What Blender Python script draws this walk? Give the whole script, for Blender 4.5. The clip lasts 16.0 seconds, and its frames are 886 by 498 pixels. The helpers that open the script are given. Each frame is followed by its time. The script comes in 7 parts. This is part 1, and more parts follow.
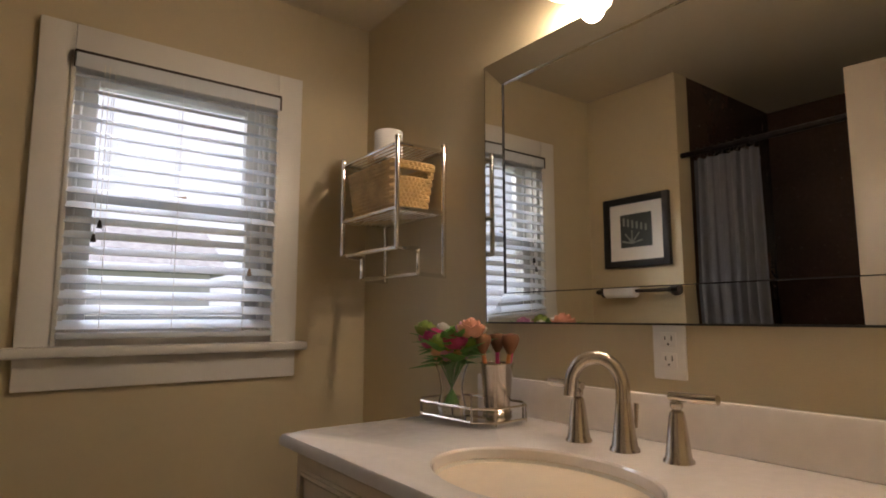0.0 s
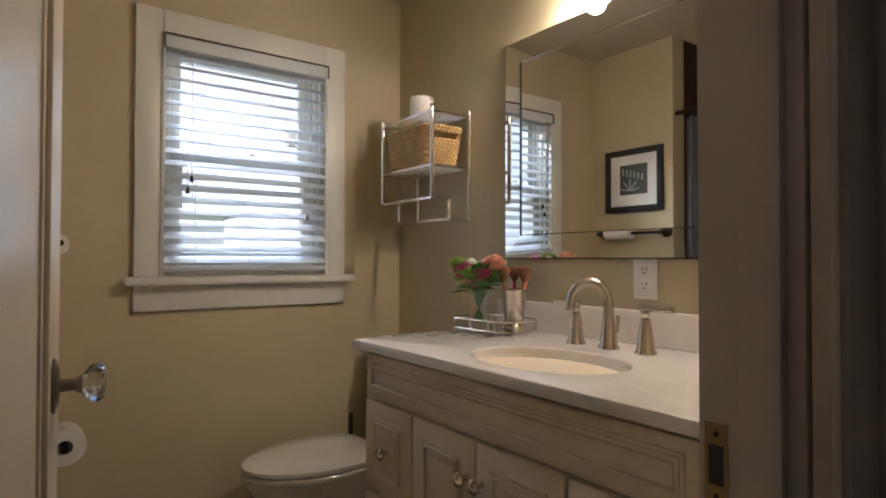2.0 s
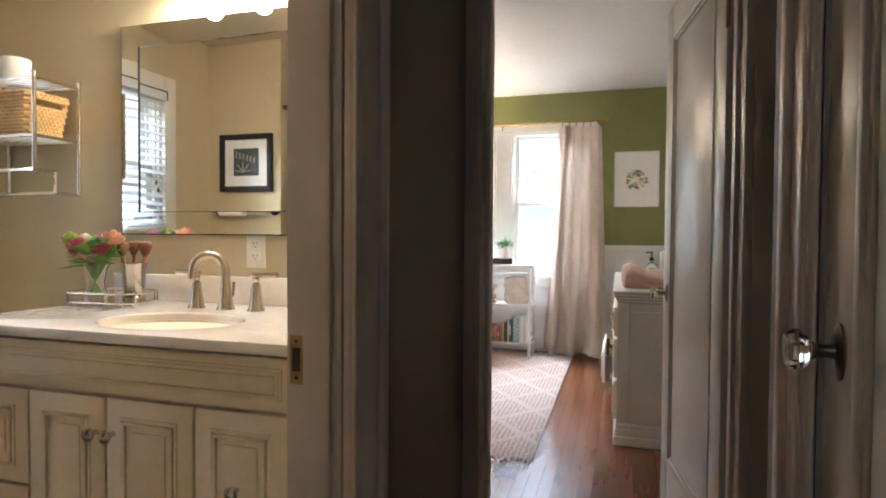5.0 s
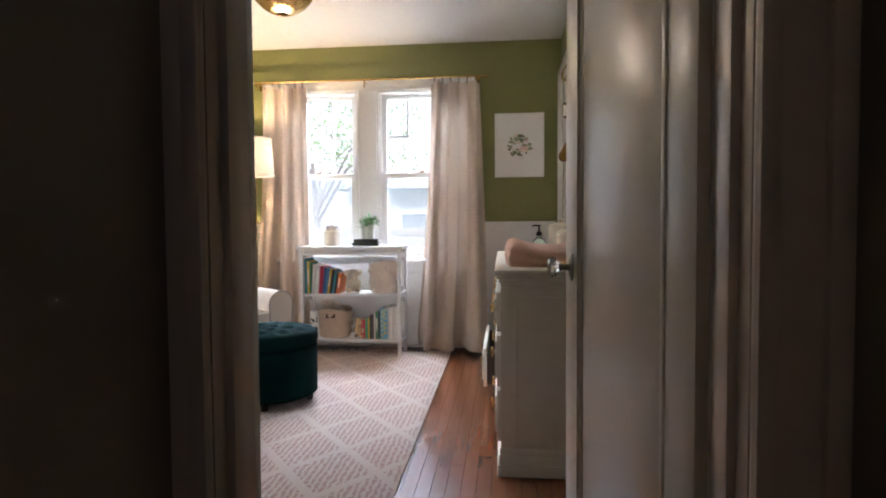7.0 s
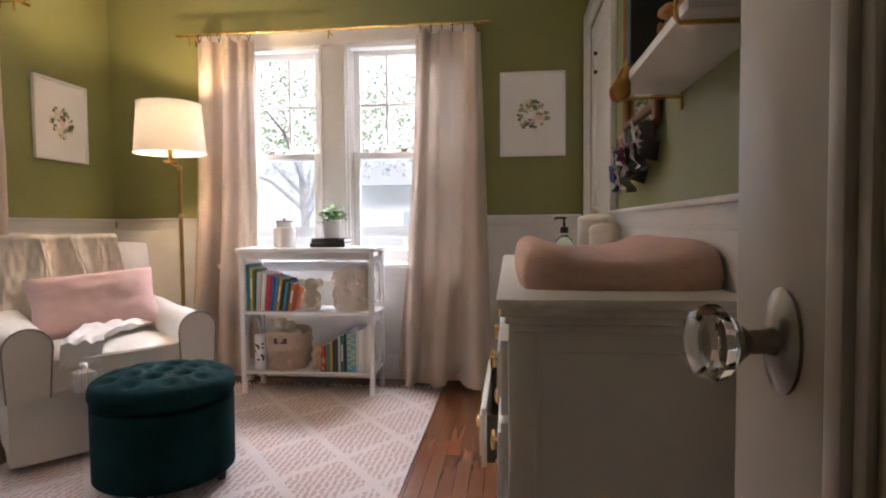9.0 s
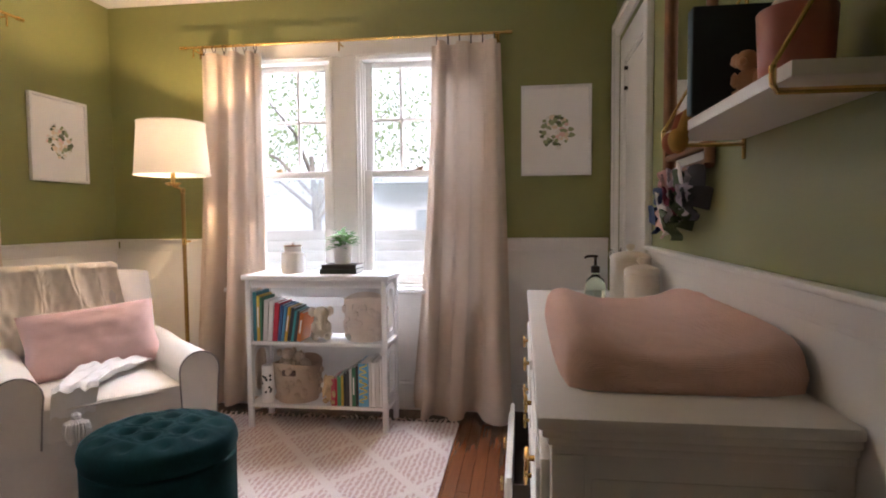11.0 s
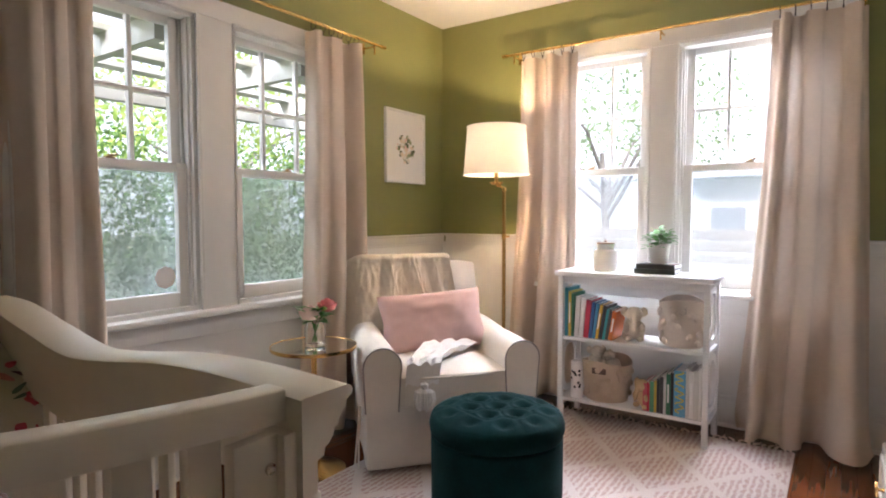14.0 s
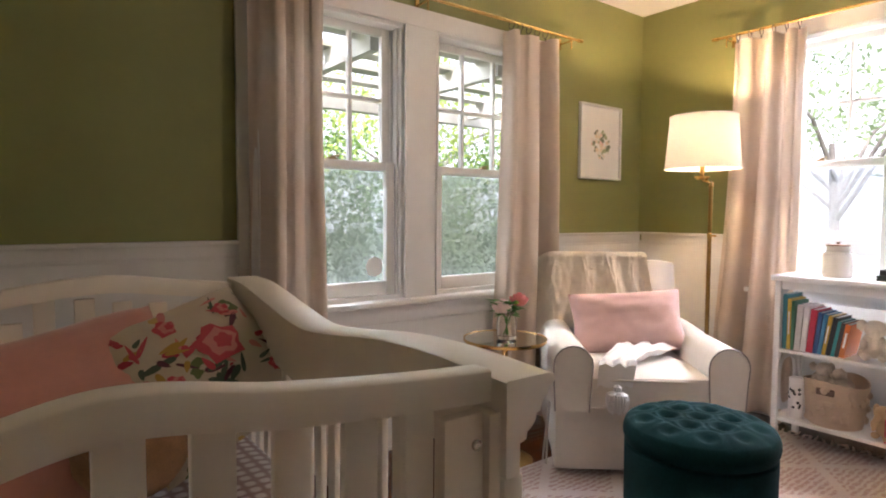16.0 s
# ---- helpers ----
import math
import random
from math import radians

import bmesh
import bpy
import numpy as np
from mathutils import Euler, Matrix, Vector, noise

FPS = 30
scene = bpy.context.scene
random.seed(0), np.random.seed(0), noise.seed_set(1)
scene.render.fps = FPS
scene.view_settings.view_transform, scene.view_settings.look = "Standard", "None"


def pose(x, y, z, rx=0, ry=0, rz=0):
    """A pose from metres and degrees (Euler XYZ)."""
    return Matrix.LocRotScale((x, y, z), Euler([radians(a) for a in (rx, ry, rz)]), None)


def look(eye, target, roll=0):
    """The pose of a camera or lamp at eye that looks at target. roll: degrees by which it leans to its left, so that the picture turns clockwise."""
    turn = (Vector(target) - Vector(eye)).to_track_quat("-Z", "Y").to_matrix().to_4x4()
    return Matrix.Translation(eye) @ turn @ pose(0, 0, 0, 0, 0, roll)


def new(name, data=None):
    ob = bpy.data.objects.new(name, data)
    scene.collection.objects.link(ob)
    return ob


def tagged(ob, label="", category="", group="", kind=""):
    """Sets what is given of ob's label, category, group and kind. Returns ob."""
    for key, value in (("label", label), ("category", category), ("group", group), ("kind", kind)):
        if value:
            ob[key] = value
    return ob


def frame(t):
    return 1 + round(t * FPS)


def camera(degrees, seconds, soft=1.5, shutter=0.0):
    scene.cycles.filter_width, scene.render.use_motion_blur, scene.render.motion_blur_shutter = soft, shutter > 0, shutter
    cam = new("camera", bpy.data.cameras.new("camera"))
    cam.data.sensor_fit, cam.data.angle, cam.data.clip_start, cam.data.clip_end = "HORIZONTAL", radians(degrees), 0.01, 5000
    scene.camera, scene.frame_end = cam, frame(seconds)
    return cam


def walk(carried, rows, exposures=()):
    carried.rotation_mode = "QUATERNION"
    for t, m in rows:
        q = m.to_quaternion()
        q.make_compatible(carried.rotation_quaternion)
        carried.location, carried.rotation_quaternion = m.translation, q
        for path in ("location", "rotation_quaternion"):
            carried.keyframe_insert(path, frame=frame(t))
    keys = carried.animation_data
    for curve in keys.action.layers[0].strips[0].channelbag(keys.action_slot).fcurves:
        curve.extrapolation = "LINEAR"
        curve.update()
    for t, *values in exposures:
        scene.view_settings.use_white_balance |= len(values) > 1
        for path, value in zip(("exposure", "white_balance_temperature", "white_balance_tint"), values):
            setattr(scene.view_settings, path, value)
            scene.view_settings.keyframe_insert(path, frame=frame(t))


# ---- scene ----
cam = camera(74.6, 16.0, 1.9)
PATH = [
    (0, (0.177, 0.37, 1.128), (1.365, 1.962, 1.363), 0.0),
    (0.5, (0.12, 0.324, 1.063), (1.306, 1.928, 1.208), -0.2),
    (1, (0.084, 0.29, 1.023), (1.255, 1.909, 1.11), -0.4),
    (1.5, (0.036, 0.252, 1.049), (1.214, 1.868, 1.11), -0.1),
    (2, (-0.114, 0.105, 1.112), (1.067, 1.719, 1.147), 0.1),
    (2.5, (-0.252, 0.016, 1.128), (0.948, 1.616, 1.151), 0.3),
    (3, (-0.368, -0.002, 1.122), (0.973, 1.481, 1.138), 0.5),
    (3.5, (-0.418, -0.031, 1.127), (1.181, 1.17, 1.127), 0.5),
    (4, (-0.409, -0.055, 1.125), (1.368, 0.861, 1.109), 0.4),
    (4.5, (-0.411, -0.077, 1.121), (1.452, 0.651, 1.088), 0.4),
    (5, (-0.413, -0.105, 1.119), (1.501, 0.476, 1.071), 0.4),
    (7.5, (0.857, -0.106, 0.987), (2.847, 0.077, 0.904), -0.5),
    (8, (1.155, -0.080, 0.978), (3.144, 0.113, 0.887), -0.5),
    (8.5, (1.412, -0.073, 0.964), (3.400, 0.127, 0.882), -0.5),
    (9, (1.653, -0.102, 0.977), (3.638, 0.124, 0.894), -0.5),
    (11.5, (1.860, -0.010, 1.172), (3.835, 0.283, 1.050), -0.5),
    (12, (1.857, 0.041, 1.169), (3.819, 0.418, 1.051), -0.5),
    (12.5, (1.847, 0.082, 1.174), (3.774, 0.607, 1.051), -0.4),
    (13, (1.828, 0.118, 1.168), (3.693, 0.837, 1.052), -0.4),
    (13.5, (1.812, 0.137, 1.156), (3.562, 1.095, 1.046), -0.2),
    (14, (1.801, 0.142, 1.154), (3.448, 1.271, 1.043), -0.1),
    (14.5, (1.781, 0.159, 1.158), (3.326, 1.424, 1.043), -0.1),
    (15, (1.766, 0.174, 1.158), (3.201, 1.561, 1.039), -0.0),
    (15.5, (1.764, 0.173, 1.147), (3.092, 1.667, 1.034), 0.1),
    (16, (1.770, 0.158, 1.137), (2.983, 1.744, 1.023), 0.3),
]
EXPOSURES = [(0.0, 0.25, 6250, 21), (1.0, 0.5, 6200, 20), (2.0, 0.70, 5560, 14), (3.5, 1.42, 5550, 11), (5.0, 1.72, 5560, 12), (7.5, 0.95, 5600, 17), (8.5, 0.82, 5950, 20), (11.5, 0.86, 5900, 21), (13.0, 0.98, 5700, 18), (14.5, 1.12, 5850, 18), (16.0, 1.22, 6000, 21)]
walk(cam, [(t, look(eye, target, roll)) for t, eye, target, roll in PATH], EXPOSURES)

# ---------------- world and light ----------------
world = bpy.data.worlds.new("world")
scene.world = world
world.use_nodes = True
wn = world.node_tree
sky = wn.nodes.new("ShaderNodeTexSky")
sky.sky_type, sky.sun_disc = "NISHITA", False
sky.sun_elevation, sky.sun_rotation = radians(51), radians(236)
sky.air_density, sky.dust_density = 1.0, 3.0
wn.links.new(sky.outputs[0], wn.nodes["Background"].inputs[0])
wn.nodes["Background"].inputs[1].default_value = 0.15


def lamp(name, kind, m, energy, color=(1, 1, 1), **more):
    data = bpy.data.lights.new(name, kind)
    data.energy, data.color = energy, color
    ob = new(name, data)
    ob.matrix_world = m
    if "size" in more:
        data.size = more["size"]
    if "size_y" in more:
        data.shape, data.size_y = "RECTANGLE", more["size_y"]
    if "radius" in more:
        data.shadow_soft_size = more["radius"]
    if "angle" in more:
        data.angle = more["angle"]
    return ob


lamp("sun", "SUN", look((-6, -4, 9), (0, 0, 0)), 4.5, (1.0, 0.96, 0.9), angle=radians(12))
# area lamps above the eaves stand in for sky light through the windows
lamp("east_sky", "AREA", look((6.3, 1.0, 2.95), (3.9, 1.0, 0.9)), 255, (0.93, 0.97, 1.0), size=2.4, size_y=1.0)
lamp("north_sky", "AREA", look((3.4, 4.5, 3.1), (3.2, 1.6, 0.7)), 160, (0.94, 1.0, 0.95), size=2.4, size_y=1.0)
# fill lamp added before the closed west wall to brighten the hall
lamp("hall_fill", "AREA", look((-1.52, 0.02, 1.6), (0.5, 0.0, 1.1)), 0.5, (1.0, 0.95, 0.92), size=0.7, size_y=1.8)
# the bathroom window's stand-in for sky light
lamp("bath_sky", "AREA", look((0.57, 3.4, 2.75), (0.7, 1.6, 0.9)), 24, (0.85, 0.94, 1.0), size=1.0, size_y=0.8)

# ---------------- materials ----------------


def mat(name, color, rough=0.5, metal=0.0, scale=8.0, var=0.06, bump=0.0, bscale=None, spec=0.5, sheen=0.0, coat=0.0, stretch=(1, 1, 1), fine=0.5):
    m = bpy.data.materials.new(name)
    m.use_nodes = True
    n, l = m.node_tree.nodes, m.node_tree.links
    b = n["Principled BSDF"]
    b.inputs["Roughness"].default_value, b.inputs["Metallic"].default_value = rough, metal
    b.inputs["Specular IOR Level"].default_value = spec
    b.inputs["Sheen Weight"].default_value, b.inputs["Coat Weight"].default_value = sheen, coat
    tc, mp = n.new("ShaderNodeTexCoord"), n.new("ShaderNodeMapping")
    mp.inputs["Scale"].default_value = stretch
    l.new(tc.outputs["Object"], mp.inputs[0])
    big, small = n.new("ShaderNodeTexNoise"), n.new("ShaderNodeTexNoise")
    big.inputs["Scale"].default_value, small.inputs["Scale"].default_value = scale * 0.25, scale * 4
    big.inputs["Detail"].default_value, small.inputs["Detail"].default_value = 3, 4
    l.new(mp.outputs[0], big.inputs[0]), l.new(mp.outputs[0], small.inputs[0])
    mix = n.new("ShaderNodeMath")
    mix.operation = "MULTIPLY_ADD"
    mix.inputs[1].default_value = fine
    l.new(small.outputs[0], mix.inputs[0]), l.new(big.outputs[0], mix.inputs[2])
    ramp = n.new("ShaderNodeValToRGB")
    c = np.array(color[:3])
    ramp.color_ramp.elements[0].position, ramp.color_ramp.elements[1].position = 0.45, 1.05
    ramp.color_ramp.elements[0].color = (*np.clip(c * (1 - var), 0, 1), 1)
    ramp.color_ramp.elements[1].color = (*np.clip(c * (1 + var), 0, 1), 1)
    l.new(mix.outputs[0], ramp.inputs[0]), l.new(ramp.outputs[0], b.inputs["Base Color"])
    if bump:
        bn, bt = n.new("ShaderNodeBump"), n.new("ShaderNodeTexNoise")
        bt.inputs["Scale"].default_value, bt.inputs["Detail"].default_value = bscale or scale * 6, 4
        bn.inputs["Strength"].default_value, bn.inputs["Distance"].default_value = bump, 0.004
        l.new(mp.outputs[0], bt.inputs[0]), l.new(bt.outputs[0], bn.inputs["Height"]), l.new(bn.outputs[0], b.inputs["Normal"])
    rr = n.new("ShaderNodeMapRange")
    rr.inputs["To Min"].default_value, rr.inputs["To Max"].default_value = max(0, rough - 0.06), min(1, rough + 0.06)
    l.new(small.outputs[0], rr.inputs[0]), l.new(rr.outputs[0], b.inputs["Roughness"])
    return m


def weave(name, color, rough=0.85, count=900, bump=0.25, var=0.08, sheen=0.2, trans=0.0):
    """Woven cloth: two crossed waves as relief, mottled colour; trans lets light through."""
    m = mat(name, color, rough, 0, 10, var, 0, sheen=sheen, spec=0.2)
    n, l = m.node_tree.nodes, m.node_tree.links
    b = n["Principled BSDF"]
    tc = n.new("ShaderNodeTexCoord")
    hs = []
    for d in ("X", "Z"):
        w = n.new("ShaderNodeTexWave")
        w.bands_direction = d
        w.inputs["Scale"].default_value, w.inputs["Distortion"].default_value = count / 5, 2.5
        l.new(tc.outputs["Object"], w.inputs[0])
        hs.append(w)
    a = n.new("ShaderNodeMath")
    l.new(hs[0].outputs[1], a.inputs[0]), l.new(hs[1].outputs[1], a.inputs[1])
    bn = n.new("ShaderNodeBump")
    bn.inputs["Strength"].default_value, bn.inputs["Distance"].default_value = bump, 0.002
    l.new(a.outputs[0], bn.inputs["Height"]), l.new(bn.outputs[0], b.inputs["Normal"])
    if trans:
        t, mx = n.new("ShaderNodeBsdfTranslucent"), n.new("ShaderNodeMixShader")
        t.inputs[0].default_value = (*color[:3], 1)
        mx.inputs[0].default_value = trans
        l.new(b.outputs[0], mx.inputs[1]), l.new(t.outputs[0], mx.inputs[2])
        l.new(mx.outputs[0], n["Material Output"].inputs[0])
    return m


def glassy(name, color=(1, 1, 1), rough=0.0, ior=1.45):
    m = bpy.data.materials.new(name)
    m.use_nodes = True
    b = m.node_tree.nodes["Principled BSDF"]
    b.inputs["Base Color"].default_value, b.inputs["Roughness"].default_value = (*color, 1), rough
    b.inputs["Transmission Weight"].default_value, b.inputs["IOR"].default_value = 1.0, ior
    return m


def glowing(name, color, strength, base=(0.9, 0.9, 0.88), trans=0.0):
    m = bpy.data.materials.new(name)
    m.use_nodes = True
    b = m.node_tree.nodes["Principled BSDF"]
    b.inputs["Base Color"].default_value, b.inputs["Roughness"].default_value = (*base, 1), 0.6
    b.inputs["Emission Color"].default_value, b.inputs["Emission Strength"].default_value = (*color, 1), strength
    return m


BATH_WALL = mat("cream_wall_paint", (0.56, 0.475, 0.31), 0.55, 0, 6, 0.04, 0.10, 220)
GREEN_WALL = mat("sage_green_wall_paint", (0.225, 0.232, 0.080), 0.5, 0, 6, 0.06, 0.10, 220)
HALL_WALL = mat("taupe_hall_paint", (0.22, 0.185, 0.155), 0.6, 0, 6, 0.05, 0.1, 220)
TRIM = mat("white_trim_paint", (0.78, 0.76, 0.72), 0.32, 0, 5, 0.04, 0.06, 90)
HALL_TRIM = mat("hall_trim_paint", (0.56, 0.47, 0.39), 0.35, 0, 5, 0.05, 0.06, 90)
JAMB = mat("jamb_paint", (0.56, 0.48, 0.41), 0.35, 0, 5, 0.05, 0.06, 90)
LAMPBRASS = mat("antique_lamp_brass", (0.30, 0.19, 0.07), 0.3, 1, 30, 0.1)
DOOR_PAINT = mat("door_paint", (0.54, 0.48, 0.39), 0.32, 0, 5, 0.02, 0.05, 90)
CEIL = mat("ceiling_paint", (0.72, 0.70, 0.66), 0.8, 0, 6, 0.04, 0.2, 60)
BATH_CEIL = mat("cream_ceiling_paint", (0.58, 0.51, 0.38), 0.8, 0, 6, 0.04, 0.2, 60)
WHITE = mat("white_furniture_paint", (0.80, 0.79, 0.78), 0.35, 0, 5, 0.03, 0.03, 120)
CRIBWHITE = mat("cream_crib_paint", (0.87, 0.80, 0.69), 0.32, 0, 5, 0.04, 0.04, 90)
DRESSER = mat("warm_white_dresser_paint", (0.76, 0.71, 0.63), 0.35, 0, 5, 0.04, 0.03, 120)
VANITY = mat("antiqued_vanity_paint", (0.76, 0.64, 0.49), 0.4, 0, 7, 0.08, 0.05, 80)
MARBLE = mat("marble_top", (0.82, 0.77, 0.73), 0.12, 0, 9, 0.07, 0, coat=0.3)
PORCELAIN = mat("porcelain", (0.82, 0.79, 0.72), 0.08, 0, 4, 0.02, 0, coat=0.4)
NICKEL = mat("brushed_nickel", (0.58, 0.52, 0.45), 0.24, 1, 30, 0.03)
PEWTER = mat("tarnished_pewter", (0.26, 0.23, 0.20), 0.3, 1, 30, 0.15)
CHROME = mat("chrome", (0.78, 0.78, 0.78), 0.08, 1, 20, 0.03)
BRASS = mat("brushed_brass", (0.65, 0.43, 0.15), 0.25, 1, 30, 0.08, 0.04, 200)
OLDBRASS = mat("aged_brass", (0.33, 0.23, 0.11), 0.35, 1, 30, 0.15)
IRON = mat("dark_bronze", (0.06, 0.05, 0.045), 0.4, 1, 20, 0.2)
MIRROR = mat("mirror_silver", (0.83, 0.83, 0.81), 0.01, 1, 3, 0.005)
MIRROR.node_tree.nodes["Map Range"].inputs["To Max"].default_value = 0.012
MIRROR.node_tree.nodes["Map Range"].inputs["To Min"].default_value = 0.0
GLASS = glassy("clear_glass")
CRYSTAL = glassy("cut_crystal", (0.97, 0.98, 0.97), 0.02, 1.52)
GREENGLASS = glassy("pale_green_glass", (0.75, 0.9, 0.78), 0.03)
PANE = glassy("window_pane", (1, 1, 1), 0.0, 1.05)
WICKER = mat("seagrass", (0.55, 0.36, 0.15), 0.75, 0, 60, 0.3, 0.5, 400)
PAPER = mat("white_paper", (0.85, 0.83, 0.80), 0.9, 0, 20, 0.02)
BLACK = mat("black_paint", (0.015, 0.014, 0.014), 0.4, 0, 10, 0.2)
DARKTILE = mat("dark_tile", (0.06, 0.035, 0.025), 0.25, 0, 12, 0.3)
SLAT = mat("blind_slat", (0.70, 0.74, 0.80), 0.5, 0, 12, 0.03)
CURTAIN = weave("linen_curtain", (0.67, 0.56, 0.46), 0.9, 700, 0.3, 0.06, trans=0.05)
GREYCLOTH = weave("grey_shower_cloth", (0.11, 0.115, 0.13), 0.8, 500, 0.2)
SLIPCOVER = weave("white_slipcover", (0.78, 0.72, 0.65), 0.9, 800, 0.3, 0.05)
PINKLINEN = weave("blush_linen", (0.72, 0.48, 0.44), 0.85, 800, 0.3, 0.06)
PEACH = weave("peach_muslin", (0.74, 0.47, 0.36), 0.9, 500, 0.5, 0.08)
KNIT = weave("cream_throw", (0.90, 0.82, 0.69), 0.95, 2400, 0.6, 0.1)
WHITEKNIT = weave("white_muslin", (0.88, 0.85, 0.83), 0.95, 500, 0.5, 0.05)
VELVET = mat("teal_velvet", (0.0032, 0.019, 0.019), 0.85, 0, 30, 0.4, 0.15, 400, sheen=0.012, spec=0.04)
FELT = mat("cream_felt", (0.76, 0.66, 0.57), 0.95, 0, 40, 0.1, 0.4, 300)
PLUSH = mat("cream_plush", (0.78, 0.68, 0.55), 1.0, 0, 60, 0.15, 0.8, 500)
DARKWOOD = mat("dark_stained_wood", (0.05, 0.022, 0.014), 0.35, 0, 12, 0.3, 0.1, stretch=(1, 1, 0.1))
RATTAN = mat("brown_rattan", (0.20, 0.09, 0.035), 0.5, 0, 40, 0.3, 0.3)
CERAMIC = mat("white_ceramic", (0.80, 0.76, 0.70), 0.3, 0, 12, 0.03, 0.05)
STONEWARE = mat("cream_stoneware", (0.70, 0.62, 0.50), 0.35, 0, 12, 0.05, 0.05)
LEAF = mat("green_leaf", (0.085, 0.25, 0.035), 0.5, 0, 30, 0.35)
DEEPLEAF = weave("hedge_leaf", (0.13, 0.215, 0.06), 0.5, 100, 0.1, 0.6, 0, 0.4)
# raised leaf colours: the sunlight on this foliage is put into them
SUNNYLEAF = weave("sunny_leaf", (0.40, 0.50, 0.13), 0.5, 100, 0.1, 0.5, 0, 0.6)
TREELEAF = weave("sunlit_leaf", (0.30, 0.38, 0.19), 0.5, 100, 0.1, 0.4, 0, 0.55)
PORCH = mat("pale_porch_paint", (0.38, 0.36, 0.32), 0.7, 0, 8, 0.1)
BARK = mat("bark", (0.25, 0.22, 0.19), 0.9, 0, 20, 0.3, 0.8, 40)
SOIL = mat("soil", (0.03, 0.02, 0.015), 1.0, 0, 40, 0.4, 0.8)
GRASS = mat("lawn", (0.13, 0.15, 0.09), 0.9, 0, 3, 0.4, 0.5)
SIDING = mat("pale_siding", (0.74, 0.73, 0.71), 0.7, 0, 5, 0.06)
FENCEWOOD = mat("weathered_fence", (0.36, 0.31, 0.26), 0.85, 0, 14, 0.2, 0.3, stretch=(1, 1, 0.1))
ROOF = mat("grey_shingle", (0.34, 0.34, 0.34), 0.9, 0, 20, 0.25, 0.5)
SHADEGLOW = weave("lit_lamp_shade", (0.88, 0.85, 0.80), 0.9, 900, 0.1, 0.02, 0.0, 0.7)
SCREEN = bpy.data.materials.new("insect_screen")
SCREEN.use_nodes = True
_n, _l = SCREEN.node_tree.nodes, SCREEN.node_tree.links
_t, _m = _n.new("ShaderNodeBsdfTransparent"), _n.new("ShaderNodeMixShader")
_m.inputs[0].default_value = 0.36
_n["Principled BSDF"].inputs["Base Color"].default_value, _n["Principled BSDF"].inputs["Roughness"].default_value = (0.52, 0.57, 0.60, 1), 0.9
_l.new(_t.outputs[0], _m.inputs[1]), _l.new(_n["Principled BSDF"].outputs[0], _m.inputs[2]), _l.new(_m.outputs[0], _n["Material Output"].inputs[0])
PANEDARK = mat("dark_window_glass", (0.30, 0.33, 0.36), 0.1)
SKYGLOW = glowing("white_backdrop_glow", (0.88, 0.95, 1.0), 0.66, (0.2, 0.2, 0.2))
GLASSGLOW = glowing("lit_frosted_glass", (1.0, 0.82, 0.58), 3.0)


def tint(name, c, rough=0.6, **k):
    return mat(name, c, rough, 0, 14, 0.08, 0.03, **k)


def wood_floor():
    m = mat("red_oak_floor", (0.165, 0.055, 0.019), 0.22, 0, 10, 0.24, 0.06, 60, stretch=(0.12, 1.6, 1), coat=0.25)
    n, l = m.node_tree.nodes, m.node_tree.links
    oi, hsv = n.new("ShaderNodeObjectInfo"), n.new("ShaderNodeHueSaturation")
    mr = n.new("ShaderNodeMapRange")
    mr.inputs["To Min"].default_value, mr.inputs["To Max"].default_value = 0.86, 1.14
    l.new(oi.outputs["Random"], mr.inputs[0]), l.new(mr.outputs[0], hsv.inputs["Value"])
    b = n["Principled BSDF"]
    l.new(b.inputs["Base Color"].links[0].from_socket, hsv.inputs["Color"])
    l.new(hsv.outputs[0], b.inputs["Base Color"])
    return m


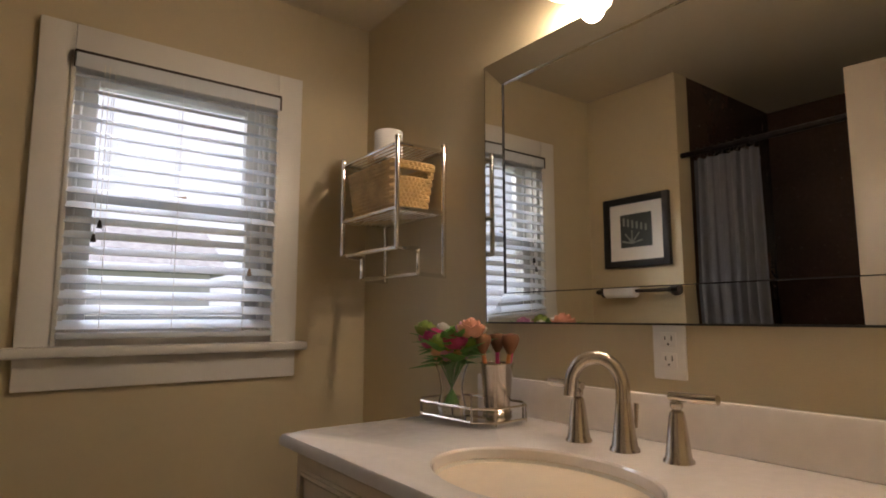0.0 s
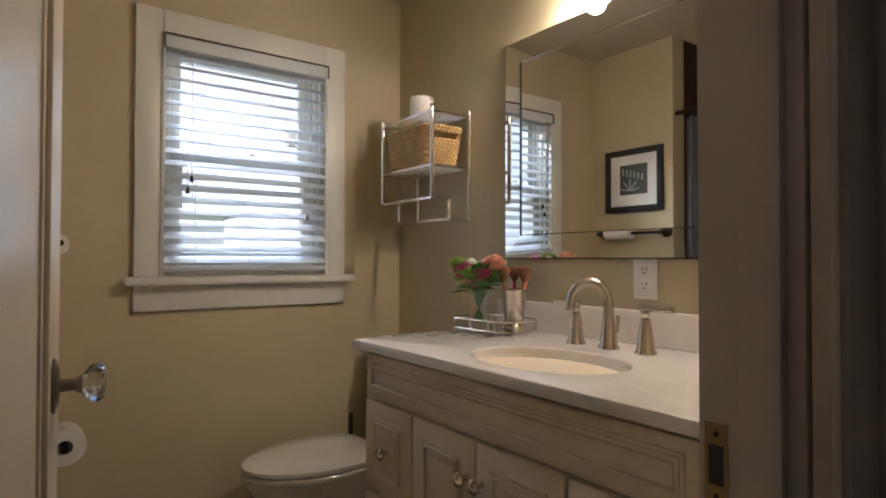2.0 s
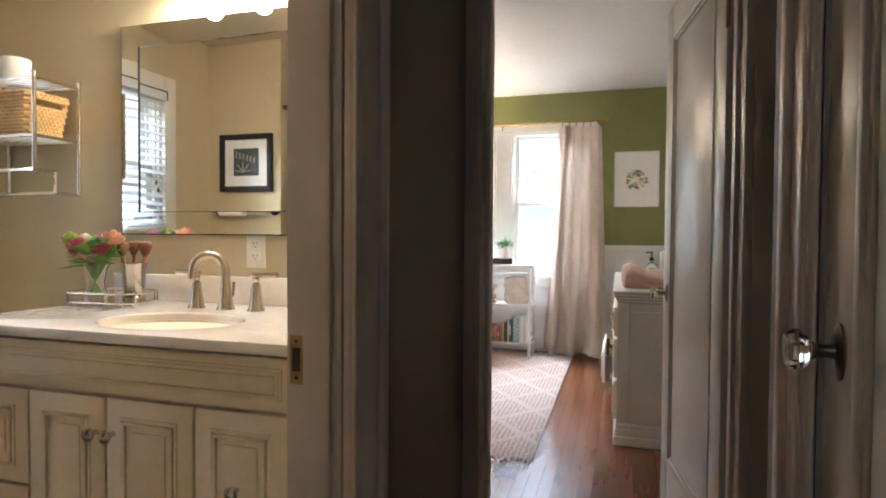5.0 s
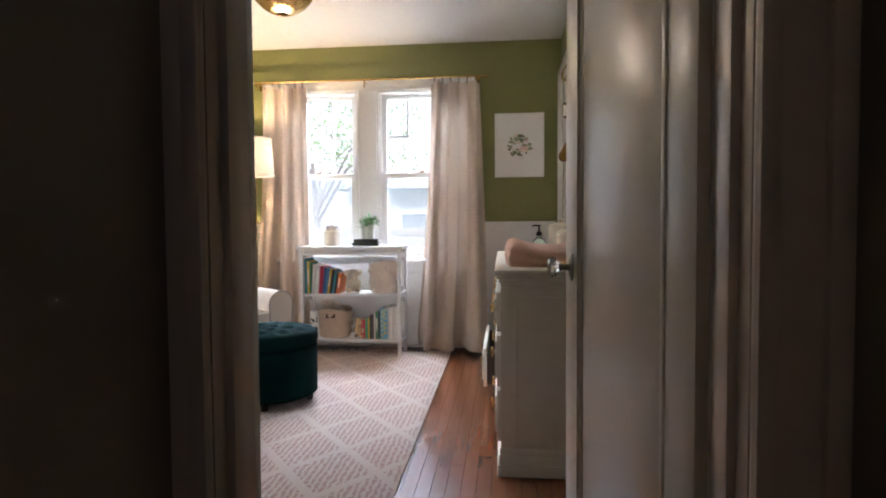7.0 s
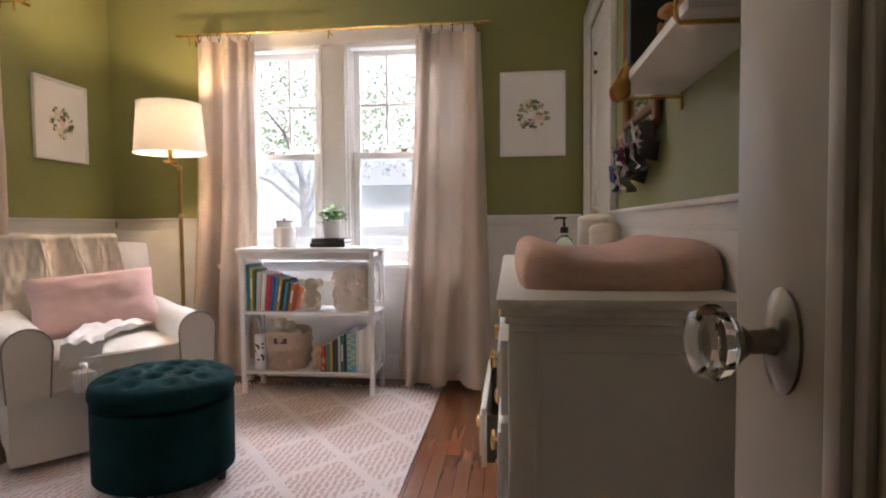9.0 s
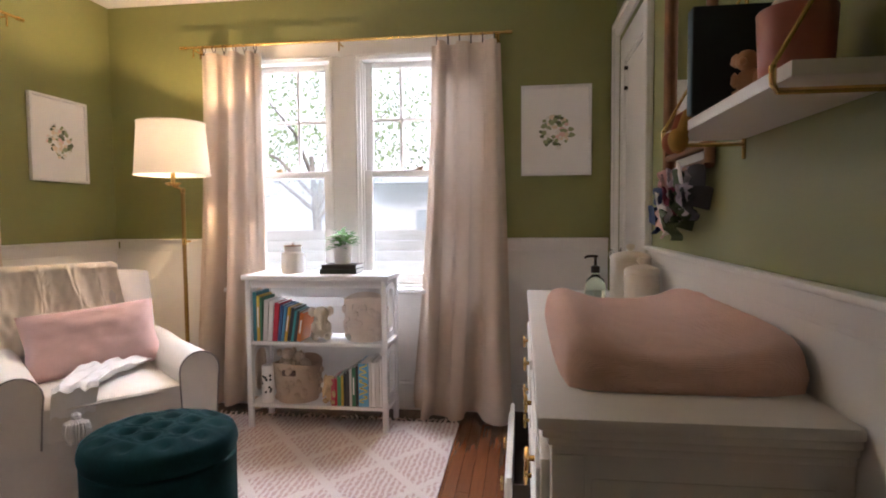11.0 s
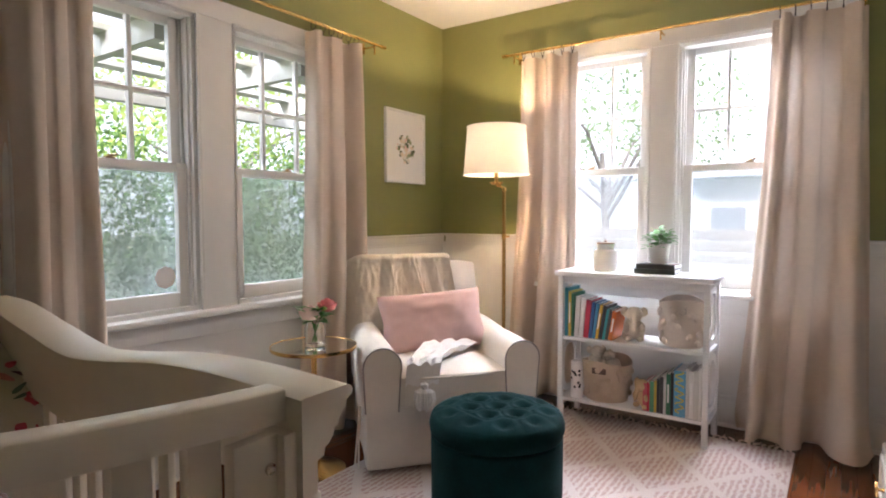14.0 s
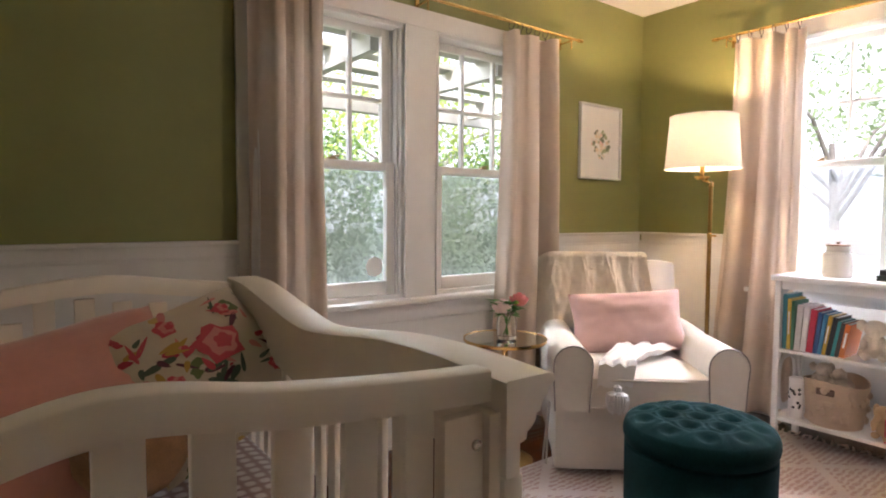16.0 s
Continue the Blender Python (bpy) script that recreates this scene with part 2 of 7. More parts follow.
def rug_cloth():
    """Cream rug with a pale diamond lattice over rows of blush dashes."""
    m = weave("blush_trellis_rug", (0.6, 0.5, 0.46), 0.95, 260, 0.6)
    n, l = m.node_tree.nodes, m.node_tree.links
    b = n["Principled BSDF"]
    tc, sep = n.new("ShaderNodeTexCoord"), n.new("ShaderNodeSeparateXYZ")
    l.new(tc.outputs["Object"], sep.inputs[0])

    def op(kind, a, c=None, v=None):
        k = n.new("ShaderNodeMath")
        k.operation = kind
        l.new(a, k.inputs[0])
        if c is not None:
            l.new(c, k.inputs[1])
        elif v is not None:
            k.inputs[1].default_value = v
        return k.outputs[0]
    x, y = sep.outputs[0], sep.outputs[1]
    wob = n.new("ShaderNodeTexNoise")
    wob.inputs["Scale"].default_value = 30
    l.new(tc.outputs["Object"], wob.inputs[0])
    w = op("MULTIPLY", op("SUBTRACT", wob.outputs[0], v=0.5), v=0.03)
    u, v_ = op("MULTIPLY", op("ADD", x, w), v=2.1), op("MULTIPLY", op("ADD", y, w), v=2.6)
    d1 = op("ABSOLUTE", op("SUBTRACT", op("FRACT", op("ADD", u, v_)), v=0.5))
    d2 = op("ABSOLUTE", op("SUBTRACT", op("FRACT", op("SUBTRACT", u, v_)), v=0.5))
    line = op("LESS_THAN", op("MINIMUM", d1, d2), v=0.065)
    dash = op("LESS_THAN", op("FRACT", op("MULTIPLY", op("ADD", y, w), v=38.0)), v=0.56)
    brk = op("GREATER_THAN", op("FRACT", op("ADD", op("MULTIPLY", x, v=19.0), op("MULTIPLY", op("FLOOR", op("MULTIPLY", y, v=38.0)), v=0.37))), v=0.12)
    inv = n.new("ShaderNodeMath")
    inv.operation = "SUBTRACT"
    inv.inputs[0].default_value = 1.0
    l.new(line, inv.inputs[1])
    f = op("MULTIPLY", op("MULTIPLY", dash, brk), inv.outputs[0])
    mx = n.new("ShaderNodeMix")
    mx.data_type = "RGBA"
    mx.inputs["A"].default_value, mx.inputs["B"].default_value = (0.58, 0.50, 0.46, 1), (0.43, 0.30, 0.265, 1)
    l.new(f, mx.inputs["Factor"]), l.new(mx.outputs["Result"], b.inputs["Base Color"])
    return m


OAK, RUG = wood_floor(), rug_cloth()

# ---------------- building blocks ----------------


def box(bm, a, b, bev=0.0, seg=2):
    (x0, y0, z0), (x1, y1, z1) = [[min(p) for p in zip(a, b)], [max(p) for p in zip(a, b)]]
    v = [bm.verts.new((x, y, z)) for x in (x0, x1) for y in (y0, y1) for z in (z0, z1)]
    f = [bm.faces.new([v[i] for i in q]) for q in ((0, 1, 3, 2), (4, 6, 7, 5), (0, 4, 5, 1), (2, 3, 7, 6), (0, 2, 6, 4), (1, 5, 7, 3))]
    if bev:
        es = list({e for k in f for e in k.edges})
        bmesh.ops.bevel(bm, geom=es, offset=min(bev, 0.45 * min(x1 - x0, y1 - y0, z1 - z0)), segments=seg, affect="EDGES", profile=0.5)
    return bm


def tube(bm, pts, r, n=10, cap=True, flat=1.0):
    """A tube through the points; r may be a list."""
    pts = [Vector(p) for p in pts]
    rs = r if isinstance(r, (list, tuple)) else [r] * len(pts)
    rings, up = [], None
    for i, p in enumerate(pts):
        d = (pts[min(i + 1, len(pts) - 1)] - pts[max(i - 1, 0)]).normalized()
        if up is None:
            up = d.orthogonal().normalized()
        up = (up - d * up.dot(d)).normalized()
        s = d.cross(up)
        rings.append([bm.verts.new(p + rs[i] * (math.cos(a) * up + math.sin(a) * s * flat)) for a in [2 * math.pi * k / n for k in range(n)]])
    for q, w in zip(rings, rings[1:]):
        for k in range(n):
            bm.faces.new((q[k], q[(k + 1) % n], w[(k + 1) % n], w[k]))
    if cap:
        bm.faces.new(rings[0][::-1]), bm.faces.new(rings[-1])
    return bm


def lathe(bm, prof, c=(0, 0, 0), n=24, sx=1.0, sy=1.0, cap=True):
    rings = [[bm.verts.new((c[0] + r * sx * math.cos(2 * math.pi * k / n), c[1] + r * sy * math.sin(2 * math.pi * k / n), c[2] + z)) for k in range(n)] for r, z in prof]
    for q, w in zip(rings, rings[1:]):
        for k in range(n):
            bm.faces.new((q[k], q[(k + 1) % n], w[(k + 1) % n], w[k]))
    if cap:
        bm.faces.new(rings[0][::-1]), bm.faces.new(rings[-1])
    return bm


def sheet(bm, f, nu, nv, close=False):
    g = [[bm.verts.new(f(i / nu, j / nv)) for j in range(nv + 1)] for i in range(nu + 1)]
    for i in range(nu):
        for j in range(nv):
            bm.faces.new((g[i][j], g[i + 1][j], g[i + 1][j + 1], g[i][j + 1]))
    return bm


def thick(bm, t):
    bmesh.ops.recalc_face_normals(bm, faces=bm.faces)
    bmesh.ops.solidify(bm, geom=bm.faces[:], thickness=t)
    return bm


def ball(bm, c, r, sub=2, sx=1, sy=1, sz=1, rough=0.0, rot=None):
    m = Matrix.Translation(c) @ (rot or Matrix()) @ Matrix.Diagonal((r * sx, r * sy, r * sz, 1))
    made = bmesh.ops.create_icosphere(bm, subdivisions=sub, radius=1.0, matrix=Matrix())
    for v in made["verts"]:
        if rough:
            v.co *= 1 + rough * noise.noise(v.co * 2.3 + Vector(c) * 7)
        v.co = m @ v.co
    return bm


def cushion(bm, w, h, t, n=18, wrinkle=0.006, seed=0.0):
    """A pillow in the xz plane, about its centre."""
    for s in (1, -1):
        def f(u, v, s=s):
            a, b = 2 * u - 1, 2 * v - 1
            e = max(0.0, (1 - a ** 4) * (1 - b ** 4)) ** 0.55
            pull = 1 - 0.05 * (1 - abs(a)) * b * b - 0.0
            pull2 = 1 - 0.07 * (1 - abs(b)) * a * a
            wr = wrinkle * noise.noise(Vector((a * 4 + seed, b * 4, s)))
            return (a * w / 2 * pull2, -s * (t / 2 * e + wr * e), b * h / 2 * pull)
        sheet(bm, f, n, n)
    bmesh.ops.remove_doubles(bm, verts=bm.verts, dist=0.0008)
    bmesh.ops.recalc_face_normals(bm, faces=bm.faces)
    return bm


def part(name, bm, material, parent=None, label="", smooth=True, angle=38, m=None):
    me = bpy.data.meshes.new(name)
    bm.to_mesh(me)
    bm.free()
    me.materials.append(material)
    if smooth:
        me.polygons.foreach_set("use_smooth", [True] * len(me.polygons))
        me.set_sharp_from_angle(angle=radians(angle))
    ob = new(name, me)
    if parent is not None:
        ob.parent = parent
    if m is not None:
        ob.matrix_local = m
    if label:
        ob["label"] = label
    return ob


def thing(name, label, category, at=(0, 0, 0), rz=0, group="", kind=""):
    ob = new(name)
    ob.empty_display_size = 0.1
    ob.matrix_world = pose(*at, 0, 0, rz)
    return tagged(ob, label, category, group, kind)


def setting(name, bm, material, label="", category="", smooth=False):
    return tagged(part(name, bm, material, None, "", smooth), label, category or name.split("_")[0], "", "structure")


def bmx():
    return bmesh.new()


def wall_pieces(bm, axis, f0, f1, a0, a1, z0, z1, holes=()):
    """A wall along x or y between the faces f0 and f1, with holes (a, b, low, high)."""
    def put(p, q, lo, hi):
        if q - p > 1e-4 and hi - lo > 1e-4:
            box(bm, (p, f0, lo), (q, f1, hi)) if axis == "x" else box(bm, (f0, p, lo), (f1, q, hi))
    at = a0
    for p, q, lo, hi in sorted(holes):
        put(at, p, z0, z1), put(p, q, z0, lo), put(p, q, hi, z1)
        at = q
    put(at, a1, z0, z1)
    return bm


def rot_about(c, rz):
    return Matrix.Translation(c) @ Matrix.Rotation(radians(rz), 4, "Z")

# ---------------- the large structure ----------------
EX, NY, SY, WX = 5.28, 2.53, -0.58, 1.38      # nursery faces
NCEIL, BCEIL, HCEIL = 2.485, 2.245, 2.42
MX, BNY, BWX = 1.24, 2.28, -0.09              # bathroom faces
HNY, BSY, HSY = 0.336, 0.432, -0.37             # hall face, bathroom's door wall, hall's other side
DOORH = 2.04
EWIN = ((0.19, 0.927, 0.735, 2.12), (1.071, 1.80, 0.735, 2.12))
NWIN = ((2.62, 3.345, 0.735, 2.055), (3.525, 4.25, 0.735, 2.055))
BWIN = ((0.278, 0.884, 1.05, 1.885),)
BD0, BD1, ND0, ND1 = -0.25, 0.452, -0.405, 0.280   # clear door openings

setting("wall_east", wall_pieces(bmx(), "y", EX, EX + 0.16, SY - 0.15, NY + 0.16, 0, NCEIL, EWIN), GREEN_WALL, "sage green painted plaster wall above white wainscot")
setting("wall_north", wall_pieces(bmx(), "x", NY, NY + 0.16, MX + 0.02, EX, 0, NCEIL, NWIN), GREEN_WALL, "sage green painted plaster wall with paired windows")
setting("wall_south", wall_pieces(bmx(), "x", SY - 0.15, SY, WX - 0.12, EX, 0, NCEIL, ((4.42, 5.16, 0, 2.12),)), GREEN_WALL, "sage green painted wall with a closet door")
setting("wall_west", wall_pieces(bmx(), "y", WX - 0.12, WX, SY, NY, 0, NCEIL, ((ND0 - 0.018, ND1 + 0.018, 0, DOORH),)), GREEN_WALL, "sage green wall with the nursery doorway")
setting("ceiling_nursery", box(bmx(), (WX - 0.12, SY - 0.15, NCEIL), (EX + 0.16, NY + 0.16, NCEIL + 0.1)), CEIL, "warm white flat plaster ceiling", "ceiling")
# bathroom
setting("wall_bath_north", wall_pieces(bmx(), "x", BNY, BNY + 0.16, -1.2, MX + 0.02, 0, NCEIL, BWIN), BATH_WALL, "cream painted bathroom wall with one window")
setting("wall_bath_east", wall_pieces(bmx(), "y", MX, MX + 0.11, BSY, BNY, 0, NCEIL), BATH_WALL, "cream painted bathroom wall behind the mirror")
setting("wall_bath_west", wall_pieces(bmx(), "y", BWX - 0.1, BWX, 1.78, BNY, 0, NCEIL), BATH_WALL, "cream painted bathroom wall with a framed print")
setting("wall_bath_south", wall_pieces(bmx(), "x", HNY, BSY, -1.6, WX - 0.12, 0, NCEIL, ((BD0 - 0.018, BD1 + 0.018, 0, DOORH),)), BATH_WALL, "painted wall between hall and bathroom")
setting("wall_hall_north", wall_pieces(bmx(), "x", HNY - 0.006, HNY, -1.6, WX - 0.12, 0, HCEIL, ((BD0 - 0.018, BD1 + 0.018, 0, DOORH),)), HALL_WALL, "taupe painted hall wall")
bm = wall_pieces(bmx(), "y", -1.1, -1.0, BSY, 1.88, 0, NCEIL)
wall_pieces(bm, "x", 1.78, 1.88, -1.0, BWX - 0.1, 0, NCEIL)
setting("wall_tub_alcove", bm, DARKTILE, "dark tiled tub alcove wall")
setting("ceiling_bath", box(bmx(), (-1.1, BSY, BCEIL), (MX, BNY, BCEIL + 0.08)), BATH_CEIL, "cream painted bathroom ceiling", "ceiling")
setting("floor_bath", box(bmx(), (-1.1, HNY, -0.1), (MX, BNY, 0.0)), tint("bath_floor_tile", (0.30, 0.26, 0.22), 0.35), "beige bathroom floor", "floor")
# hall
setting("wall_hall_return", wall_pieces(bmx(), "x", HSY - 0.3, HSY, 0.65, 0.77, 0, HCEIL), HALL_WALL, "taupe painted wall end in the hall")
setting("wall_hall_south", wall_pieces(bmx(), "x", HSY - 0.12, HSY, -1.6, 0.65, 0, HCEIL, ((-0.28, 0.505, 0, DOORH),)), HALL_WALL, "taupe painted hall wall with a closed door")
setting("wall_hall_nook", wall_pieces(wall_pieces(bmx(), "x", -0.68, -0.56, 0.77, WX - 0.12, 0, HCEIL), "y", WX - 0.126, WX - 0.12, -0.56, HNY - 0.006, 0, HCEIL, ((ND0 - 0.018, ND1 + 0.018, 0, DOORH),)), HALL_WALL, "taupe painted hall wall beside the nursery door")
# unseen wall, added without an opening so outdoor light stays out of the hall
setting("wall_hall_west", wall_pieces(bmx(), "y", -1.7, -1.6, HSY - 0.12, BSY, 0, HCEIL), HALL_WALL, "unseen plain wall closing the hall's end against outside light")
setting("ceiling_hall", box(bmx(), (-1.7, -0.68, HCEIL), (WX - 0.12, HNY, HCEIL + 0.06)), CEIL, "plain hall ceiling", "ceiling")
setting("floor_hall", box(bmx(), (-1.7, -0.68, -0.1), (WX - 0.12, HNY, -0.004)), OAK, "dark red oak hall floor", "floor")
floor = setting("floor", box(bmx(), (WX - 0.12, SY - 0.15, -0.1), (EX + 0.16, NY + 0.16, -0.016)), DARKWOOD, "narrow red oak strip floor, varnished", "floor")


def frame_trim(bm, axis, face, side, a0, a1, z1, w=0.105, t=0.02, z0=0.0, head=True):
    """Moulded casing round an opening on a wall face; side is the way it stands proud."""
    def put(p, q, lo, hi, d0, d1, bev=0.006):
        u, v = face + side * d0, face + side * d1
        box(bm, (p, u, lo), (q, v, hi), bev) if axis == "x" else box(bm, (u, p, lo), (v, q, hi), bev)
    for p, q, s in ((a0 - w, a0, 1), (a1, a1 + w, -1)):
        put(p, q, z0, z1 + (w if head else 0), 0, t)
        inner = (q - 0.024, q) if s == 1 else (p, p + 0.024)
        outer = (p, p + 0.03) if s == 1 else (q - 0.03, q)
        put(*outer, z0, z1 + (w if head else 0), t - 0.004, t + 0.012)
        put(*inner, z0, z1 + 0.02, t - 0.004, t + 0.005)
    if head:
        put(a0, a1, z1, z1 + w, 0.001, t - 0.001)
        put(a0 - w + 0.03, a1 + w - 0.03, z1 + w - 0.03, z1 + w, t - 0.005, t + 0.011)
    return bm


def jamb_lining(bm, axis, f0, f1, a0, a1, z1, stop0, stop1, t=0.018):
    lo, hi = min(f0, f1), max(f0, f1)

    def put(p, q, z0, zz, u, v):
        box(bm, (p, u, z0), (q, v, zz), 0.002) if axis == "x" else box(bm, (u, p, z0), (v, q, zz), 0.002)
    put(a0 - 0.001, a0 + t, 0, z1, lo, hi), put(a1 - t, a1 + 0.001, 0, z1, lo, hi), put(a0 + t, a1 - t, z1 - t, z1, lo, hi)
    put(a0 + t - 0.001, a0 + t + 0.012, 0, z1 - t, stop0, stop1), put(a1 - t - 0.012, a1 - t + 0.001, 0, z1 - t, stop0, stop1)
    put(a0 + t, a1 - t, z1 - t - 0.012, z1 - t, stop0, stop1)
    return bm


def strike_plate(parent_name, at, axis, sign):
    """A tarnished strike plate let into a jamb."""
    t = thing(parent_name, "tarnished brass strike plate in the door jamb", "strike plate", at)
    d = 0.0015 * sign
    bm = bmx()
    for lo, hi in ((-0.042, -0.020), (0.020, 0.042)):
        box(bm, (0, -0.012, lo), (d, 0.012, hi), 0.0005) if axis == "x" else box(bm, (-0.012, 0, lo), (0.012, d, hi), 0.0005)
    for s in (-1, 1):
        box(bm, (0, s * 0.012, -0.02), (d, s * 0.008, 0.02)) if axis == "x" else box(bm, (s * 0.012, 0, -0.02), (s * 0.008, d, 0.02))
    part("plate", bm, OLDBRASS, t)
    bm = bmx()
    box(bm, (-0.002 * sign, -0.008, -0.02), (d * 0.4, 0.008, 0.02)) if axis == "x" else box(bm, (-0.008, -0.002 * sign, -0.02), (0.008, d * 0.4, 0.02))
    part("latch_hole", bm, BLACK, t, "dark recess")
    for z in (-0.031, 0.031):
        bm = bmx()
        ball(bm, (d, 0, z) if axis == "x" else (0, d, z), 0.0035, 1)
        part("screw", bm, IRON, t)
    return t


setting("trim_bath_door", frame_trim(bmx(), "x", HNY - 0.006, -1, BD0, BD1, DOORH, 0.13), HALL_TRIM, "moulded door casing on the hall side", "trim", True)
setting("trim_bath_jamb", jamb_lining(bmx(), "x", HNY - 0.004, BSY + 0.002, BD0 - 0.018, BD1 + 0.018, DOORH, HNY + 0.012, BSY - 0.045), JAMB, "painted door jamb with stop", "trim", True)
setting("trim_nursery_door", frame_trim(bmx(), "y", WX - 0.126, -1, ND0, ND1, DOORH, 0.105), HALL_TRIM, "moulded nursery door casing", "trim", True)
setting("trim_nursery_jamb", jamb_lining(bmx(), "y", WX - 0.126, WX + 0.002, ND0 - 0.018, ND1 + 0.018, DOORH, WX - 0.09, WX - 0.045), HALL_TRIM, "painted nursery door jamb with stop", "trim", True)
setting("trim_nursery_inside", frame_trim(bmx(), "y", WX, 1, ND0, ND1, DOORH, 0.10), TRIM, "moulded nursery door casing, room side", "trim", True)
setting("trim_hall_door", frame_trim(bmx(), "x", HSY, 1, -0.28, 0.505, DOORH, 0.10), HALL_TRIM, "moulded casing of the closed hall door", "trim", True)
strike_plate("strike_plate", (BD1, 0.415, 0.907), "x", -1)
strike_plate("strike_plate", (WX - 0.036, ND1, 0.865), "y", -1)


def crystal_knob(parent, x, z, side, y):
    """Rosette, neck and faceted glass knob; side is the way it points along local y."""
    bm = bmx()
    lathe(bm, [(0.002, 0.0), (0.021, 0.0), (0.0215, 0.003), (0.017, 0.005), (0.013, 0.008), (0.002, 0.0085)], (0, 0, 0), 20, 1.0, 1.75)
    k = part("rosette", bm, PEWTER, parent, "tarnished oval rosette", m=pose(x, y, z, -90 * side, 0, 0))
    bm = lathe(bmx(), [(0.002, 0.006), (0.011, 0.006), (0.0085, 0.013), (0.0085, 0.026), (0.0125, 0.031), (0.0135, 0.036), (0.002, 0.036)], n=16)
    part("neck", bm, PEWTER, k)
    bm = lathe(bmx(), [(0.010, 0.034), (0.017, 0.036), (0.026, 0.046), (0.027, 0.053), (0.022, 0.061), (0.012, 0.063)], n=12)
    part("knob", bm, CRYSTAL, k, "clear faceted crystal knob", smooth=False)


def panel_door(name, label, width, at, rz, height=2.02, paint=None, knob_z=0.90, knob_sides=(1, -1), one=True):
    """Door leaf hinged at its origin, running along local x, with one tall moulded panel."""
    d = thing(name, label, "door", at, rz, kind="structure")
    t, s, paint = 0.036, 0.105, paint or DOOR_PAINT
    bm = bmx()
    z0 = 0.012
    pan = (s, width - s, 0.23, height - 0.12)
    box(bm, (0, -t / 2, z0), (s, t / 2, height), 0.0015), box(bm, (width - s, -t / 2, z0), (width, t / 2, height), 0.0015)
    box(bm, (s, -t / 2, z0), (width - s, t / 2, pan[2]), 0.0015), box(bm, (s, -t / 2, pan[3]), (width - s, t / 2, height), 0.0015)
    part("leaf", bm, paint, d)
    bm = bmx()
    box(bm, (s, -0.006, pan[2]), (width - s, 0.006, pan[3]))
    for q in (-1, 1):
        box(bm, (s + 0.035, q * 0.005, pan[2] + 0.035), (width - s - 0.035, q * 0.011, pan[3] - 0.035), 0.005)
    part("panel", bm, paint, d)
    bm = bmx()
    for q in (-1, 1):
        for w0, h0, w1 in ((0.0, 0.016, 0.016), (0.016, 0.010, 0.028)):
            y0, y1 = q * 0.005, q * (t / 2 + (0.003 if w0 == 0 else -0.004))
            for a in (s + w0, width - s - w1):
                box(bm, (a, y0, pan[2] + w0), (a + w1 - w0, y1, pan[3] - w0), 0.003)
            for a in (pan[2] + w0, pan[3] - w1):
                box(bm, (s + w0, y0, a), (width - s - w0, y1, a + w1 - w0), 0.003)
    part("moulding", bm, paint, d)
    for q in knob_sides:
        crystal_knob(d, width - 0.062, knob_z, q, q * t / 2)
    bm = box(bmx(), (width - 0.0005, -0.011, knob_z - 0.05), (width + 0.001, 0.011, knob_z + 0.05))
    part("latch_plate", bm, OLDBRASS, d)
    for z in (0.25, 1.75):
        bm = tube(bmx(), [(-0.006, t / 2, z - 0.045), (-0.006, t / 2, z + 0.045)], 0.006, 10)
        part("hinge", bm, OLDBRASS, d)
    return d


panel_door("door_nursery", "open painted panel door with a crystal knob", 0.752, (WX + 0.012, ND0 + 0.002, 0), 8.0, knob_z=0.895)
panel_door("door_bath", "open painted bathroom door with a crystal knob", 0.66, (-0.185, BSY + 0.03, 0), 81.0, knob_z=0.94, height=2.02)
panel_door("door_hall", "closed painted hall door with a crystal knob", 0.765, (-0.27, HSY - 0.022, 0), 0, knob_z=0.975)
panel_door("door_closet", "closed white closet door", 0.72, (4.43, SY - 0.02, 0), 0, height=2.10, paint=TRIM, knob_z=0.95, knob_sides=(1,))
setting("trim_closet", frame_trim(bmx(), "x", SY, 1, 4.42, 5.16, 2.12, 0.09), TRIM, "white moulded closet door casing", "trim", True)

bolt = thing("door_bolt", "small dark bronze bolt on the closet door", "bolt", (4.925, SY - 0.002, 1.85))
part("plate", box(bmx(), (-0.008, 0, -0.065), (0.008, 0.003, 0.065), 0.001), TRIM, bolt)
for z in (-0.05, 0.05):
    part("knob", lathe(bmx(), [(0.001, 0), (0.011, 0), (0.008, 0.006), (0.012, 0.014), (0.001, 0.018)], n=14), IRON, bolt, m=pose(0, 0.002, z, -90, 0, 0))

# wainscot, chair rail and baseboard round the nursery
RAIL = 1.035
rail, base = bmx(), bmx()
cas = 0.085


def skirting(axis, face, side, p, q):
    def put(b, lo, hi, d0, d1, bev=0.0):
        u, v = face + side * d0, face + side * d1
        box(b, (p, u, lo), (q, v, hi), bev) if axis == "x" else box(b, (u, p, lo), (v, q, hi), bev)
    panel = bmx()
    put(panel, 0, RAIL - 0.06, 0, 0.006)
    if axis == "y" and q > NY - 0.05:
        box(panel, (face, q, 0), (face + side * 0.005, NY - 0.006, RAIL - 0.06))
    setting("wainscot", panel, TRIM, "white painted flat wainscot below the chair rail", "wainscot")
    put(rail, RAIL - 0.062, RAIL - 0.008, 0, 0.016, 0.003), put(rail, RAIL - 0.016, RAIL, 0, 0.034, 0.006), put(rail, RAIL - 0.075, RAIL - 0.06, 0, 0.010, 0.003)
    put(base, 0, 0.15, 0.004, 0.020, 0.002), put(base, 0.14, 0.172, 0.004, 0.014, 0.005), put(base, 0, 0.022, 0.018, 0.034, 0.007)


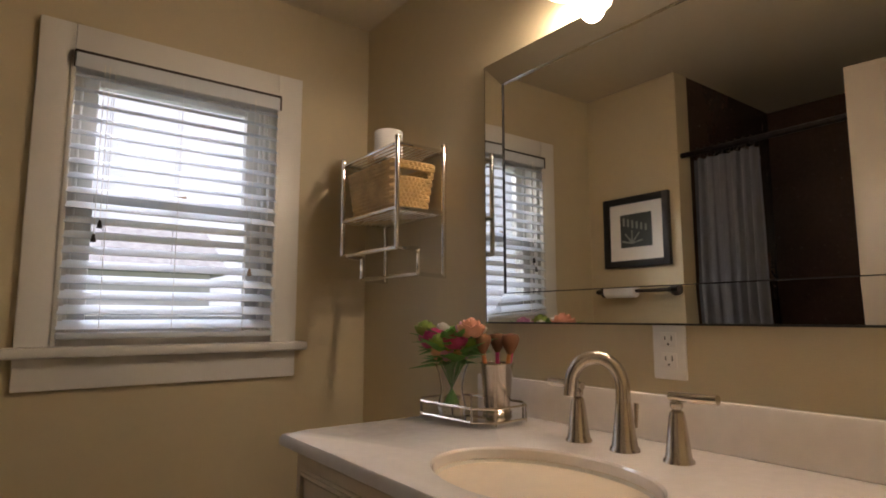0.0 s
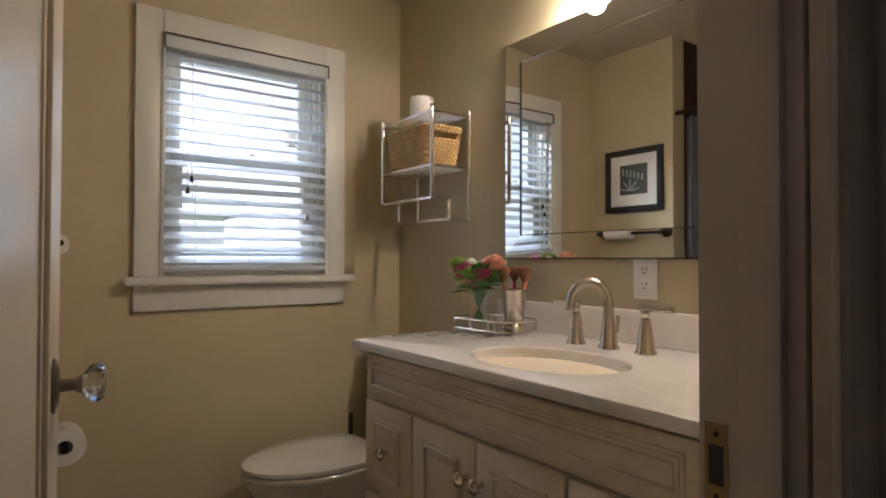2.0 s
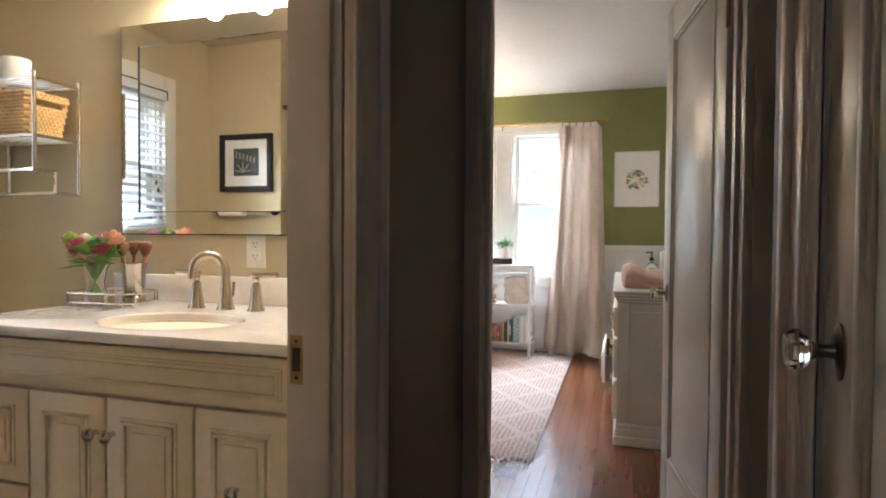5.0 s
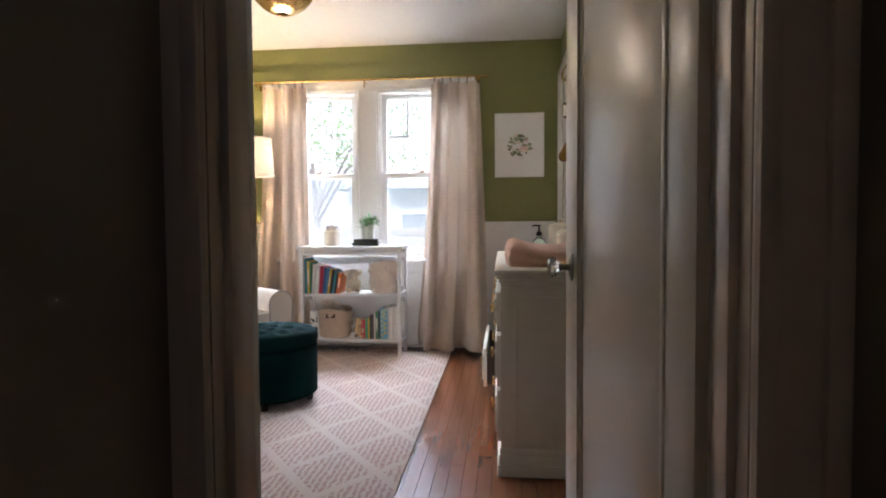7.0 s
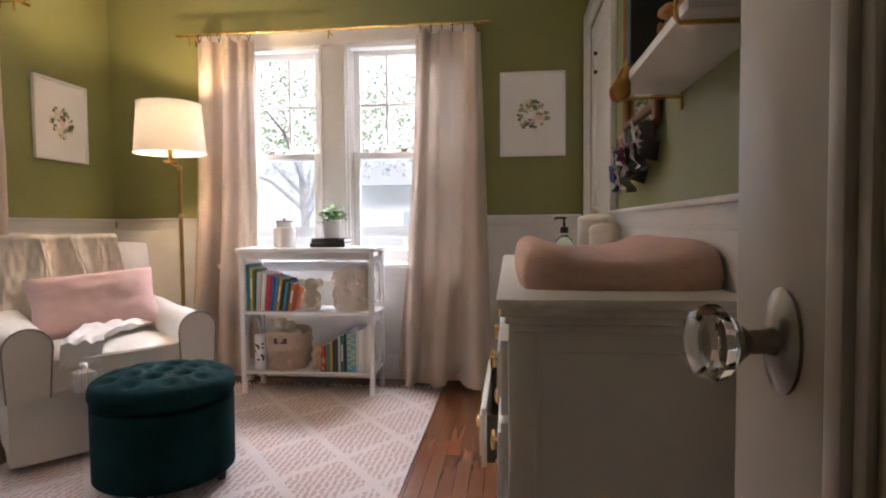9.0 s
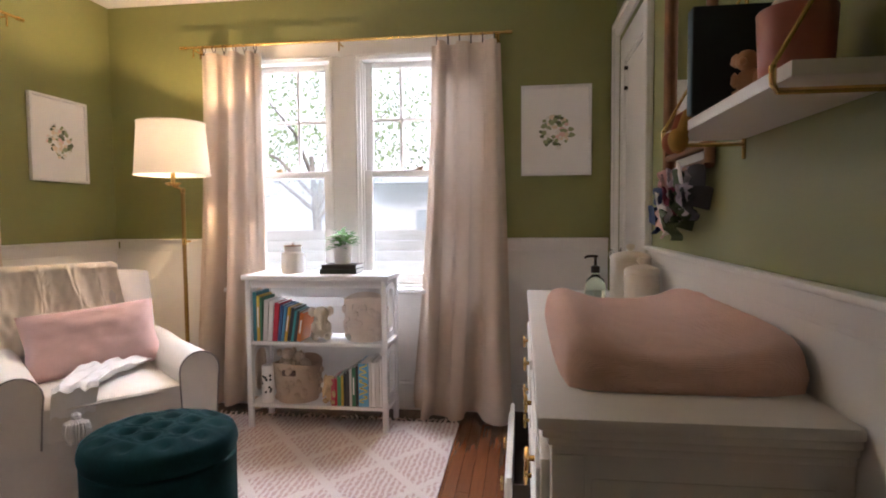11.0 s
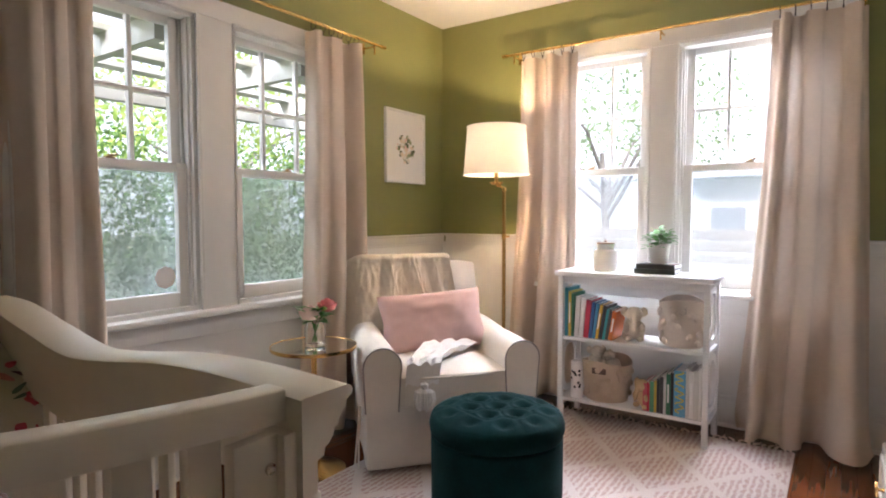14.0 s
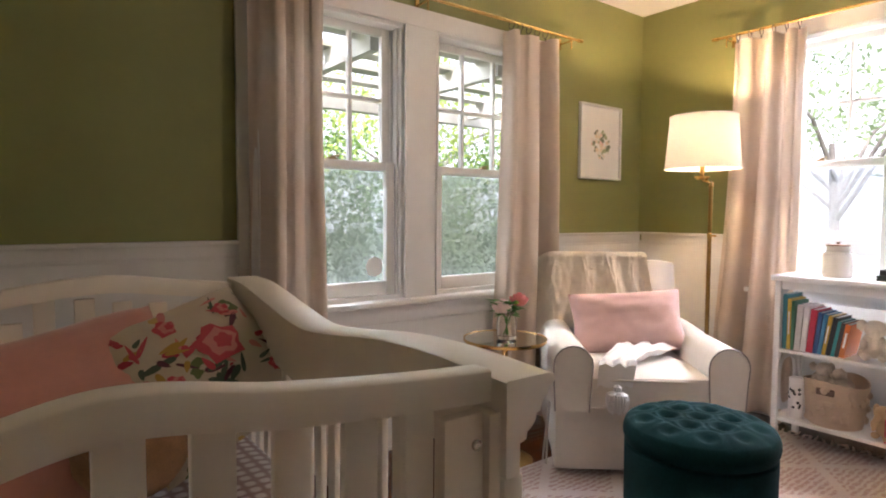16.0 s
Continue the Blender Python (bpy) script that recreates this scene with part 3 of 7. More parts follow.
for p, q in ((SY + 0.04, EWIN[0][0] - cas), (EWIN[1][1] + cas, NY - 0.035)):
    skirting("y", EX, -1, p, q)
for p, q in ((WX + 0.035, NWIN[0][0] - cas), (NWIN[1][1] + cas, EX)):
    skirting("x", NY, -1, p, q)
skirting("x", SY, 1, WX + 0.035, 4.42 - 0.09)
skirting("y", WX, 1, ND1 + 0.10, NY)
for axis, face, a, b in (("y", EX, EWIN[0][0] - cas, EWIN[1][1] + cas), ("x", NY, NWIN[0][0] - cas, NWIN[1][1] + cas)):
    u, v, w = face, face - 0.006, face - 0.02
    if axis == "y":
        panel = box(bmx(), (u, a, 0), (v, b, 0.62))
        box(base, (face - 0.004, a, 0), (w, b, 0.15), 0.002), box(base, (face - 0.004, a, 0.14), (face - 0.014, b, 0.172), 0.004), box(base, (face - 0.018, a, 0), (face - 0.034, b, 0.022), 0.007)
    else:
        panel = box(bmx(), (a, u, 0), (b, v, 0.62))
        box(base, (a, face - 0.004, 0), (b, w, 0.15), 0.002), box(base, (a, face - 0.004, 0.14), (b, face - 0.014, 0.172), 0.004), box(base, (a, face - 0.018, 0), (b, face - 0.034, 0.022), 0.007)
    setting("wainscot", panel, TRIM, "white painted flat wainscot under the window", "wainscot")
setting("chair_rail", rail, TRIM, "white moulded chair rail", "trim", True)
setting("baseboard", base, TRIM, "white moulded baseboard", "baseboard", True)
bm = bmx()
box(bm, (BWX, BNY, 0), (MX, BNY - 0.016, 0.14), 0.003), box(bm, (MX, 1.64, 0), (MX - 0.016, BNY - 0.016, 0.14), 0.003)
setting("baseboard_bath", bm, TRIM, "white painted bathroom baseboard", "baseboard", True)


def sash_window(name, label, m, w, z0, z1, zm, muntins=True, sticker=False):
    """A double-hung window: local x along the wall, local y outwards, origin at the opening's corner on the inner wall face."""
    t = thing(name, label, "window", kind="structure")
    t.matrix_world = m
    bm = bmx()
    for p, q in ((0, 0.022), (w - 0.022, w)):
        box(bm, (p, 0.0, z0), (q, 0.15, z1))
    box(bm, (0.022, 0, z1 - 0.022), (w - 0.022, 0.15, z1)), box(bm, (0.022, 0.0, z0), (w - 0.022, 0.18, z0 + 0.02))
    for p, q in ((0.022, 0.034), (w - 0.034, w - 0.022)):
        box(bm, (p, 0.02, z0), (q, 0.034, z1 - 0.02), 0.003), box(bm, (p, 0.072, z0), (q, 0.080, z1 - 0.02), 0.002)
    part("window_frame", bm, TRIM, t)
    s = 0.045
    for nm, y, lo, hi in (("lower_sash", 0.053, z0 + 0.02, zm + 0.02), ("upper_sash", 0.095, zm - 0.02, z1 - 0.02)):
        bm = bmx()
        a, b, bot = 0.034, w - 0.034, 0.065 if nm[0] == "l" else 0.036
        box(bm, (a, y - 0.017, lo), (a + s, y + 0.017, hi), 0.004), box(bm, (b - s, y - 0.017, lo), (b, y + 0.017, hi), 0.004)
        box(bm, (a + s, y - 0.016, lo), (b - s, y + 0.016, lo + bot), 0.004), box(bm, (a + s, y - 0.016, hi - 0.038), (b - s, y + 0.016, hi), 0.004)
        sash = part(nm, bm, TRIM, t)
        if nm[0] == "u" and muntins:
            for c in (w / 3 + 0.008, 2 * w / 3 - 0.008, None):
                bm = bmx()
                zc = (lo + bot + hi - 0.038) / 2
                if c is not None:
                    box(bm, (c - 0.010, y - 0.014, lo + bot), (c + 0.010, y + 0.014, hi - 0.038), 0.004)
                else:
                    box(bm, (a + s, y - 0.013, zc - 0.010), (b - s, y + 0.013, zc + 0.010), 0.004)
                part("muntin", bm, TRIM, sash)
        bm = box(bmx(), (a + s - 0.004, y - 0.002, lo + bot - 0.004), (b - s + 0.004, y + 0.002, hi - 0.034))
        g = part("pane", bm, PANE, sash, smooth=False)
        g.visible_shadow = False
        if nm[0] == "l" and muntins:
            sc_ = part("insect_screen", box(bmx(), (a, 0.132, lo), (b, 0.133, hi)), SCREEN, t, "fine grey insect screen", smooth=False)
            sc_.visible_shadow = False
    bm = bmx()
    c = w / 2
    box(bm, (c - 0.022, 0.030, zm + 0.019), (c + 0.022, 0.058, zm + 0.027), 0.002), tube(bm, [(c - 0.008, 0.044, zm + 0.03), (c + 0.028, 0.030, zm + 0.036)], 0.005, 8)
    part("sash_lock", bm, OLDBRASS, t)
    if sticker:
        bm = bmx()
        lathe(bm, [(0.045, 0.0), (0.05, 0.001), (0.05, 0.002)], (0, 0, 0), 8)
        part("sticker", bm, PAPER, t, "white alarm sticker on the pane", m=pose(w - 0.14, 0.0495, z0 + 0.155, 90, 0, 0))
    return t


def window_trim(name, axis, face, wins, head_z, sill_z, w=0.105):
    bm = bmx()
    a0, a1 = wins[0][0], wins[-1][1]

    def put(p, q, lo, hi, d0, d1, bev=0.004):
        u, v = face - d0, face - d1
        box(bm, (p, u, lo), (q, v, hi), bev) if axis == "x" else box(bm, (u, p, lo), (v, q, hi), bev)
    put(a0 - w, a0 + 0.004, sill_z, head_z + w, 0, 0.02), put(a1 - 0.004, a1 + w, sill_z, head_z + w, 0, 0.02)
    put(a0 + 0.004, a1 - 0.004, head_z - 0.004, head_z + w, 0, 0.0195)
    for l, r in zip(wins, wins[1:]):
        put(l[1] - 0.004, r[0] + 0.004, sill_z, head_z - 0.004, 0, 0.019)
    for p, q, lo, hi in wins:
        for x in (p - 0.004, q - 0.010):
            put(x, x + 0.014, lo, hi, 0.018, 0.027)
        put(p + 0.01, q - 0.01, hi - 0.01, hi + 0.004, 0.018, 0.027)
    put(a0 - w - 0.028, a1 + w + 0.028, sill_z - 0.028, sill_z, -0.03, 0.062, 0.008)
    put(a0 - w, a1 + w, sill_z - 0.115, sill_z - 0.028, 0, 0.018, 0.004)
    return setting(name, bm, TRIM, "white painted window casing, stool and apron", "trim", True)


for i, (p, q, lo, hi) in enumerate(EWIN):
    sash_window("window_%d" % (i + 1), "white painted double-hung window, four panes over one", Matrix.Translation((EX, q, 0)) @ Matrix.Rotation(radians(-90), 4, "Z"), q - p, lo, hi, 1.425)
for i, (p, q, lo, hi) in enumerate(NWIN):
    sash_window("window_%d" % (i + 3), "white painted double-hung window facing the hedge", pose(p, NY, 0), q - p, lo, hi, 1.372, sticker=i == 0)
sash_window("window_5", "white painted bathroom window behind blinds", pose(BWIN[0][0], BNY, 0), BWIN[0][1] - BWIN[0][0], BWIN[0][2], BWIN[0][3], 1.47, False)
window_trim("trim_window_east", "y", EX, EWIN, 2.12, 0.735, 0.085)
window_trim("trim_window_north", "x", NY, NWIN, 2.055, 0.735, 0.085)
window_trim("trim_window_bath", "x", BNY, BWIN, 1.885, 1.05, 0.082)

# ---------------- outdoors ----------------
setting("ground", box(bmx(), (-60, -60, -0.8), (90, 90, -0.7)), GRASS, "mown lawn round the house", "ground")


def leaf_mass(bm, c, size, count, leaf, seed):
    rnd = random.Random(seed)
    for _ in range(count):
        while True:
            p = Vector((rnd.uniform(-1, 1), rnd.uniform(-1, 1), rnd.uniform(-1, 1)))
            if 0.45 < p.length < 1.0 + 0.25 * noise.noise(p * 3 + Vector(c)):
                break
        p = Vector(c) + Vector((p.x * size[0], p.y * size[1], p.z * size[2]))
        a, b = Vector((rnd.gauss(0, 1), rnd.gauss(0, 1), rnd.gauss(0, 1))).normalized(), Vector((rnd.gauss(0, 1), rnd.gauss(0, 1), rnd.gauss(0, 0.6))).normalized()
        b = (b - a * b.dot(a)).normalized()
        s = leaf * rnd.uniform(0.6, 1.4)
        bm.faces.new([bm.verts.new(p + s * q) for q in (-a, b * 0.5, a, -b * 0.5)])
    return bm


bm = bmx()
for i in range(8):
    leaf_mass(bm, (3.25 + i * 0.72, 4.9 + 0.3 * math.sin(i * 2.1), 0.75 + 0.3 * math.sin(i * 1.7)), (0.72, 0.7, 1.12), 5200, 0.028, i)
tagged(part("hedge", bm, DEEPLEAF, None, smooth=False), "dense green garden hedge beyond the windows", "hedge", "", "stuff")
bm = bmx()
for i in range(13):
    leaf_mass(bm, (2.9 + i * 0.55, 5.35 + 0.4 * math.sin(i * 2.7), 2.25 + 0.35 * math.sin(i * 1.9)), (0.62, 0.6, 0.62), 520, 0.036, 40 + i)
tagged(part("shrub_tips", bm, SUNNYLEAF, None, smooth=False), "loose sunlit yellow-green shrub growth above the hedge", "shrub", "", "stuff")


def tree(at, height, spread, seed):
    t = thing("tree", "leafy garden tree with a branching trunk", "tree", at, group="garden trees")
    rnd = random.Random(seed)
    bm = tube(bmx(), [(0, 0, 0), (0.05, 0.02, height * 0.3), (0.0, 0.1, height * 0.62)], [0.10, 0.08, 0.04], 9)
    ends = []
    for k in range(7):
        a, z = k * 0.9 + rnd.random(), height * rnd.uniform(0.25, 0.5)
        e = Vector((math.cos(a) * spread * 0.75, math.sin(a) * spread * 0.75, z + height * rnd.uniform(0.15, 0.4)))
        tube(bm, [(0.03, 0.02, z), (e.x * 0.5, e.y * 0.5, z + (e.z - z) * 0.7), e], [0.04, 0.028, 0.01], 7)
        ends.append(e)
    part("trunk", bm, BARK, t)
    bm = bmx()
    for i, e in enumerate(ends + [Vector((0, 0, height * 0.8))]):
        leaf_mass(bm, e, (spread * 0.55, spread * 0.55, spread * 0.45), 420, 0.045, seed * 31 + i)
    part("crown", bm, TREELEAF, t, smooth=False)


tree((12.0, 3.6, -0.7), 4.8, 1.8, 3)
tree((17, -2.9, -0.7), 5.2, 2.2, 5)
tree((7.9, 8.8, -0.7), 5.0, 2.4, 8)
tree((-6, 22, -0.7), 5.0, 2.2, 9)
f = thing("fence", "weathered grey-brown board fence across the garden", "fence", (11.2, -4.5, -0.7))
for i in range(7):
    part("post", box(bmx(), (-0.05, i * 1.8 - 0.05, 0), (0.05, i * 1.8 + 0.05, 1.75), 0.01), FENCEWOOD, f)
for k in range(9):
    part("board", box(bmx(), (-0.065, -0.2, 0.1 + k * 0.175), (-0.05, 11, 0.26 + k * 0.175), 0.004), FENCEWOOD, f)


def house(at, rz, label):
    """A low sided house: lapped boards, gabled roof, two windows on the near face."""
    h = thing("house", label, "house", at, rz, group="neighbouring houses")
    bm = bmx()
    for k in range(18):
        box(bm, (-0.01 * (k % 2), -4, k * 0.17), (5, 4, k * 0.17 + 0.17))
    part("wall", bm, SIDING, h)
    bm = bmx()
    v = [bm.verts.new(p) for p in ((-0.5, -4.4, 3.0), (5.5, -4.4, 3.0), (5.5, 4.4, 3.0), (-0.5, 4.4, 3.0), (2.5, -4.4, 4.6), (2.5, 4.4, 4.6))]
    for q in ((0, 1, 4), (2, 3, 5), (0, 4, 5, 3), (1, 2, 5, 4), (0, 3, 2, 1)):
        bm.faces.new([v[i] for i in q])
    part("roof", bm, ROOF, h, smooth=False)
    for y in (-2.4, 1.0):
        w = part("window", box(bmx(), (-0.06, y, 1.0), (0.0, y + 1.1, 2.2), 0.01), TRIM, h)
        part("pane", box(bmx(), (-0.07, y + 0.08, 1.08), (-0.055, y + 1.02, 2.12)), PANEDARK, w)


house((21, 1.4, -0.7), 0, "pale sided neighbouring house beyond the fence")
house((0.6, 17, -0.7), 90, "pale sided house across the back garden")
# glowing cylinder added so the windows show white rather than blue sky
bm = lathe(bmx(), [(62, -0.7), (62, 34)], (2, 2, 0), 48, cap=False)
setting("backdrop", bm, SKYGLOW, "glowing white backdrop standing in for the washed-out bright sky", "sky")
bm = bmx()
for k in range(4):
    box(bm, (1.4, NY + 0.25 + k * 0.33, 2.06), (EX + 0.2, NY + 0.37 + k * 0.33, 2.09))
for k in range(5):
    box(bm, (1.55 + k * 0.85, NY + 0.16, 1.95), (1.60 + k * 0.85, NY + 1.50, 2.06))
box(bm, (1.4, NY + 1.45, 1.90), (EX + 0.2, NY + 1.52, 2.02))
setting("porch_roof", bm, PORCH, "open slatted porch eave with rafters outside the window", "eave")

# ---------------- bathroom ----------------
VX, VY0, VY1, VZ = 0.665, 0.535, 1.612, 0.885
van = thing("vanity", "antiqued cream vanity cabinet with raised-panel doors", "vanity", (0.681, VY0, 0))
fx, depth, wv = 0.0, 0.556, VY1 - VY0 - 0.03
part("body", box(bmx(), (0.02, 0, 0.09), (depth, wv, 0.858), 0.002), VANITY, van)
part("toe_kick", box(bmx(), (0.08, 0.01, 0.0), (depth, wv - 0.01, 0.09)), VANITY, van)


def raised_panel(name, y0, y1, z0, z1, knob=None):
    bm = box(bmx(), (0.0, y0, z0), (0.02, y1, z1), 0.003)
    f = part(name, bm, VANITY, van)
    w = min(0.055, 0.26 * (z1 - z0), 0.26 * (y1 - y0))
    for a, d in ((w * 0.75, -0.004), (w * 0.95, -0.008)):
        for p, q, r, s in ((y0 + a, y1 - a, z0 + a, z0 + a + 0.008), (y0 + a, y1 - a, z1 - a - 0.008, z1 - a), (y0 + a, y0 + a + 0.008, z0 + a, z1 - a), (y1 - a - 0.008, y1 - a, z0 + a, z1 - a)):
            part("moulding", box(bmx(), (d, p, r), (0.004, q, s), 0.002), VANITY, f)
    bm = box(bmx(), (-0.004, y0 + w * 1.35, z0 + w * 1.35), (0.004, y1 - w * 1.35, z1 - w * 1.35), 0.004)
    part("raised_panel", bm, VANITY, f)
    if knob:
        bm = lathe(bmx(), [(0.001, 0), (0.007, 0.0), (0.006, 0.014), (0.015, 0.020), (0.017, 0.027), (0.012, 0.032), (0.001, 0.034)], n=18)
        part("knob", bm, NICKEL, f, "brushed nickel knob", m=pose(0, knob[0], knob[1], 0, -90, 0))


o = VY0
raised_panel("apron_panel", 0.03, wv - 0.03, 0.732, 0.850)
raised_panel("drawer", 1.324 - o, 1.558 - o, 0.478, 0.722, (1.435 - o, 0.602))
raised_panel("drawer", 1.324 - o, 1.558 - o, 0.11, 0.470, (1.435 - o, 0.30))
raised_panel("cabinet_door", 1.077 - o, 1.317 - o, 0.11, 0.722, (1.101 - o, 0.637))
raised_panel("cabinet_door", 0.822 - o, 1.070 - o, 0.11, 0.722, (1.050 - o, 0.637))
raised_panel("drawer", 0.575 - o, 0.815 - o, 0.11, 0.722, (0.70 - o, 0.55))

# worktop with an oval cut-out
SC, SA, SB = (0.868, 1.045), 0.145, 0.20
top = thing("countertop", "pale marble vanity top with a backsplash", "countertop", (0, 0, 0))
bm = bmx()
N = 72
ang = sorted([2 * math.pi * k / N for k in range(N)] + [math.atan2(y - SC[1], x - SC[0]) % (2 * math.pi) for x in (VX, MX) for y in (VY0 - 0.012, VY1)])


def rect_hit(a, x0, x1, y0, y1):
    c, s = math.cos(a), math.sin(a)
    t = min(((x1 - SC[0]) / c if c > 1e-9 else (x0 - SC[0]) / c if c < -1e-9 else 9), ((y1 - SC[1]) / s if s > 1e-9 else (y0 - SC[1]) / s if s < -1e-9 else 9))
    return SC[0] + t * c, SC[1] + t * s


rings = []
for e, z in ((0.0, VZ - 0.026), (0.0, VZ - 0.012), (0.004, VZ - 0.003), (0.012, VZ)):
    rings.append([bm.verts.new((*rect_hit(a, VX + e, MX, VY0 - 0.012, VY1 - e), z)) for a in ang])
for k, z in ((1.03, VZ), (1.01, VZ - 0.004), (1.0, VZ - 0.02)):
    rings.append([bm.verts.new((SC[0] + SA * k * math.cos(a), SC[1] + SB * k * math.sin(a), z)) for a in ang])
for q, w in zip(rings, rings[1:]):
    for k in range(len(ang)):
        j = (k + 1) % len(ang)
        bm.faces.new((q[k], q[j], w[j], w[k]))
part("slab", bm, MARBLE, top, angle=30)
part("backsplash", box(bmx(), (MX - 0.02, VY0 - 0.012, VZ), (MX, VY1, VZ + 0.092), 0.004), MARBLE, top)
sink = thing("sink", "white oval undermount porcelain basin", "sink", (SC[0], SC[1], 0))
prof = [(1.04, -0.026), (1.0, -0.021), (0.97, -0.035), (0.9, -0.075), (0.75, -0.115), (0.45, -0.14), (0.12, -0.148)]
part("basin", lathe(bmx(), [(r, VZ + z) for r, z in prof], n=48, sx=SA, sy=SB, cap=False), PORCELAIN, sink)
part("drain", lathe(bmx(), [(0.001, VZ - 0.146), (0.022, VZ - 0.146), (0.02, VZ - 0.143), (0.001, VZ - 0.143)]), NICKEL, sink)

tap = thing("faucet", "brushed nickel widespread gooseneck faucet", "faucet", (1.108, 1.057, VZ - 0.002))
cone = [(0.001, 0), (0.026, 0), (0.0255, 0.006), (0.022, 0.010), (0.014, 0.075), (0.0115, 0.085)]
bm = lathe(bmx(), [(r * 1.06, z * 1.12) for r, z in cone] + [(0.0145, 0.092), (0.0145, 0.096), (0.001, 0.098)])
arc = [(0, 0, 0.09), (0, 0, 0.112)] + [(-0.048 + 0.048 * math.cos(a), 0, 0.116 + 0.054 * math.sin(a)) for a in [math.pi * k / 12 for k in range(13)]] + [(-0.098, 0, 0.096)]
tube(bm, arc, [0.0135] * 2 + [0.0132] * 13 + [0.0125], 16)
part("spout", bm, NICKEL, tap, m=pose(0, 0, 0, 0, 0, -60))
for y in (0.108, -0.108):
    bm = lathe(bmx(), [(r, z) for r, z in cone] + [(0.0075, 0.088), (0.011, 0.094), (0.011, 0.100), (0.001, 0.102)], (0, y, 0))
    h = part("handle", bm, NICKEL, tap)
    s = 1 if y > 0 else -1
    bm = tube(bmx(), [(0, y - s * 0.012, 0.110), (0, y + s * 0.074, 0.112)], 0.0085, 12)
    lathe(bm, [(0.0075, 0.098), (0.0075, 0.106)], (0, y, 0), 12)
    part("lever", bm, NICKEL, h)
part("lift_rod", tube(bmx(), [(0.03, -0.005, 0.04), (0.033, -0.005, 0.085)], [0.003, 0.005], 8), NICKEL, tap)

# mirror with a mirrored border
mir = thing("wall_mirror", "large wall mirror in a wide silvered glass border", "mirror", (MX, 0, 0))
y0, y1, z0, z1, bw = 0.55, 1.58, 1.117, 1.840, 0.075
part("glass", box(bmx(), (-0.012, y0 + bw, z0 + bw), (-0.002, y1 - bw, z1 - bw)), MIRROR, mir, smooth=False)


def strip(a, b, c, d):
    bm = bmx()
    v = [bm.verts.new(p) for p in (a, b, c, d)]
    bm.faces.new(v)
    return thick(bm, 0.004)


i0, i1, k0, k1 = y0 + bw, y1 - bw, z0 + bw, z1 - bw
for q in (((-0.011, y1, z0), (-0.011, y1, z1), (-0.014, i1, k1), (-0.014, i1, k0)), ((-0.011, y0, z1), (-0.011, y0, z0), (-0.014, i0, k0), (-0.014, i0, k1)),
          ((-0.011, y1, z1), (-0.011, y0, z1), (-0.014, i0, k1), (-0.014, i1, k1)), ((-0.011, y0, z0), (-0.011, y1, z0), (-0.014, i1, k0), (-0.014, i0, k0))):
    part("border", strip(*q), MIRROR, mir, smooth=False)
bm = bmx()
box(bm, (-0.013, y0, z0 - 0.004), (0, y1, z0)), box(bm, (-0.010, y1, z0), (0, y1 + 0.003, z1))
box(bm, (-0.0155, i1 - 0.003, k0), (-0.011, i1, k1)), box(bm, (-0.0155, i0, k0 - 0.001), (-0.011, i1, k0 + 0.001))
part("dark_edge", bm, BLACK, mir, "dark edge of the glass")

outl = thing("outlet", "white double wall outlet below the mirror", "outlet", (MX, 1.038, 1.065))
part("plate", box(bmx(), (-0.006, -0.036, -0.058), (0, 0.036, 0.058), 0.003), WHITE, outl)
for z in (-0.02, 0.02):
    r = part("receptacle", box(bmx(), (-0.008, -0.017, z - 0.014), (-0.005, 0.017, z + 0.014), 0.003), WHITE, outl)
    bm = bmx()
    box(bm, (-0.0085, -0.0085, z - 0.002), (-0.0078, -0.0065, z + 0.008)), box(bm, (-0.0085, 0.0055, z - 0.001), (-0.0078, 0.0075, z + 0.007)), box(bm, (-0.0085, -0.002, z - 0.011), (-0.0078, 0.002, z - 0.007))
    part("slots", bm, BLACK, r)

# light bar above the mirror
bar = thing("vanity_light", "brushed nickel light bar with lit frosted glass shades", "wall lamp", (MX, 1.035, 2.012))
part("backplate", box(bmx(), (-0.025, -0.32, -0.05), (0, 0.32, 0.05), 0.008), NICKEL, bar)
for y in (0.195, 0.0, -0.195):
    arm = part("arm", tube(bmx(), [(-0.02, y, 0.03), (-0.042, y, 0.042), (-0.052, y, 0.03), (-0.054, y, 0.0)], 0.009, 10), NICKEL, bar)
    bm = lathe(bmx(), [(0.022, 0.01), (0.045, 0.0), (0.048, -0.03), (0.050, -0.08), (0.051, -0.118), (0.047, -0.118), (0.044, -0.04), (0.02, 0.0)], (-0.054, y, 0), 24, cap=False)
    part("shade", bm, GLASSGLOW, arm, "lit frosted glass shade")
    lamp("vanity_bulb", "POINT", Matrix.Translation((MX - 0.062, 1.035 + y, 1.880)), 4.0, (1.0, 0.81, 0.56), radius=0.03)

# tray with flowers and brushes
tray = thing("vanity_tray", "octagonal mirrored tray with a thin metal gallery rail", "tray", (1.095, 1.485, VZ), 4)
oc = [(0.05, -0.13), (0.085, -0.09), (0.085, 0.09), (0.05, 0.13), (-0.05, 0.13), (-0.085, 0.09), (-0.085, -0.09), (-0.05, -0.13)]
bm = bmx()
lo, hi = [bm.verts.new((x, y, 0.010)) for x, y in oc], [bm.verts.new((x, y, 0.015)) for x, y in oc]
bm.faces.new(lo[::-1]), bm.faces.new(hi)
for k in range(8):
    bm.faces.new((lo[k], lo[(k + 1) % 8], hi[(k + 1) % 8], hi[k]))
part("mirror_base", bm, MIRROR, tray, smooth=False)
bm = bmx()
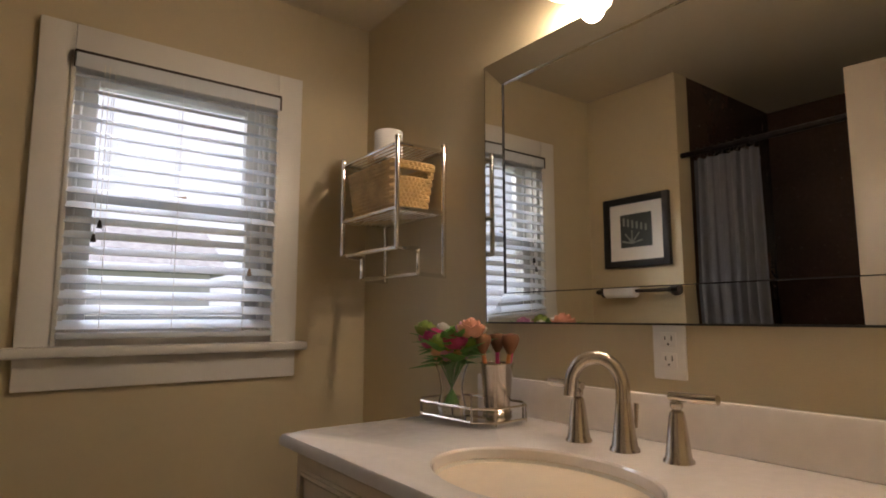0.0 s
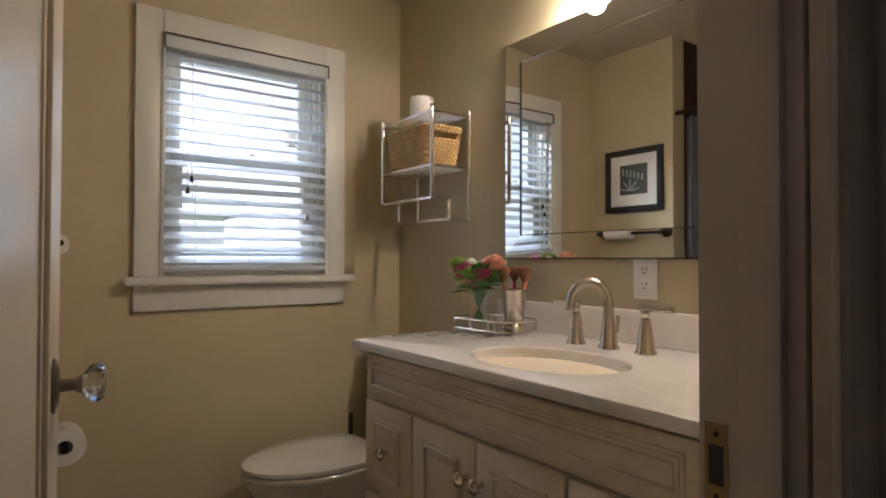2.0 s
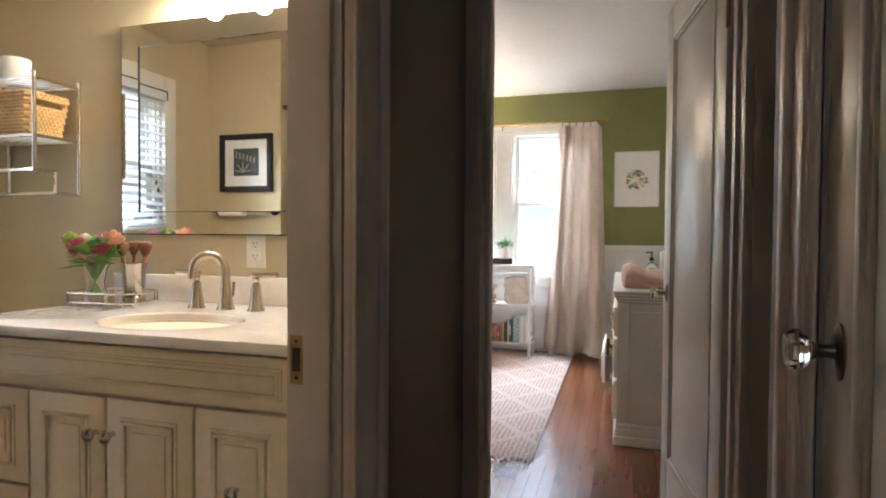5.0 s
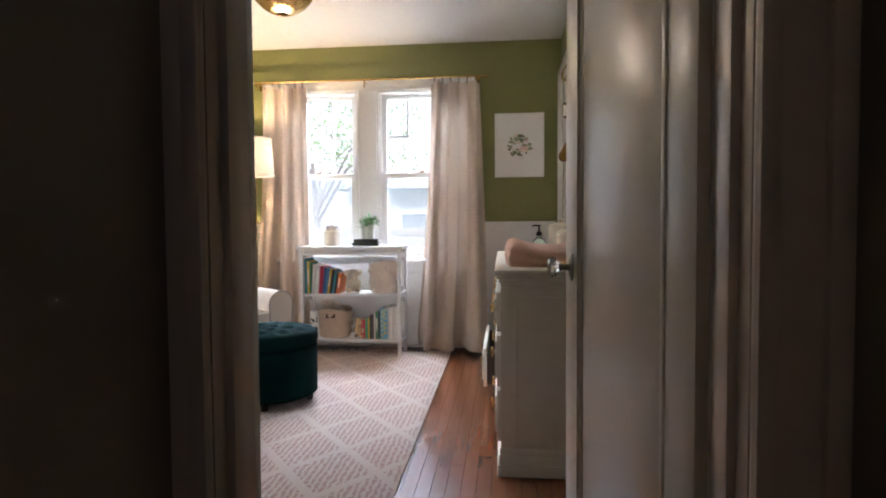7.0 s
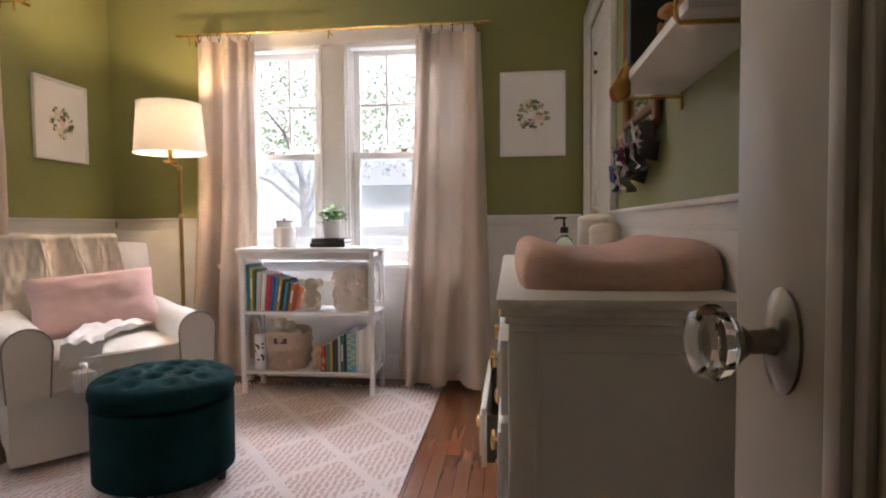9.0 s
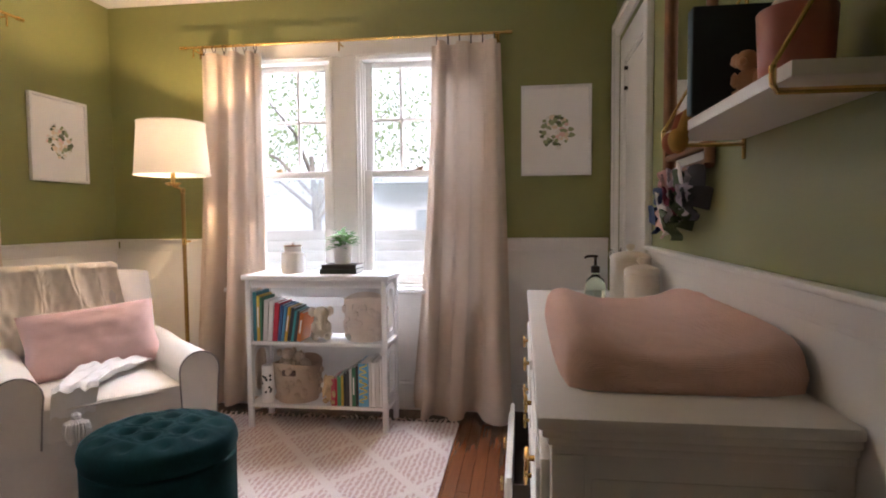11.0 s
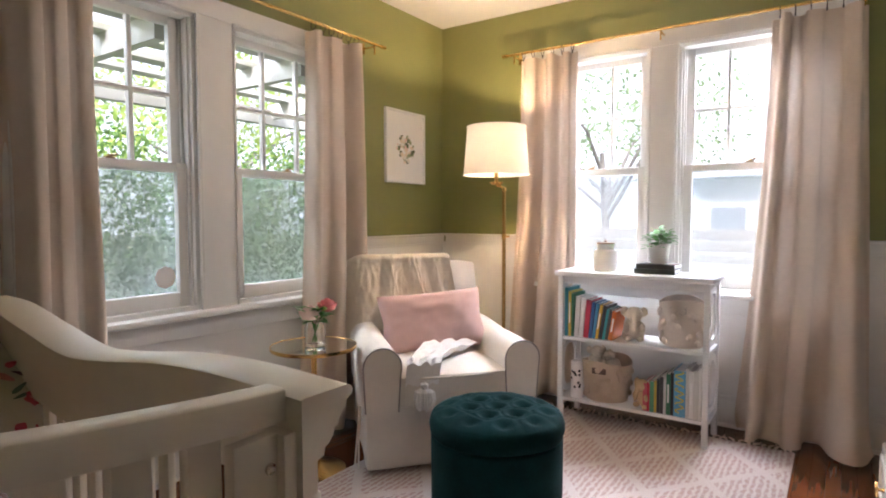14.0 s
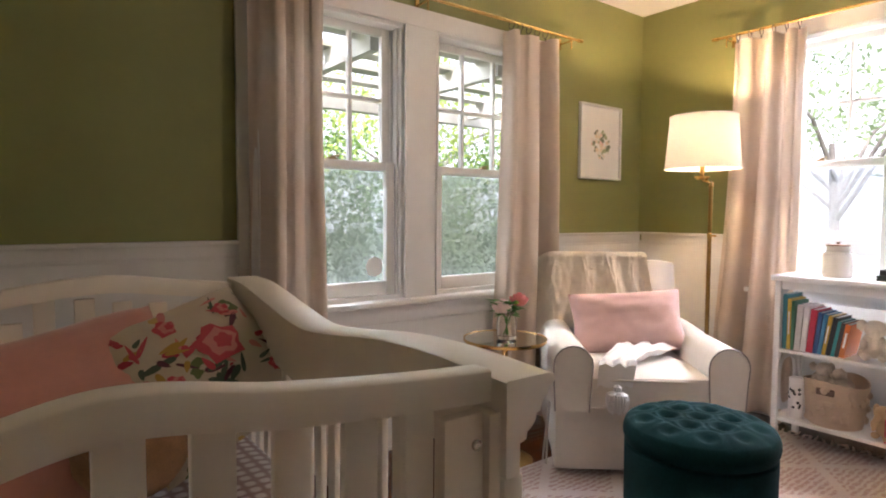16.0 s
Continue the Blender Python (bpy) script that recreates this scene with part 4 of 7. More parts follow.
for z in (0.012, 0.042):
    for p, q in zip(oc, oc[1:] + oc[:1]):
        tube(bm, [(*p, z), (*q, z)], 0.003, 6)
for p in oc:
    tube(bm, [(*p, 0.006), (*p, 0.042)], 0.0028, 6)
part("gallery", bm, NICKEL, tray)
for x, y in ((0.06, 0.09), (0.06, -0.09), (-0.06, 0.09), (-0.06, -0.09)):
    part("foot", ball(bmx(), (x, y, 0.006), 0.006, 1), NICKEL, tray)


def vase_of_flowers(at, blooms, scale=1.0, label="", seed=1, leafy=10, squat=False):
    t = thing("flower_vase", label, "flower vase", at)
    rnd = random.Random(seed)
    s = scale
    prof = [(0.001, 0.0), (0.028, 0.0), (0.032, 0.012), (0.026, 0.035), (0.024, 0.05), (0.030, 0.085), (0.038, 0.105)]
    if squat:
        prof = [(0.001, 0.0), (0.036, 0.0), (0.042, 0.008), (0.043, 0.05), (0.041, 0.080), (0.036, 0.094), (0.038, 0.105)]
    bm = lathe(bmx(), [(r * s, z * s) for r, z in prof] + [((r - 0.003) * s, z * s) for r, z in prof[:2:-1]] + [((prof[2][0] - 0.003) * s, 0.014 * s), (0.001, 0.012 * s)], n=24)
    part("vase", bm, GLASS, t, "clear glass vase")
    bm = bmx()
    heads = []
    for i, (c, r) in enumerate(blooms):
        a = 2.4 * i
        w_ = 0.045 if squat else 0.054
        e = Vector((math.cos(a) * w_ * s * (0.3 + (i % 3) * 0.42), math.sin(a) * w_ * s * (0.3 + (i % 3) * 0.42), ((0.118 if squat else 0.138) + 0.026 * ((i * 7) % 3 - 0.6)) * s))
        tube(bm, [(-e.x * 0.25, -e.y * 0.25, 0.02 * s), (e.x * 0.3, e.y * 0.3, 0.09 * s), e], 0.0018 * s, 5)
        heads.append((e, c, r))
    part("stems", bm, LEAF, t)
    for e, c, r in heads:
        bm = bmx()
        for ring, (n, rr, zz, tilt) in enumerate(((6, 0.22, 0.42, -0.1), (8, 0.48, 0.28, 0.15), (10, 0.70, 0.05, 0.55))):
            for k in range(n):
                a = 2 * math.pi * (k + 0.4 * ring) / n + rnd.uniform(-0.15, 0.15)
                rot = Matrix.Rotation(a, 4, "Z") @ Matrix.Rotation(tilt, 4, "Y")
                ball(bm, e + Vector((math.cos(a) * rr * r * s, math.sin(a) * rr * r * s, zz * r * s)), 0.60 * r * s, 1, 0.26, 0.75, 0.9, 0.1, rot)
        part("bloom", bm, c, t)
    bm = bmx()
    for k in range(leafy):
        a, l = rnd.uniform(0, 6.28), rnd.uniform(0.05, 0.105) * s
        p = Vector((0, 0, rnd.uniform(0.10, 0.15) * s))
        d = Vector((math.cos(a), math.sin(a), rnd.uniform(-0.25, 0.7))).normalized()
        side = d.cross(Vector((0, 0, 1))).normalized() * 0.017 * s
        q = p + d * l * 0.5
        ring = [bm.verts.new(v) for v in (q - d * l * 0.5, q + side + Vector((0, 0, 0.006 * s)), q + d * l * 0.55, q - side + Vector((0, 0, 0.006 * s)))]
        bm.faces.new(ring)
    thick(bm, 0.0008)
    part("leaves", bm, LEAF, t)
    return t


MAGENTA, LILAC, BLUSHROSE, LIME = tint("magenta_petal", (0.45, 0.03, 0.16)), tint("lilac_petal", (0.55, 0.22, 0.42)), tint("peach_petal", (0.66, 0.30, 0.20)), tint("lime_petal", (0.25, 0.34, 0.06))
WHITEPETAL, PINKPETAL = tint("white_petal", (0.74, 0.72, 0.66)), tint("pink_petal", (0.74, 0.38, 0.40))
vase_of_flowers((1.062, 1.520, VZ + 0.015), [(LILAC, 0.034), (MAGENTA, 0.036), (BLUSHROSE, 0.032), (BLUSHROSE, 0.034), (LIME, 0.024), (WHITEPETAL, 0.018), (LIME, 0.022), (MAGENTA, 0.030), (LILAC, 0.026), (BLUSHROSE, 0.034), (LIME, 0.026), (WHITEPETAL, 0.02), (LILAC, 0.028), (BLUSHROSE, 0.030), (LIME, 0.026), (BLUSHROSE, 0.028), (LIME, 0.024)], 1.12, "bouquet of pink and peach flowers in a glass vase", 2, 90)
cup = thing("brush_cup", "silver cup full of make-up brushes on the tray", "cup", (1.138, 1.440, VZ + 0.015))
part("cup", lathe(bmx(), [(r * 1.18, z * 1.15) for r, z in ((0.001, 0), (0.029, 0), (0.031, 0.006), (0.025, 0.012), (0.027, 0.02), (0.033, 0.10), (0.036, 0.104), (0.033, 0.105), (0.030, 0.1), (0.024, 0.02), (0.001, 0.018))], n=28), NICKEL, cup)
TAN = tint("brush_hair", (0.22, 0.10, 0.05), 0.9)
for i, (hx, hy, c) in enumerate(((0.012, 0.012, (0.5, 0.02, 0.12)), (-0.014, 0.004, (0.5, 0.16, 0.05)), (0.004, -0.014, (0.55, 0.2, 0.05)), (-0.004, 0.016, (0.03, 0.02, 0.02)), (0.014, -0.006, (0.6, 0.05, 0.15)))):
    b = thing("makeup_brush", "make-up brush with a coloured handle and brown bristles", "brush", (1.138 + hx, 1.440 + hy, VZ + 0.036), group="make-up brushes")
    part("handle", tube(bmx(), [(0, 0, 0), (hx * 1.5, hy * 1.5, 0.125)], 0.0055, 8), tint("brush_handle", c, 0.3), b)
    part("bristles", lathe(bmx(), [(0.005, 0), (0.012, 0.012), (0.021, 0.032), (0.018, 0.046), (0.002, 0.05)], (hx * 1.5, hy * 1.5, 0.120), 12), TAN, b)

# chrome wall rack with basket
RX0, RX1, RY0, RY1 = 1.060, MX - 0.006, 1.775, 2.115
rack = thing("wall_rack", "chrome two-tier wall rack with towel bars", "rack", (0, 0, 0))
for x, y, zlo in ((RX0, RY0, 1.330), (RX0, RY1, 1.330), (RX1 - 0.006, RY0, 1.250), (RX1 - 0.006, RY1, 1.250)):
    bm = tube(bmx(), [(x, y, zlo), (x, y, 1.652)], 0.0075, 10)
    ball(bm, (x, y, 1.657), 0.010, 2, 1, 1, 0.7)
    part("post", bm, CHROME, rack)
for z in (1.638, 1.446):
    bm = bmx()
    for p, q in (((RX0, RY0), (RX0, RY1)), ((RX1 - 0.006, RY0), (RX1 - 0.006, RY1)), ((RX0, RY0), (RX1, RY0)), ((RX0, RY1), (RX1, RY1))):
        tube(bm, [(*p, z), (*q, z)], 0.006, 8)
    s = part("shelf_rim", bm, CHROME, rack)
    for k in range(8):
        x = RX0 + (k + 1) * (RX1 - RX0) / 9
        part("wire", tube(bmx(), [(x, RY0, z - 0.004), (x, RY1, z - 0.004)], 0.0022, 6), CHROME, s)
bm = tube(bmx(), [(RX0, RY0, 1.330), (RX0, RY1, 1.330)], 0.0065, 8)
part("towel_bar", bm, CHROME, rack)
for y in (RY0, RY1):
    bm = bmx()
    tube(bm, [(RX0, y, 1.330), (RX0 + 0.075, y, 1.330)], 0.0065, 8), tube(bm, [(RX0 + 0.075, y, 1.330), (RX0 + 0.075, y, 1.256)], 0.0065, 8), tube(bm, [(RX0 + 0.075, y, 1.256), (RX1, y, 1.252)], 0.0065, 8)
    part("bracket", bm, CHROME, rack)
part("towel_bar", tube(bmx(), [(RX0 + 0.075, RY0 - 0.0, 1.256), (RX0 + 0.075, RY1 + 0.0, 1.256)], 0.0065, 8), CHROME, rack)


def woven_basket(at, w, d, h, label):
    """A tapered rectangular basket of stacked coils of rope."""
    t = thing("basket", label, "basket", at)
    rows, bm = 13, bmx()
    for k in range(rows):
        f = 0.82 + 0.18 * k / (rows - 1)
        a, b, z = w / 2 * f, d / 2 * f, 0.007 + k * (h - 0.014) / (rows - 1)
        n, pts = 60, []
        for i in range(n + 1):
            u = 2 * math.pi * i / n
            c, s = math.cos(u), math.sin(u)
            k1 = max(abs(c), abs(s))
            x, y = c / k1 * a, s / k1 * b
            wob = 0.0022 * (1 if (i + k) % 2 else -1)
            pts.append((x + wob * c, y + wob * s, z))
        hole = k in (rows - 4, rows - 3)
        if hole:
            seg = [p for p in pts[:-1]]
            run = [p for p in seg if not (p[1] < 0 and abs(p[0]) < 0.045)]
            start = next(i for i, p in enumerate(seg) if p[1] < 0 and p[0] > 0.045 and seg[i - 1][1] < 0 and abs(seg[i - 1][0]) <= 0.045) if any(p[1] < 0 and abs(p[0]) < 0.045 for p in seg) else 0
            run = seg[start:] + seg[:start]
            run = [p for p in run if not (p[1] < 0 and abs(p[0]) < 0.045)]
            tube(bm, run, 0.0085, 6)
        else:
            tube(bm, pts, 0.0085, 6)
    part("weave", bm, WICKER, t)
    part("base", box(bmx(), (-w * 0.40, -d * 0.40, 0.0), (w * 0.40, d * 0.40, 0.008)), WICKER, t)


woven_basket(((RX0 + RX1) / 2 - 0.002, 1.955, 1.447), 0.150, 0.29, 0.155, "woven seagrass basket with handle cut-outs on the rack")


def paper_roll(at, m, label="white roll of toilet paper"):
    t = thing("toilet_roll", label, "toilet paper")
    t.matrix_world = m
    part("paper", lathe(bmx(), [(0.021, 0), (0.054, 0.0), (0.056, 0.003), (0.056, 0.099), (0.054, 0.102), (0.021, 0.102), (0.020, 0.05), (0.021, 0)], n=28, cap=False), PAPER, t)
    part("core", lathe(bmx(), [(0.020, 0.001), (0.020, 0.101)], n=20, cap=False), tint("card_core", (0.35, 0.25, 0.16), 0.9), t)


paper_roll(None, Matrix.Translation((1.15, 1.975, 1.641)) @ Matrix.Diagonal((0.84, 0.84, 0.95, 1)))
tp = thing("paper_holder", "dark metal wall-mounted toilet paper holder", "paper holder", (0.005, BNY - 0.001, 0.555))
part("peg", tube(bmx(), [(0, 0, 0), (0, -0.15, 0)], 0.012, 10), IRON, tp)
part("rosette", lathe(bmx(), [(0.001, 0), (0.03, 0), (0.026, 0.008), (0.001, 0.01)], n=18), IRON, tp, m=pose(0, 0, 0, 90, 0, 0))
paper_roll(None, pose(0.005, BNY - 0.03, 0.555, 90, 0, 0), "white roll of toilet paper on its wall holder")

# toilet against the mirror wall
toi = thing("toilet", "white porcelain toilet with the lid closed", "toilet", (0.73, 2.02, 0))


def egg(t, a, b, x0):
    c, s = math.cos(t), math.sin(t)
    if c < 0:
        return x0 + a * c, b * s * (1 + 0.10 * c)
    return x0 + a * 0.84 * c ** 0.45, b * math.copysign(abs(s) ** 0.55, s) * (1 - 0.12 * c)


def egg_rings(bm, specs, n=40):
    rs = [[bm.verts.new((*egg(2 * math.pi * k / n, a, b, x0), z)) for k in range(n)] for a, b, x0, z in specs]
    for q, w in zip(rs, rs[1:]):
        for k in range(n):
            bm.faces.new((q[k], q[(k + 1) % n], w[(k + 1) % n], w[k]))
    bm.faces.new(rs[0][::-1]), bm.faces.new(rs[-1])
    return bm


part("bowl", egg_rings(bmx(), [(0.17, 0.10, 0.08, 0.0), (0.16, 0.095, 0.07, 0.05), (0.17, 0.10, 0.06, 0.18), (0.22, 0.15, 0.03, 0.30), (0.245, 0.178, 0.01, 0.37), (0.248, 0.182, 0.01, 0.388)]), PORCELAIN, toi)
part("seat", egg_rings(bmx(), [(0.25, 0.184, 0.008, 0.390), (0.256, 0.188, 0.008, 0.396), (0.256, 0.188, 0.008, 0.408), (0.25, 0.184, 0.008, 0.412)]), PORCELAIN, toi)
part("lid", egg_rings(bmx(), [(0.25, 0.184, 0.008, 0.415), (0.257, 0.189, 0.008, 0.420), (0.255, 0.187, 0.008, 0.432), (0.235, 0.17, 0.01, 0.440), (0.12, 0.08, 0.02, 0.444)]), PORCELAIN, toi)
tank = part("tank", box(bmx(), (0.315, -0.205, 0.38), (0.503, 0.205, 0.72), 0.02, 3), PORCELAIN, toi)
part("tank_lid", box(bmx(), (0.302, -0.215, 0.72), (0.507, 0.215, 0.75), 0.01, 2), PORCELAIN, toi)
part("flush_lever", tube(bmx(), [(0.315, 0.15, 0.665), (0.29, 0.15, 0.665), (0.282, 0.09, 0.66)], 0.006, 8), NICKEL, tank)
part("pedestal", box(bmx(), (0.15, -0.10, 0.0), (0.45, 0.10, 0.38), 0.04, 3), PORCELAIN, toi)
pl = thing("toilet_brush", "dark toilet brush in a holder beside the toilet", "toilet brush", (0.965, 2.20, 0))
part("holder", lathe(bmx(), [(0.001, 0), (0.045, 0), (0.05, 0.02), (0.042, 0.2), (0.03, 0.22), (0.001, 0.22)], n=20), IRON, pl)
part("handle", tube(bmx(), [(0, 0, 0.2), (0, 0, 0.50)], 0.009, 10), BLACK, pl)

# blinds
bl = thing("window_blind", "white slatted blind, lowered with its slats open", "blind", (0, 0, 0))
bx0, bx1, by = BWIN[0][0] + 0.006, BWIN[0][1] - 0.006, BNY - 0.012
part("headrail", box(bmx(), (bx0, by - 0.028, 1.832), (bx1, by + 0.022, 1.876), 0.003), SLAT, bl)
bm = bmx()
box(bm, (bx0 - 0.004, by - 0.030, 1.876), (bx1 + 0.004, by - 0.022, 1.882)), box(bm, (bx0 - 0.005, by - 0.030, 1.832), (bx0 - 0.001, by - 0.024, 1.876)), box(bm, (bx1 + 0.001, by - 0.030, 1.832), (bx1 + 0.005, by - 0.024, 1.876))
part("headrail_edge", bm, IRON, bl, "dark bracket edge round the headrail")
ns = 18
for k in range(ns):
    z = 1.108 + k * (1.818 - 1.108) / (ns - 1)
    bm = bmx()
    sheet(bm, lambda u, v: (bx0 + u * (bx1 - bx0), by - 0.024 + 0.048 * v, 0.003 * math.sin(math.pi * v) + 0.026 * (v - 0.5)), 1, 4)
    thick(bm, 0.002)
    s = part("slat", bm, SLAT, bl)
    s.location.z = z
part("bottom_rail", box(bmx(), (bx0, by - 0.026, 1.070), (bx1, by + 0.022, 1.088), 0.004), SLAT, bl)
for x in (bx0 + 0.10, (bx0 + bx1) / 2 - 0.01, bx1 - 0.10):
    bm = bmx()
    for y in (by - 0.026, by + 0.025):
        tube(bm, [(x, y, 1.08), (x, y, 1.835)], 0.0011, 5)
    part("ladder_cord", bm, PAPER, bl)
for x, z, c in ((bx0 + 0.085, 1.40, IRON), (bx0 + 0.072, 1.36, IRON), (bx1 - 0.085, 1.285, tint("tan_tassel", (0.35, 0.24, 0.15)))):
    cords = part("pull_cord", tube(bmx(), [(x, by - 0.032, 1.85), (x, by - 0.032, z)], 0.0012, 5), PAPER, bl)
    part("tassel", lathe(bmx(), [(0.003, 0.0), (0.008, -0.022), (0.001, -0.024)], (x, by - 0.032, z), 12), c, cords)

# what the mirror shows
def framed_print(name, label, cat, m, w, h, border, mount, frame_mat, art):
    """A frame in the local xz plane facing local -y, with a mount and an inner picture made by art(parent)."""
    t = thing(name, label, cat)
    t.matrix_world = m
    bm = bmx()
    for p, q in (((-w / 2, -h / 2), (-w / 2 + border, h / 2)), ((w / 2 - border, -h / 2), (w / 2, h / 2)), ((-w / 2 + border, -h / 2), (w / 2 - border, -h / 2 + border)), ((-w / 2 + border, h / 2 - border), (w / 2 - border, h / 2))):
        box(bm, (p[0], -0.022, p[1]), (q[0], 0.0, q[1]), 0.002)
    part("frame", bm, frame_mat, t)
    part("mount", box(bmx(), (-w / 2 + border, -0.010, -h / 2 + border), (w / 2 - border, -0.002, h / 2 - border)), PAPER, t, "white paper mount")
    art(t)
    return t


def street_art(t):
    b = part("print", box(bmx(), (-0.085, -0.012, -0.075), (0.085, -0.0105, 0.085)), tint("dark_print", (0.05, 0.055, 0.05)), t, "dark photograph of a building")
    pale = tint("pale_print", (0.30, 0.31, 0.27))
    for k in range(6):
        x = -0.06 + k * 0.024
        part("window", box(bmx(), (x, -0.0130, 0.0 + 0.006 * k), (x + 0.010, -0.0121, 0.03 + 0.008 * k)), pale, b)
    bm = bmx()
    for a in range(5):
        u = math.pi * a / 4
        tube(bm, [(0.02, -0.0125, -0.055), (0.02 + 0.055 * math.cos(u), -0.0125, -0.055 + 0.05 * math.sin(u) + 0.012)], 0.004, 5)
    part("shape", bm, pale, b)


framed_print("framed_print", "black-framed photograph with a white mount", "picture", pose(BWX, 2.005, 1.535, 0, 0, 90), 0.355, 0.337, 0.032, 0.05, BLACK, street_art)
tb = thing("towel_bar", "bronze towel bar with a rolled pale towel", "towel bar", (BWX, 0, 1.15))
bm = tube(bmx(), [(0.06, 1.80, 0), (0.06, 2.20, 0)], 0.008, 10)
part("bar", bm, IRON, tb)
for y in (1.81, 2.19):
    part("bracket", tube(bmx(), [(0, y, 0), (0.012, y, 0), (0.02, y, 0), (0.06, y, 0)], [0.03, 0.03, 0.012, 0.012], 12), IRON, tb)
tw = thing("rolled_towel", "pale fringed towel rolled over the bar", "towel", (BWX + 0.06, 2.06, 1.15))
part("cloth", tube(bmx(), [(0, -0.08, 0.0), (0, 0.08, 0.0)], 0.03, 16), WHITEKNIT, tw)
rod = thing("shower_rod", "bronze shower curtain rod", "curtain rod", (BWX - 0.03, 0, 1.855))
part("rod", tube(bmx(), [(0, BSY, 0), (0, 1.78, 0)], 0.012, 12), IRON, rod)
sh = thing("wall_shower", "bronze shower head on the alcove wall", "shower", (-0.42, 1.78, 1.93))
part("arm", tube(bmx(), [(0, 0, 0), (0, -0.10, 0.02), (0, -0.16, -0.03)], 0.010, 10), IRON, sh)
part("rose", lathe(bmx(), [(0.012, 0), (0.02, -0.01), (0.042, -0.045), (0.040, -0.05), (0.001, -0.05)], (0, -0.165, -0.03), 20), IRON, sh)


def hanging_cloth(bm, a, b, z0, z1, folds, depth, flare=0.25, seed=0, n=96, nv=26, puddle=0.0, out=(0, 0, 0), gather=1.0):
    """A gathered cloth between two plan points; folds deepen and wander towards the hem."""
    a, b = Vector(a), Vector(b)
    d = (b - a).normalized()
    nrm = Vector((-d.y, d.x, 0))
    L = (b - a).length

    def f(u, v):
        z = z1 + (z0 - z1) * v
        ph = 2 * math.pi * folds * (u + 0.05 * math.sin(5 * u + seed) + 0.03 * math.sin(3 * v + 7 * u + seed) * v) + 1.1 * math.sin(3.1 * u + seed)
        amp = depth * (0.5 + 0.6 * v) * (0.8 + 0.45 * math.sin(6.5 * u + seed * 2 + 1.5 * v))
        w = 1 + flare * v ** 1.3
        c = (u - 0.5) * L * w + L / 2
        p = a + d * (c - 0.11 * depth * math.sin(2 * ph)) + nrm * amp * (math.sin(ph) + 0.08 * math.sin(2.3 * ph + seed))
        p += Vector(out) * v * v
        if puddle:
            k = max(0.0, (v - 0.93) / 0.07)
            p += nrm * puddle * k * k * (0.6 + 0.4 * math.sin(ph + 1.0)) + d * puddle * 0.5 * k * k * math.sin(0.7 * ph + seed)
        wr = 0.004 * noise.noise(Vector((u * 9, v * 7, seed)))
        hem = 0.012 * math.sin(ph * 0.5 + seed) if v > 0.98 else 0
        return (p.x + nrm.x * wr, p.y + nrm.y * wr, z + hem)
    sheet(bm, f, n, nv)
    return bm


sc = thing("shower_curtain", "grey cloth shower curtain drawn to one side", "shower curtain", (0, 0, 0))
part("cloth", hanging_cloth(bmx(), (BWX - 0.03, 1.72, 0), (BWX - 0.03, 1.45, 0), 0.12, 1.822, 7, 0.03, 0.12, 1.0), GREYCLOTH, sc)
for k in range(8):
    y = 1.70 - k * 0.033
    bm = tube(bmx(), [(BWX - 0.03 + 0.02 * math.cos(q), y, 1.850 + 0.024 * math.sin(q)) for q in [2 * math.pi * i / 12 for i in range(13)]], 0.0025, 6)
    part("ring", bm, IRON, sc)
tubt = thing("bathtub", "white built-in bathtub in the tiled alcove", "bathtub", (0, 0, 0))
bm = bmx()
box(bm, (BWX - 0.07, BSY + 0.005, 0), (BWX - 0.01, 1.775, 0.5), 0.02, 3), box(bm, (-0.99, BSY + 0.005, 0), (-0.92, 1.775, 0.5), 0.02, 3), box(bm, (-0.92, BSY + 0.005, 0.0), (BWX - 0.07, 1.775, 0.12))
box(bm, (-0.92, BSY + 0.005, 0.12), (BWX - 0.07, BSY + 0.08, 0.5)), box(bm, (-0.92, 1.70, 0.12), (BWX - 0.07, 1.775, 0.5))
part("tub", bm, PORCELAIN, tubt)

# ---------------- nursery ----------------
rug = thing("rug", "blush and cream trellis rug with knotted fringe", "rug", (3.74, 1.36, 0))
part("woven_body", box(bmx(), (-1.30, -1.065, 0.0), (1.29, 0.61, 0.012), 0.004), RUG, rug)
for nm, x, s in (("fringe", 1.29, 1), ("fringe", -1.30, -1)):
    bm, rnd = bmx(), random.Random(4 + s)
    for k in range(52):
        y = -1.05 + k * 0.032
        e = (x + s * rnd.uniform(0.05, 0.085), y + rnd.uniform(-0.03, 0.03), 0.004)
        tube(bm, [(x, y, 0.007), (x + s * 0.02, y + rnd.uniform(-0.008, 0.008), 0.010), (x + s * 0.045, (y + e[1]) / 2 + rnd.uniform(-0.012, 0.012), 0.007), e], [0.004, 0.006, 0.004, 0.003], 5)
    part(nm, bm, FELT, rug, "cream knotted cotton fringe")

# glider chair, facing the crib
ch = thing("armchair", "white slipcovered glider armchair with grey piping", "armchair", (4.205, 1.845, 0), -41)
W, D = 0.40, 0.37


def skirt(u, v):
    # four sides with a slight flare and soft pleats
    per = [(-W, -D), (W, -D), (W - 0.02, D), (-W + 0.02, D), (-W, -D)]
    k = min(int(u * 4), 3)
    t = u * 4 - k
    x, y = per[k][0] + (per[k + 1][0] - per[k][0]) * t, per[k][1] + (per[k + 1][1] - per[k][1]) * t
    z = 0.315 - 0.275 * v
    fl = 0.985 - 0.005 * v + 0.006 * math.sin(60 * u) * v
    return (x * fl, y * fl, z)


